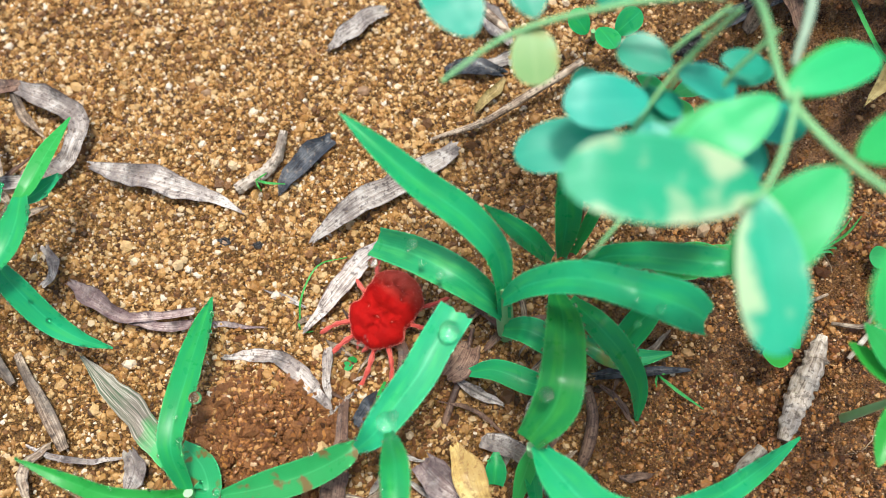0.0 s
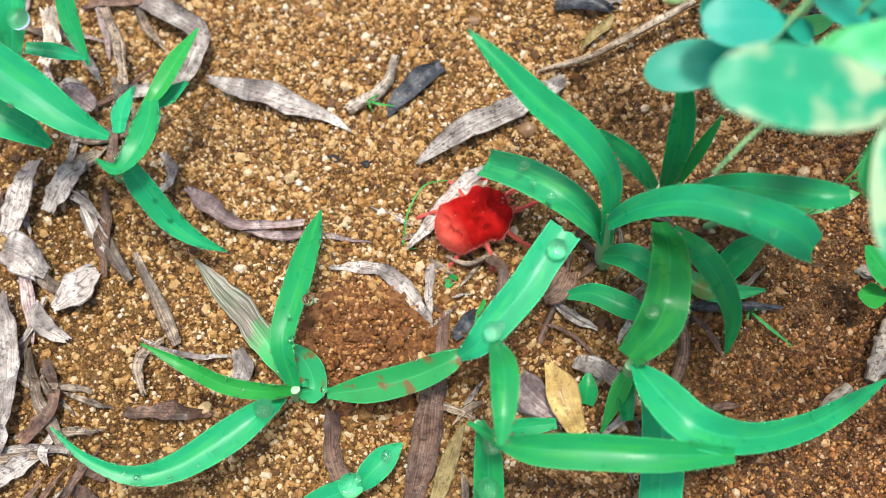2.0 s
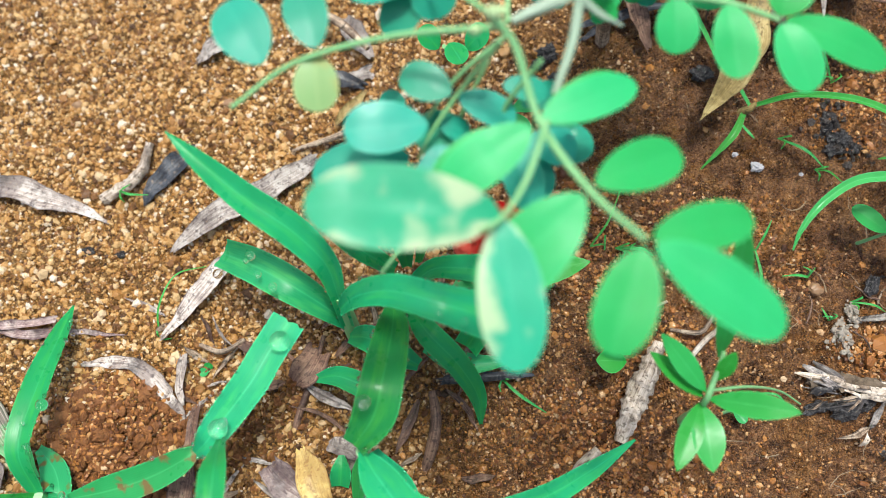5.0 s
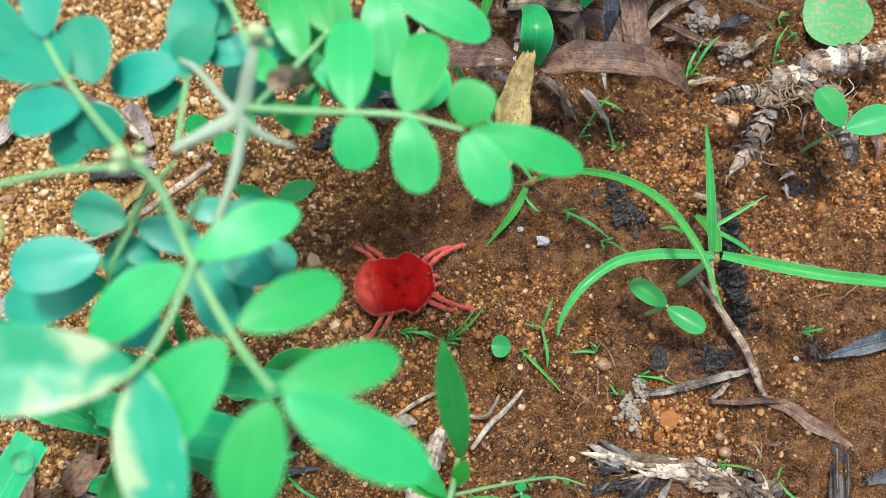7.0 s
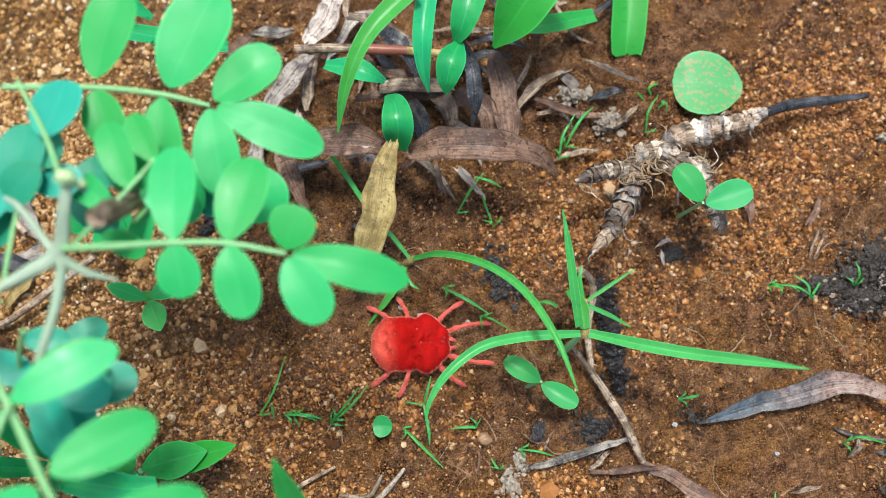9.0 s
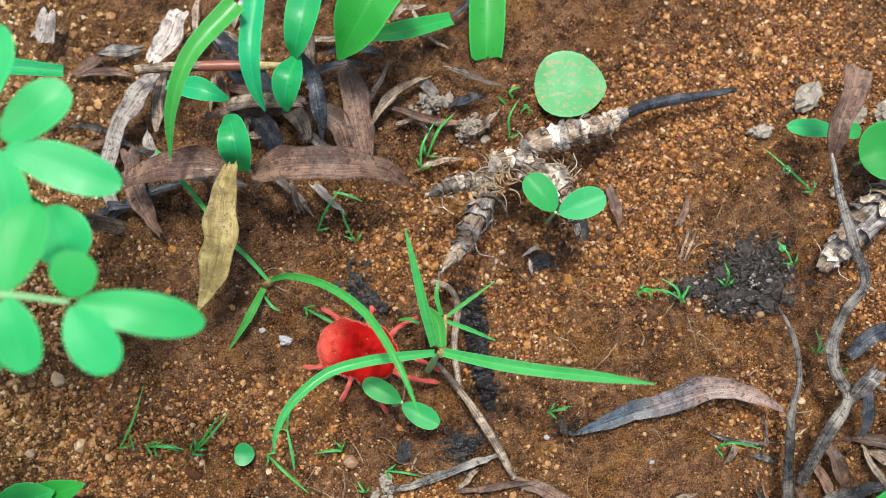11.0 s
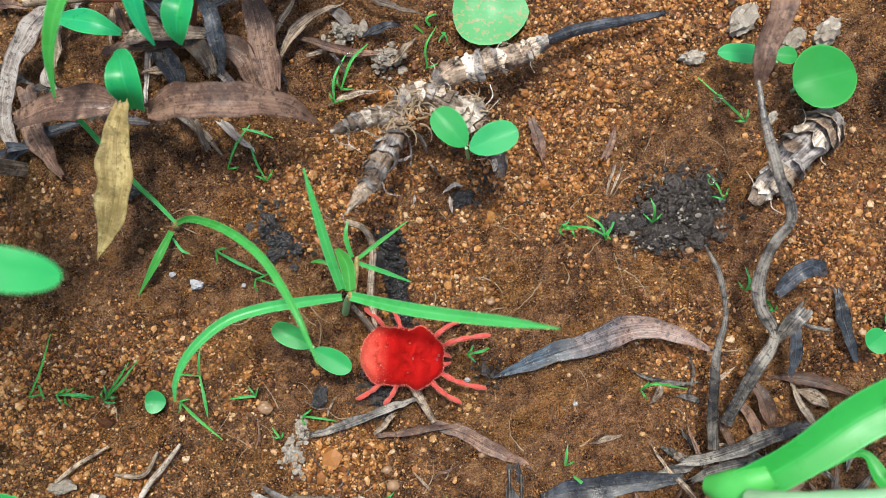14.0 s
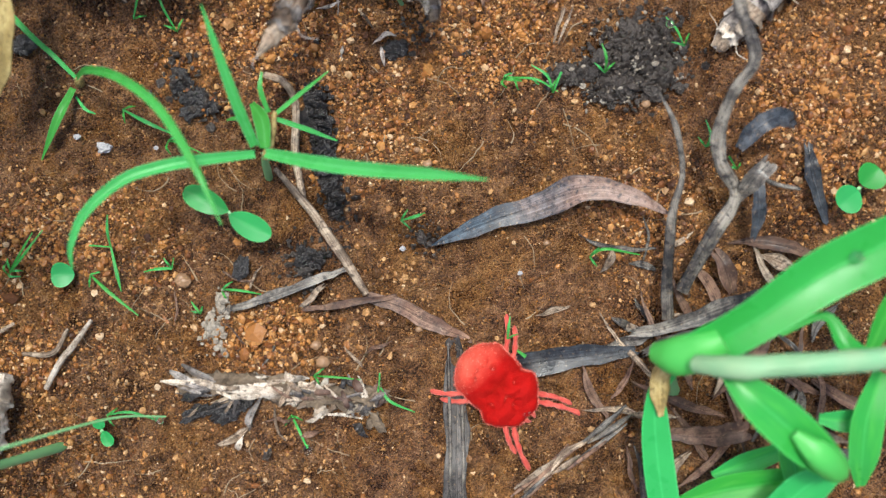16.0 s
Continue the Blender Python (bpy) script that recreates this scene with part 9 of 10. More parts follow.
tagged(strip("dead_leaf", [(85.1, 65.7, 1, 1.25), (86.9, 62.8, 1.5, 1.54)], DEAD_GREY, seed=10, lie=True, crumple=0.5, rib=0.05), "small grey-brown scrap of grass litter", "dead leaf", "litter scraps")
tagged(strip("dead_leaf", [(38.8, 82.2, 4, 2.47), (37.4, 78.3, 4, 3.27)], DEAD_GREY, seed=11, lie=True, crumple=0.5, rib=0.05), "small grey-brown scrap of grass litter", "dead leaf", "litter scraps")
tagged(strip("dead_leaf", [(114.4, 36.7, 0.6, 0.25), (116.1, 40.1, 0.8, 0.45)], STRAW, seed=12, lie=True, crumple=0.5, rib=0.05), "small grey-brown scrap of grass litter", "dead leaf", "litter scraps")
tagged(strip("dead_leaf", [(60.2, 55.1, 8, 0.72), (57.8, 54.8, 9, 1.14), (55.7, 54.8, 7, 0.44)], DEAD_GREY, seed=13, lie=True, crumple=0.5, rib=0.05), "small grey-brown scrap of grass litter", "dead leaf", "litter scraps")
tagged(strip("dead_leaf", [(114.9, 36.5, 0.5, 0.2), (116, 38.3, 0.7, 0.35), (117.1, 40, 0.5, 0.15)], STRAW, lie=True, crumple=0.5, rib=0.05), "tan straw bit on soil", "dead leaf", "straws")
tagged(strip("dead_leaf", [(115, 41, 0.8, 0.7), (116, 42.8, 1.2, 1.11), (116.9, 44.5, 0.8, 0.42)], DEAD_BROWN, lie=True, crumple=0.5, rib=0.05), "dark wood scrap on soil", "dead leaf", "straws")
tagged(strip("dead_leaf", [(107, 47.5, 0.8, 0.7), (107.4, 44.9, 1.2, 1.52), (107.6, 42.3, 0.8, 0.42)], DEAD_BROWN, lie=True, crumple=0.5, rib=0.05), "dark wood scrap on soil", "dead leaf", "straws")
tagged(tube("twig", [(-2, 64.1, 3, 0.33), (2.5, 60.1, 4, 0.48), (8.8, 55.7, 5, 0.62), (12.5, 51.6, 5, 0.38)], STRAW, rough=0.3, lie=True), "long grey twig beneath the legume", "twig", "twigs")
tagged(tube("twig", [(-6.2, 61.5, 2, 0.17), (-3.2, 62.5, 3, 0.33), (-0.1, 64.8, 3, 0.25)], STRAW, lie=True), "thin straw beneath the legume", "twig", "twigs")
tagged(strip("dead_leaf", [(4, 48.7, 1, 1.59), (8, 49.1, 1.5, 2.36), (11.7, 47.9, 1, 0.94)], DEAD_BLUE, lie=True, crumple=0.5, rib=0.05), "dark rotted leaf under the legume", "dead leaf", "dead leaves")

# dew
drop((4.1, 12.0, 18.5), 1.17)
drop((-2.6, 2.8, 18.0), 1.10)
drop((13.6, 5.1, 23.0), 0.82)
drop((0.2, 21.9, 16.0), 0.58)
drop((1.3, 19.6, 17.0), 0.45)
drop((3.2, 18.0, 18.0), 0.50)
drop((11.4, 21.7, 17.0), 0.77)
drop((24.1, 12.5, 29.0), 0.52)
drop((-24.0, 5.9, 13.0), 0.72)
drop((-28.0, -6.6, 14.0), 1.11)
drop((-2.3, -9.4, 16.0), 1.05)
drop((-2.5, -14.0, 15.0), 1.26)
drop((-21.6, -4.2, 12.0), 0.46)
drop((21.7, 13.3, 29.5), 0.34)
drop((-0.3, 21.3, 16.0), 0.32)
drop((-4.5, 20.6, 12.0), 0.59)
drop((13.5, 0.3, 18.0), 0.49)
drop((-18.2, -14.9, 10.0), 1.47)
drop((-14.2, -11.2, 11.0), 0.59)
drop((-57.5, 35.5, 22.0), 1.29)
drop((25.4, 13.3, 9.0), 0.48)
drop((14.5, 20.7, 12.0), 0.34)
drop((-1.8, 3.4, 19.0), 0.55)
drop((-24.9, 16.5, 4.0), 0.29)
drop((-24.1, 14.6, 5.0), 0.28)
drop((-24.3, 10.6, 8.0), 0.31)
drop((-24.7, 8.2, 10.0), 0.34)
drop((-42.5, 15.3, 9.0), 0.36)
drop((-40.9, 13.3, 7.0), 0.33)
drop((-43.8, 17.3, 11.0), 0.32)
drop((-35.5, -1.8, 16.0), 0.26)
drop((-32.1, -3.5, 15.0), 0.26)
drop((-30.4, -4.7, 14.0), 0.27)
drop((-37.5, -14.6, 15.0), 0.30)
drop((-34.5, -13.2, 15.0), 0.29)
drop((-42.5, -14.4, 15.5), 0.30)
drop((-41.1, -14.7, 15.5), 0.34)
drop((-33.0, -11.7, 14.0), 0.30)
drop((-11.2, -0.3, 13.0), 0.32)
drop((-26.1, 3.9, 13.0), 0.29)
drop((-25.6, 1.3, 13.0), 0.40)
drop((93.3, 20.9, 4.2), 0.20)
drop((127.6, -7.2, 20.5), 0.66)
drop((135.0, 9.1, 20.0), 0.60)
drop((64.0, 3.8, 3.0), 0.53)
drop((79.5, -2.4, 2.6), 0.57)
drop((129.5, 45.6, 3.0), 0.56)
drop((126.7, 35.8, 3.0), 0.48)
drop((86.4, 58.8, 4.0), 0.42)
drop((34.3, 28.7, 37.0), 0.64)
drop((34.1, 28.2, 37.5), 0.37)


# fine roots strewn on the damp soil
def root_hairs(box, count, seed):
    rnd = random.Random(seed)
    V, Fc = [], []
    for k in range(count):
        x, y, a, bend = rnd.uniform(box[0], box[1]), rnd.uniform(box[2], box[3]), rnd.uniform(0, 6.28), rnd.uniform(-2.2, 2.2)
        size, w0, prev = rnd.uniform(2.0, 6.5), rnd.uniform(0.05, 0.10), None
        for i in range(10):
            ang = a + bend * i / 9 + 0.5 * noise.noise(Vector((k * 3.1, i * 0.7, 1.0)))
            w, z = w0 * (1.1 - i / 10), surface(x, y) + 0.12
            n = len(V)
            V += [(x + math.sin(ang) * w, y - math.cos(ang) * w, z), (x, y, z + w * 1.4), (x - math.sin(ang) * w, y + math.cos(ang) * w, z)]
            if prev is not None:
                Fc += [(prev + c, prev + (c + 1) % 3, n + (c + 1) % 3, n + c) for c in range(3)]
            prev = n
            x, y = x + math.cos(ang) * size / 9, y + math.sin(ang) * size / 9
    tagged(place("root_hairs", V, Fc, ROOT_TAN, origin=(80, 20, 0)), "fine tan root hairs strewn on damp soil", "roots", kind="stuff")


root_hairs((48, 128, -8, 44), 90, 91)


# ---- strewn scraps of dead grass ----
def litter(box, count, seed, mats, longest, widest, label, high=1.5):
    """Many torn scraps of dead grass, each one on its own, lying at random within a stretch of ground."""
    rnd = random.Random(seed)
    for k in range(count):
        x, y = rnd.uniform(box[0], box[1]), rnd.uniform(box[2], box[3])
        a, bend = rnd.uniform(0, 6.28), rnd.uniform(-0.9, 0.9)
        size, w = longest * rnd.uniform(0.3, 1.0), widest * rnd.uniform(0.35, 1.0)
        pts = []
        for i in range(4):
            s = i / 3
            pts.append((x, y, high * rnd.uniform(0.2, 1.0) * (1 - 0.5 * abs(2 * s - 1)) + 0.2, w * (0.35, 1.0, 0.85, 0.15)[i]))
            x, y = x + math.cos(a + bend * s) * size / 3, y + math.sin(a + bend * s) * size / 3
        ob = strip("grass_scrap", pts, mats[k % len(mats)], fold=0.2, crumple=0.5, curl=rnd.choice((0.0, 0.9)), lie=True, across=4, per=4, seed=k, rib=0.09)
        tagged(ob, label, "dead grass", "grass scraps")


litter((-78, -46, -30, 50), 70, 21, (DEAD_GREY, STRAW, DEAD_BROWN, DEAD_GREY, DEAD_PURPLE), 16, 2.2, "weathered grey scrap of dead grass in a litter heap", 2.5)
litter((44, 92, 54, 78), 46, 22, (STRAW, DEAD_BROWN, DEAD_BLUE, STRAW, DEAD_GREY, STALK_GREY), 13, 1.8, "brown scrap of dead grass under the tuft", 4.0)
litter((-6, 24, -14, 8), 26, 23, (DEAD_BROWN, STRAW, DEAD_GREY), 9, 1.4, "brown scrap of dead grass under the green grass", 1.5)
litter((4, 28, 8, 22), 14, 24, (DEAD_BROWN, STRAW), 8, 1.2, "brown scrap of dead grass under the green grass", 1.5)
litter((-14, -2, 5, 18), 12, 25, (DEAD_BROWN, STRAW, DEAD_GREY), 6, 0.8, "thin scrap of dead grass in the litter", 1.0)
litter((112, 140, -14, 8), 40, 26, (STALK_GREY, DEAD_BROWN, STRAW, DEAD_BROWN), 12, 1.6, "grey-brown scrap of dead grass under the grass clump", 2.0)
litter((108, 124, 4, 14), 10, 27, (STALK_GREY, STRAW), 9, 1.0, "grey straw scrap by the dead stalk", 1.0)
litter((66, 84, 2, 18), 9, 28, (STRAW, STALK_GREY, DEAD_BROWN), 4, 0.45, "small straw scrap round the rotten stalk", 1.0)
litter((70, 88, -2, 7), 20, 30, (SCALE_SKIN, STRAW, SCALE_GREY, CHAR_SKIN, DEAD_BROWN, SCALE_SKIN), 5.5, 0.9, "pale torn flake of the rotting stalk", 2.6)
litter((86, 100, 40, 54), 12, 29, (STRAW, DEAD_GREY), 4, 0.6, "papery scrap beside the rhizome", 1.5)


# ---- the red velvet mite ----
def mite_materials():
    body = Nodes("velvet_red", 0.85, 0.2)
    obj = body.coords("Object")
    n = body.noise(obj, 900, 4, 0.6)
    big = body.noise(obj, 260, 3)
    col = body.mix(n, (0.20, 0.0008, 0.0005), (0.54, 0.004, 0.0015))
    col = body.mix(body.math("MULTIPLY", big, 0.5), col, (0.34, 0.0015, 0.0008))
    low = body.ramp(body.math("MULTIPLY", body.node("ShaderNodeSeparateXYZ", Vector=obj).outputs["Z"], 160.0), [(0.12, grey(0.75)), (0.32, grey(0.0))])
    col = body.mix(low, col, body.mix(n, (0.42, 0.022, 0.016), (0.80, 0.17, 0.11)))
    tail = body.math("ADD", body.math("MULTIPLY", body.node("ShaderNodeSeparateXYZ", Vector=obj).outputs["X"], -200.0), body.math("MULTIPLY", body.math("SUBTRACT", big, 0.5), 0.5))
    col = body.mix(body.ramp(tail, [(0.25, grey(0.0)), (0.95, grey(0.75))]), col, body.mix(n, (0.58, 0.04, 0.024), (0.90, 0.22, 0.14)))
    body.set("Base Color", col)
    body.set("Sheen Weight", 0.3)
    body.set("Sheen Roughness", 0.18)
    body.set("Sheen Tint", (1.0, 0.45, 0.36, 1))
    body.bump(n, 0.8, 0.0002)
    fur = Nodes("velvet_hair", 0.6, 0.2)
    r = fur.node("ShaderNodeNewGeometry").outputs["Random Per Island"]
    fur.set("Base Color", fur.ramp(r, [(0.0, (0.22, 0.001, 0.001)), (0.7, (0.52, 0.006, 0.003)), (1.0, (0.78, 0.05, 0.025))]))
    leg = Nodes("leg_red", 0.6, 0.3)
    ln = leg.noise(leg.coords("Object"), 1300, 4)
    leg.set("Base Color", leg.mix(ln, (0.40, 0.010, 0.008), (0.82, 0.17, 0.125)))
    leg.set("Sheen Weight", 0.25)
    leg.set("Sheen Tint", (1.0, 0.6, 0.5, 1))
    leg.bump(ln, 0.6, 0.0001)
    rear = Nodes("rear_hair", 0.6, 0.2)
    rr = rear.node("ShaderNodeNewGeometry").outputs["Random Per Island"]
    rear.set("Base Color", rear.ramp(rr, [(0.0, (0.58, 0.02, 0.012)), (0.5, (0.85, 0.15, 0.10)), (1.0, (0.96, 0.46, 0.36))]))
    chest = plain_material("chest_hair", (0.70, 0.30, 0.26), (0.90, 0.72, 0.68), 900, 0.6)
    leg_hair = plain_material("leg_hair", (0.75, 0.16, 0.11), (0.92, 0.50, 0.42), 900, 0.6)
    return body.mat, fur.mat, rear.mat, leg.mat, chest, leg_hair


VELVET, VELVET_HAIR, REAR_HAIR, LEG_RED, CHEST_HAIR, LEG_HAIR = mite_materials()
BODY_BLOBS = (((-2.1, 0, 3.0), (3.4, 3.35, 2.75)), ((1.3, 0, 3.0), (3.3, 3.2, 2.6)), ((2.3, 1.6, 3.0), (2.0, 1.9, 2.2)), ((2.3, -1.6, 3.0), (2.0, 1.9, 2.2)),
              ((4.0, 0.8, 2.9), (1.4, 1.3, 1.6)), ((4.0, -0.8, 2.9), (1.4, 1.3, 1.6)), ((0.2, 2.0, 2.9), (1.4, 1.2, 1.9)), ((0.2, -2.0, 2.9), (1.4, 1.2, 1.9)))


def body_shape():
    v, f = ico(6)
    centre = np.array((0.0, 0, 3.0))
    best = np.zeros(len(v))
    acc = np.zeros(len(v))
    for c, r in BODY_BLOBS:
        c, r = np.array(c) - centre, np.array(r)
        d, o = v / r, -c / r
        A, Bq, Cq = (d * d).sum(1), 2 * (d * o).sum(1), (o * o).sum() - 1
        disc = np.maximum(Bq * Bq - 4 * A * Cq, 0)
        t = np.where(Bq * Bq - 4 * A * Cq > 0, (-Bq + np.sqrt(disc)) / (2 * A), 0)
        acc += np.maximum(t, 0) ** 20
    rad = acc ** (1 / 20)
    p = v * rad[:, None] + centre
    out = []
    for q, d in zip(p, v):
        k = 0.0
        for px, py, s, a in ((-3.6, 0.9, 0.35, 0.3), (-3.9, -0.5, 0.35, 0.3), (-3.0, -1.3, 0.3, 0.25), (-2.4, 1.4, 0.3, 0.25), (0.6, 0.9, 0.4, 0.3), (0.6, -0.9, 0.4, 0.3), (2.2, 0, 0.4, 0.35), (3.1, 0.6, 0.3, 0.2), (1.2, 2.2, 0.35, 0.25), (1.2, -2.2, 0.35, 0.25), (3.4, 0.0, 0.3, 0.25), (-0.9, 0.0, 0.35, 0.2)):
            k -= 2.7 * a * math.exp(-((q[0] - px) ** 2 + (q[1] - py) ** 2) / (2 * s * s)) * (1 if d[2] > 0 else 0)
        k -= 0.40 * math.exp(-((q[0] + 0.15 - 0.12 * abs(q[1])) ** 2) / 0.25) * max(0, d[2]) ** 0.5
        k += 0.08 * noise.noise(Vector(q * 0.9)) + 0.025 * noise.noise(Vector(q * 2.9))
        if d[2] < -0.1:
            k += 0.10 * math.sin(q[0] * 6.5 + 3.5 * noise.noise(Vector(q * 0.8))) * min(1, -d[2] * 2) + 0.16 * noise.noise(Vector(q * 1.6))
        k -= 0.20 * math.exp(-(q[1] ** 2) / 0.10) * max(0, d[2]) * (1 if q[0] > 0 else 0.5)
        k -= 0.22 * math.exp(-((q[0] - 2.3) ** 2) / 0.12) * max(0, d[2]) * min(1, abs(q[1]) * 0.8)
        q = q + d * k
        out.append((q[0] * 0.91, q[1] * (1.04 - 0.04 * math.sin(q[0] * 2.3)), q[2]))
    return np.array(out), f, v


def build_mite():
    mite = thing("velvet_mite", (0, 0, 0), "bright red velvety mite with pinkish legs crawling on soil", "mite")
    bv, bf, bn = body_shape()
    body = place("body", bv, bf, VELVET, mite, "plush deep red lobed body")
    # short plush hair all over, longer round the rim, where paler hair paints lit fuzz
    rnd = np.random.default_rng(5)
    hv, hf, pale = [], [], []
    tri = rnd.integers(0, len(bf), 30000)
    for ti in tri:
        a, b, c = (bv[i] for i in bf[ti])
        n = np.cross(b - a, c - a)
        n /= np.linalg.norm(n) + 1e-9
        w = rnd.random(2)
        if w.sum() > 1:
            w = 1 - w
        p = a + (b - a) * w[0] + (c - a) * w[1]
        lean = rnd.normal(0, 0.35, 3)
        tip = p + (n + lean) * ((0.07 if abs(n[2]) > 0.3 else 0.13) + 0.10 * rnd.random())
        s = np.cross(n, rnd.normal(0, 1, 3))
        s *= 0.012 / (np.linalg.norm(s) + 1e-9)
        k = len(hv)
        hv += [p - s, p + s, tip]
        hf.append((k, k + 1, k + 2))
        pale.append(abs(n[2]) < 0.3 or rnd.random() < 0.85 * min(1, max(0, (-p[0] - 1.0) / 2.8)))
    rear = [f for f, c in zip(hf, pale) if c]
    front = [f for f, c in zip(hf, pale) if not c]
    for name, faces, mat, label in (("fur", front, VELVET_HAIR, "fine red plush hair"), ("rear_fur", rear, REAR_HAIR, "paler orange-pink hair on the rear, and as painted lit fuzz round the rim")):
        used = [i for f in faces for i in f]
        fur = place(name, [hv[i] for i in used], [(k, k + 1, k + 2) for k in range(0, len(used), 3)], mat, mite, label, shade=False)
        tagged(fur, kind="stuff")
    hv, hf = [], []
    for k in range(420):
        x, y = 1.9 + rnd.normal(0, 0.75), rnd.normal(0, 0.75)
        z = 0.75 + 0.05 * (x * x + y * y)
        hv += [(x - 0.025, y, z), (x + 0.025, y, z), (x + rnd.normal(-0.25, 0.25), y + rnd.normal(0, 0.25), z - 0.45 - 0.35 * rnd.random())]
        hf.append((3 * k, 3 * k + 1, 3 * k + 2))
    tagged(place("chest_hair", hv, hf, CHEST_HAIR, mite, "whitish hair under the chest", shade=False), kind="stuff")
    for ex, ey in ((4.4, 0.55), (4.1, 0.05)):
        lump("dew_speck", (ex, ey, 4.75), (0.16, 0.16, 0.13), WATER, mite, "", rough=0.05, detail=2, lie=False, shade=True)
    legs = []
    for side in (1, -1):
        for i, (hx, hy, ang, length) in enumerate(((3.3, 0.8, 14, 7.4), (2.7, 1.4, 44, 5.8), (-0.2, 1.5, 108, 5.2), (-1.2, 1.4, 140, 5.8))):
            prof = [(0, 0, 0.3), (0.14, 0.35, 0.4), (0.26, 0.75, 0.25), (0.36, 0.9, 0.34), (0.47, 0.8, 0.22), (0.58, 0.5, 0.3), (0.69, 0.05, 0.19), (0.8, -0.45, 0.28), (0.93, -1.05, 0.27), (1.0, -1.35, 0.1)]
            leg = tube("leg", [(p[0] * length, side * 0.5 * math.sin(3.14 * p[0]) * (1 if i < 2 else -1), p[1], p[2]) for p in prof], LEG_RED, mite, "", sides=10, per=4, rough=0.5)
            hv, hf = [], []
            for k in range(420):
                s = 0.1 + 0.88 * rnd.random()
                j = max(1, next(q for q, p in enumerate(prof) if p[0] >= s))
                a, b = prof[j - 1], prof[j]
                f = (s - a[0]) / (b[0] - a[0])
                up, r = a[1] + (b[1] - a[1]) * f, a[2] + (b[2] - a[2]) * f
                w = rnd.uniform(0, 6.28)
                x, y = s * length, side * 0.5 * math.sin(3.14 * s) * (1 if i < 2 else -1)
                out = r + 0.05 + 0.11 * rnd.random()
                hv += [(x - 0.014, y + r * 0.9 * math.cos(w), up + r * 0.9 * math.sin(w)), (x + 0.014, y + r * 0.9 * math.cos(w), up + r * 0.9 * math.sin(w)), (x + 0.12, y + out * math.cos(w), up + out * math.sin(w))]
                hf.append((3 * k, 3 * k + 1, 3 * k + 2))
            tagged(place("leg_hair", hv, hf, LEG_HAIR, leg, "fine pale hair on the leg", shade=False), kind="stuff")
            legs.append((leg, (hx, side * hy, 1.45), side * ang, i, side))
            plate = lump("hip_plate", (hx - 0.3, side * (hy - 0.1), 1.0), (0.85, 0.55, 0.42), LEG_RED, mite, "", rough=0.3, detail=3, turn=side * ang, lie=False, shade=True)
    for side in (1, -1):
        palp = tube("palp", [(4.2, side * 0.45, 2.1, 0.25), (4.9, side * 0.6, 2.1, 0.3), (5.5, side * 0.45, 1.6, 0.22), (5.8, side * 0.3, 1.1, 0.08)], LEG_RED, mite, "short pinkish mouth feeler", sides=8, rough=0.2)
    return mite, legs


MITE, MITE_LEGS = build_mite()


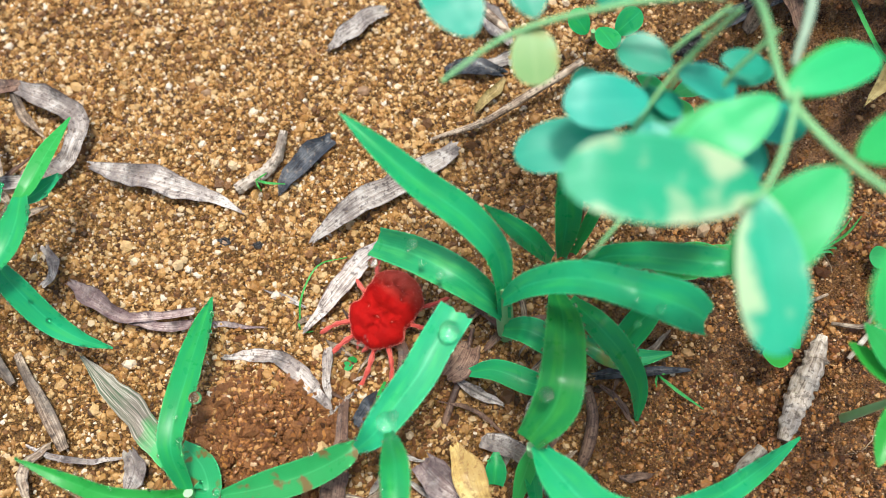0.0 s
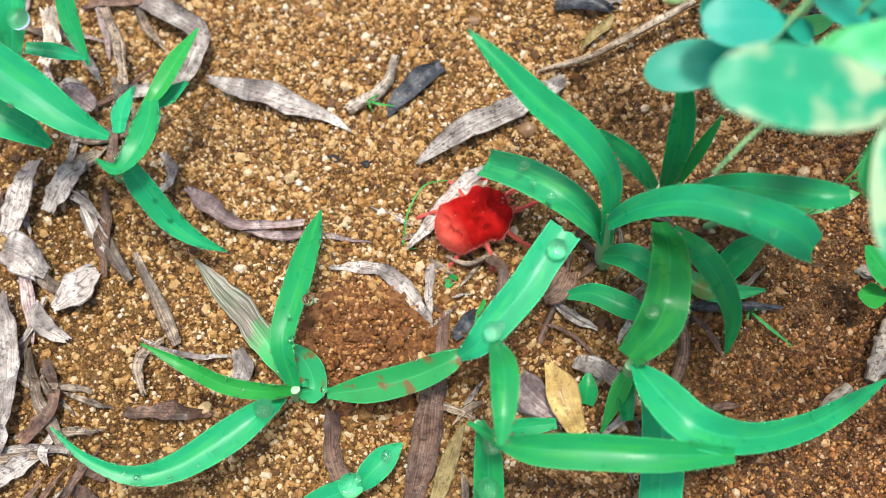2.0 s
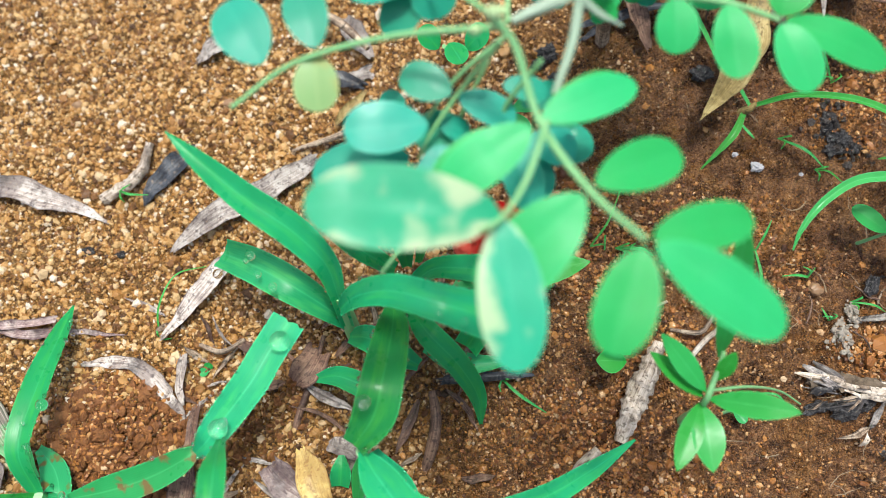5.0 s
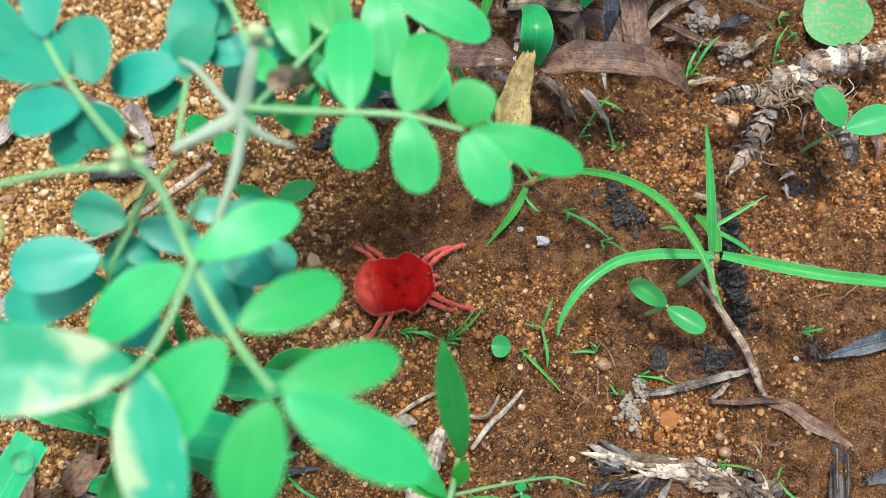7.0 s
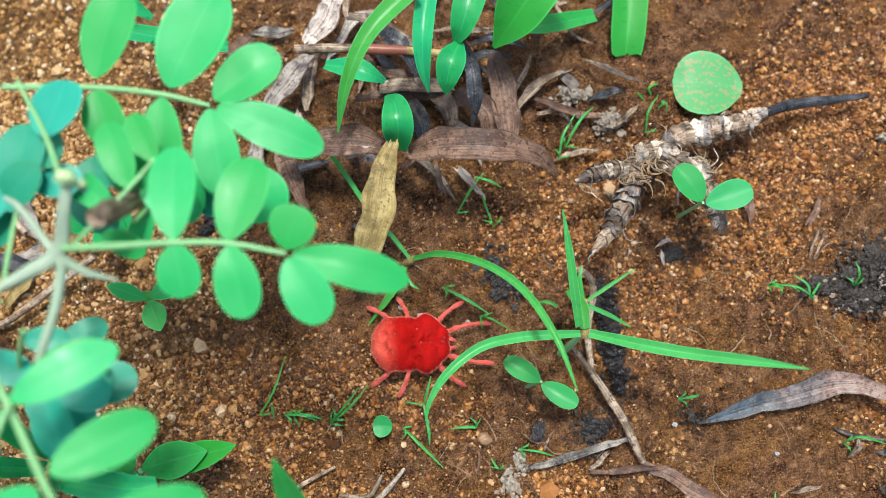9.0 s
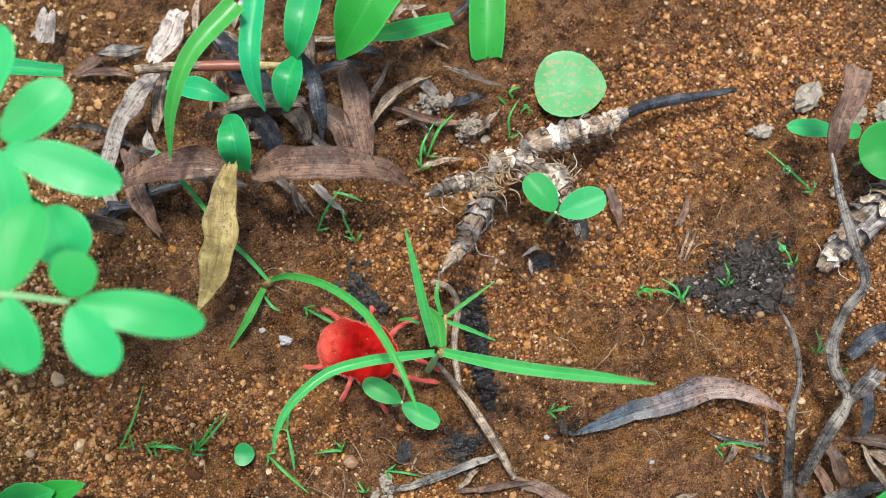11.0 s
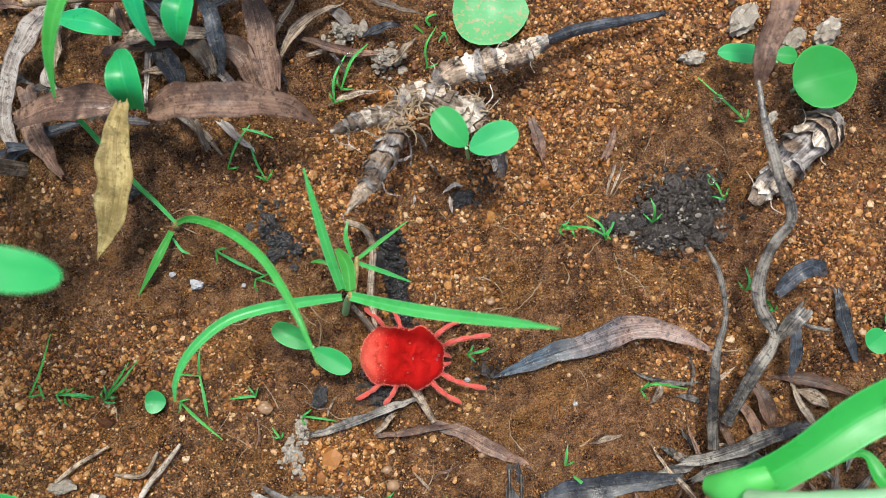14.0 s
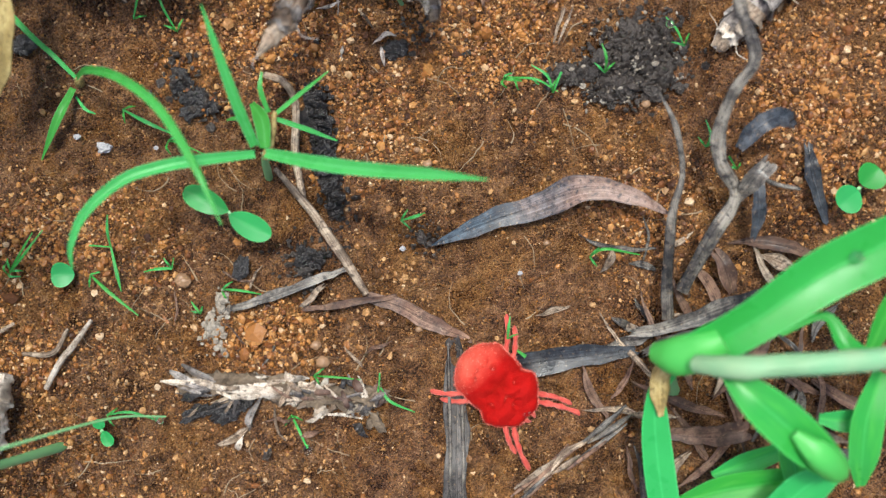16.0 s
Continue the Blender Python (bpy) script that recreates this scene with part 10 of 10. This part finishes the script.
# ---- movement ----
MITE_ROWS = [
    (0, -3.7, 16.3, -126),
    (0.2, -5.2, 16.7, -122),
    (0.4, -8.5, 15.6, -114),
    (0.6, -10.9, 12.6, -104),
    (0.8, -7.5, 17.3, -103),
    (1, -7.9, 18.0, -103),
    (1.2, -7.0, 18.5, -98),
    (1.5, -7.9, 18.7, -96),
    (1.8, -7.9, 18.9, -97),
    (2, -5.7, 17.7, -152),
    (2.2, -4.0, 18.0, -149),
    (2.5, -2.0, 18.0, -145),
    (2.8, 1.2, 20.3, -146),
    (3, 2.7, 21.3, -143),
    (3.2, 3.9, 22.2, -147),
    (5.3, 31.6, 26.2, -167),
    (5.5, 33.6, 26.2, -168),
    (6, 37.3, 28.5, -171),
    (6.5, 40.8, 28.8, -184),
    (7, 43.7, 30.1, -176),
    (7.5, 48.5, 33.6, -164),
    (8, 52.8, 35.6, -165),
    (8.5, 56.6, 32.8, -190),
    (9, 61.0, 31.3, -185),
    (9.5, 65.9, 31.7, -182),
    (10, 69.8, 32.2, -188),
    (10.2, 70.7, 32.2, -191),
    (12.3, 73.9, 23.6, -224),
    (12.5, 74.9, 21.2, -214),
    (13, 77.1, 20.8, -185),
    (13.5, 82.9, 22.3, -192),
    (14, 86.5, 21.6, -194),
    (14.5, 90.4, 18.6, -211),
    (15, 94.9, 13.4, -243),
    (15.5, 96.9, 7.9, -240),
    (16, 101.2, 0.7, -236),
]
# times at which it tumbles over: (seconds, share of the somersault, share of the roll back onto its feet)
TUMBLE = ((0.0, 0, 0), (0.62, 0, 0), (0.68, 0.35, 0), (0.74, 0.75, 0), (0.8, 1, 0), (1.8, 1, 0), (1.86, 1, 0.35), (1.92, 1, 0.7), (1.98, 1, 1), (16.0, 1, 1))


def motions():
    M = np.array(MITE_ROWS, float)
    head = np.degrees(np.unwrap(np.radians(M[:, 3])))
    tt = np.array(TUMBLE)
    times = sorted({float(t) for t in M[:, 0]} | {float(t) for t in tt[:, 0]})
    rows = []
    for t in times:
        x, y = np.interp(t, M[:, 0], M[:, 1]), np.interp(t, M[:, 0], M[:, 2])
        yaw = np.interp(t, M[:, 0], head)
        flip, back = np.interp(t, tt[:, 0], tt[:, 1]), np.interp(t, tt[:, 0], tt[:, 2])
        lift = 0.35 + relief(x, y) + 1.0 * math.sin(math.pi * flip) + 1.0 * math.sin(math.pi * back)
        m = pose(x * MM, y * MM, (lift + 3.0) * MM, 0, 0, yaw) @ pose(0, 0, 0, 0, 180 * flip, 0) @ pose(0, 0, 0, 180 * back, 0, 0) @ pose(0, 0, -3.0 * MM)
        rows.append((t, m))
    walk(MITE, rows)
    for leg, hip, ang, i, side in MITE_LEGS:
        steps = []
        for k in range(81):
            t = k * 0.2
            ph = 2 * math.pi * (t / 0.9 + 0.5 * (i % 2) + (0.5 if side > 0 else 0))
            swing, lift = 15 * math.sin(ph), 7 * max(0, math.cos(ph))
            curl = 58 * min(1, max(0, (t - 0.6) / 0.2)) * min(1, max(0, (2.0 - t) / 0.2))
            if side > 0 and i == 0:
                curl *= 0.2
            lift -= curl
            steps.append((t, pose(hip[0] * MM, hip[1] * MM, hip[2] * MM, 0, 0, ang + swing) @ pose(0, 0, 0, 0, -lift, 0)))
        walk(leg, steps)


motions()
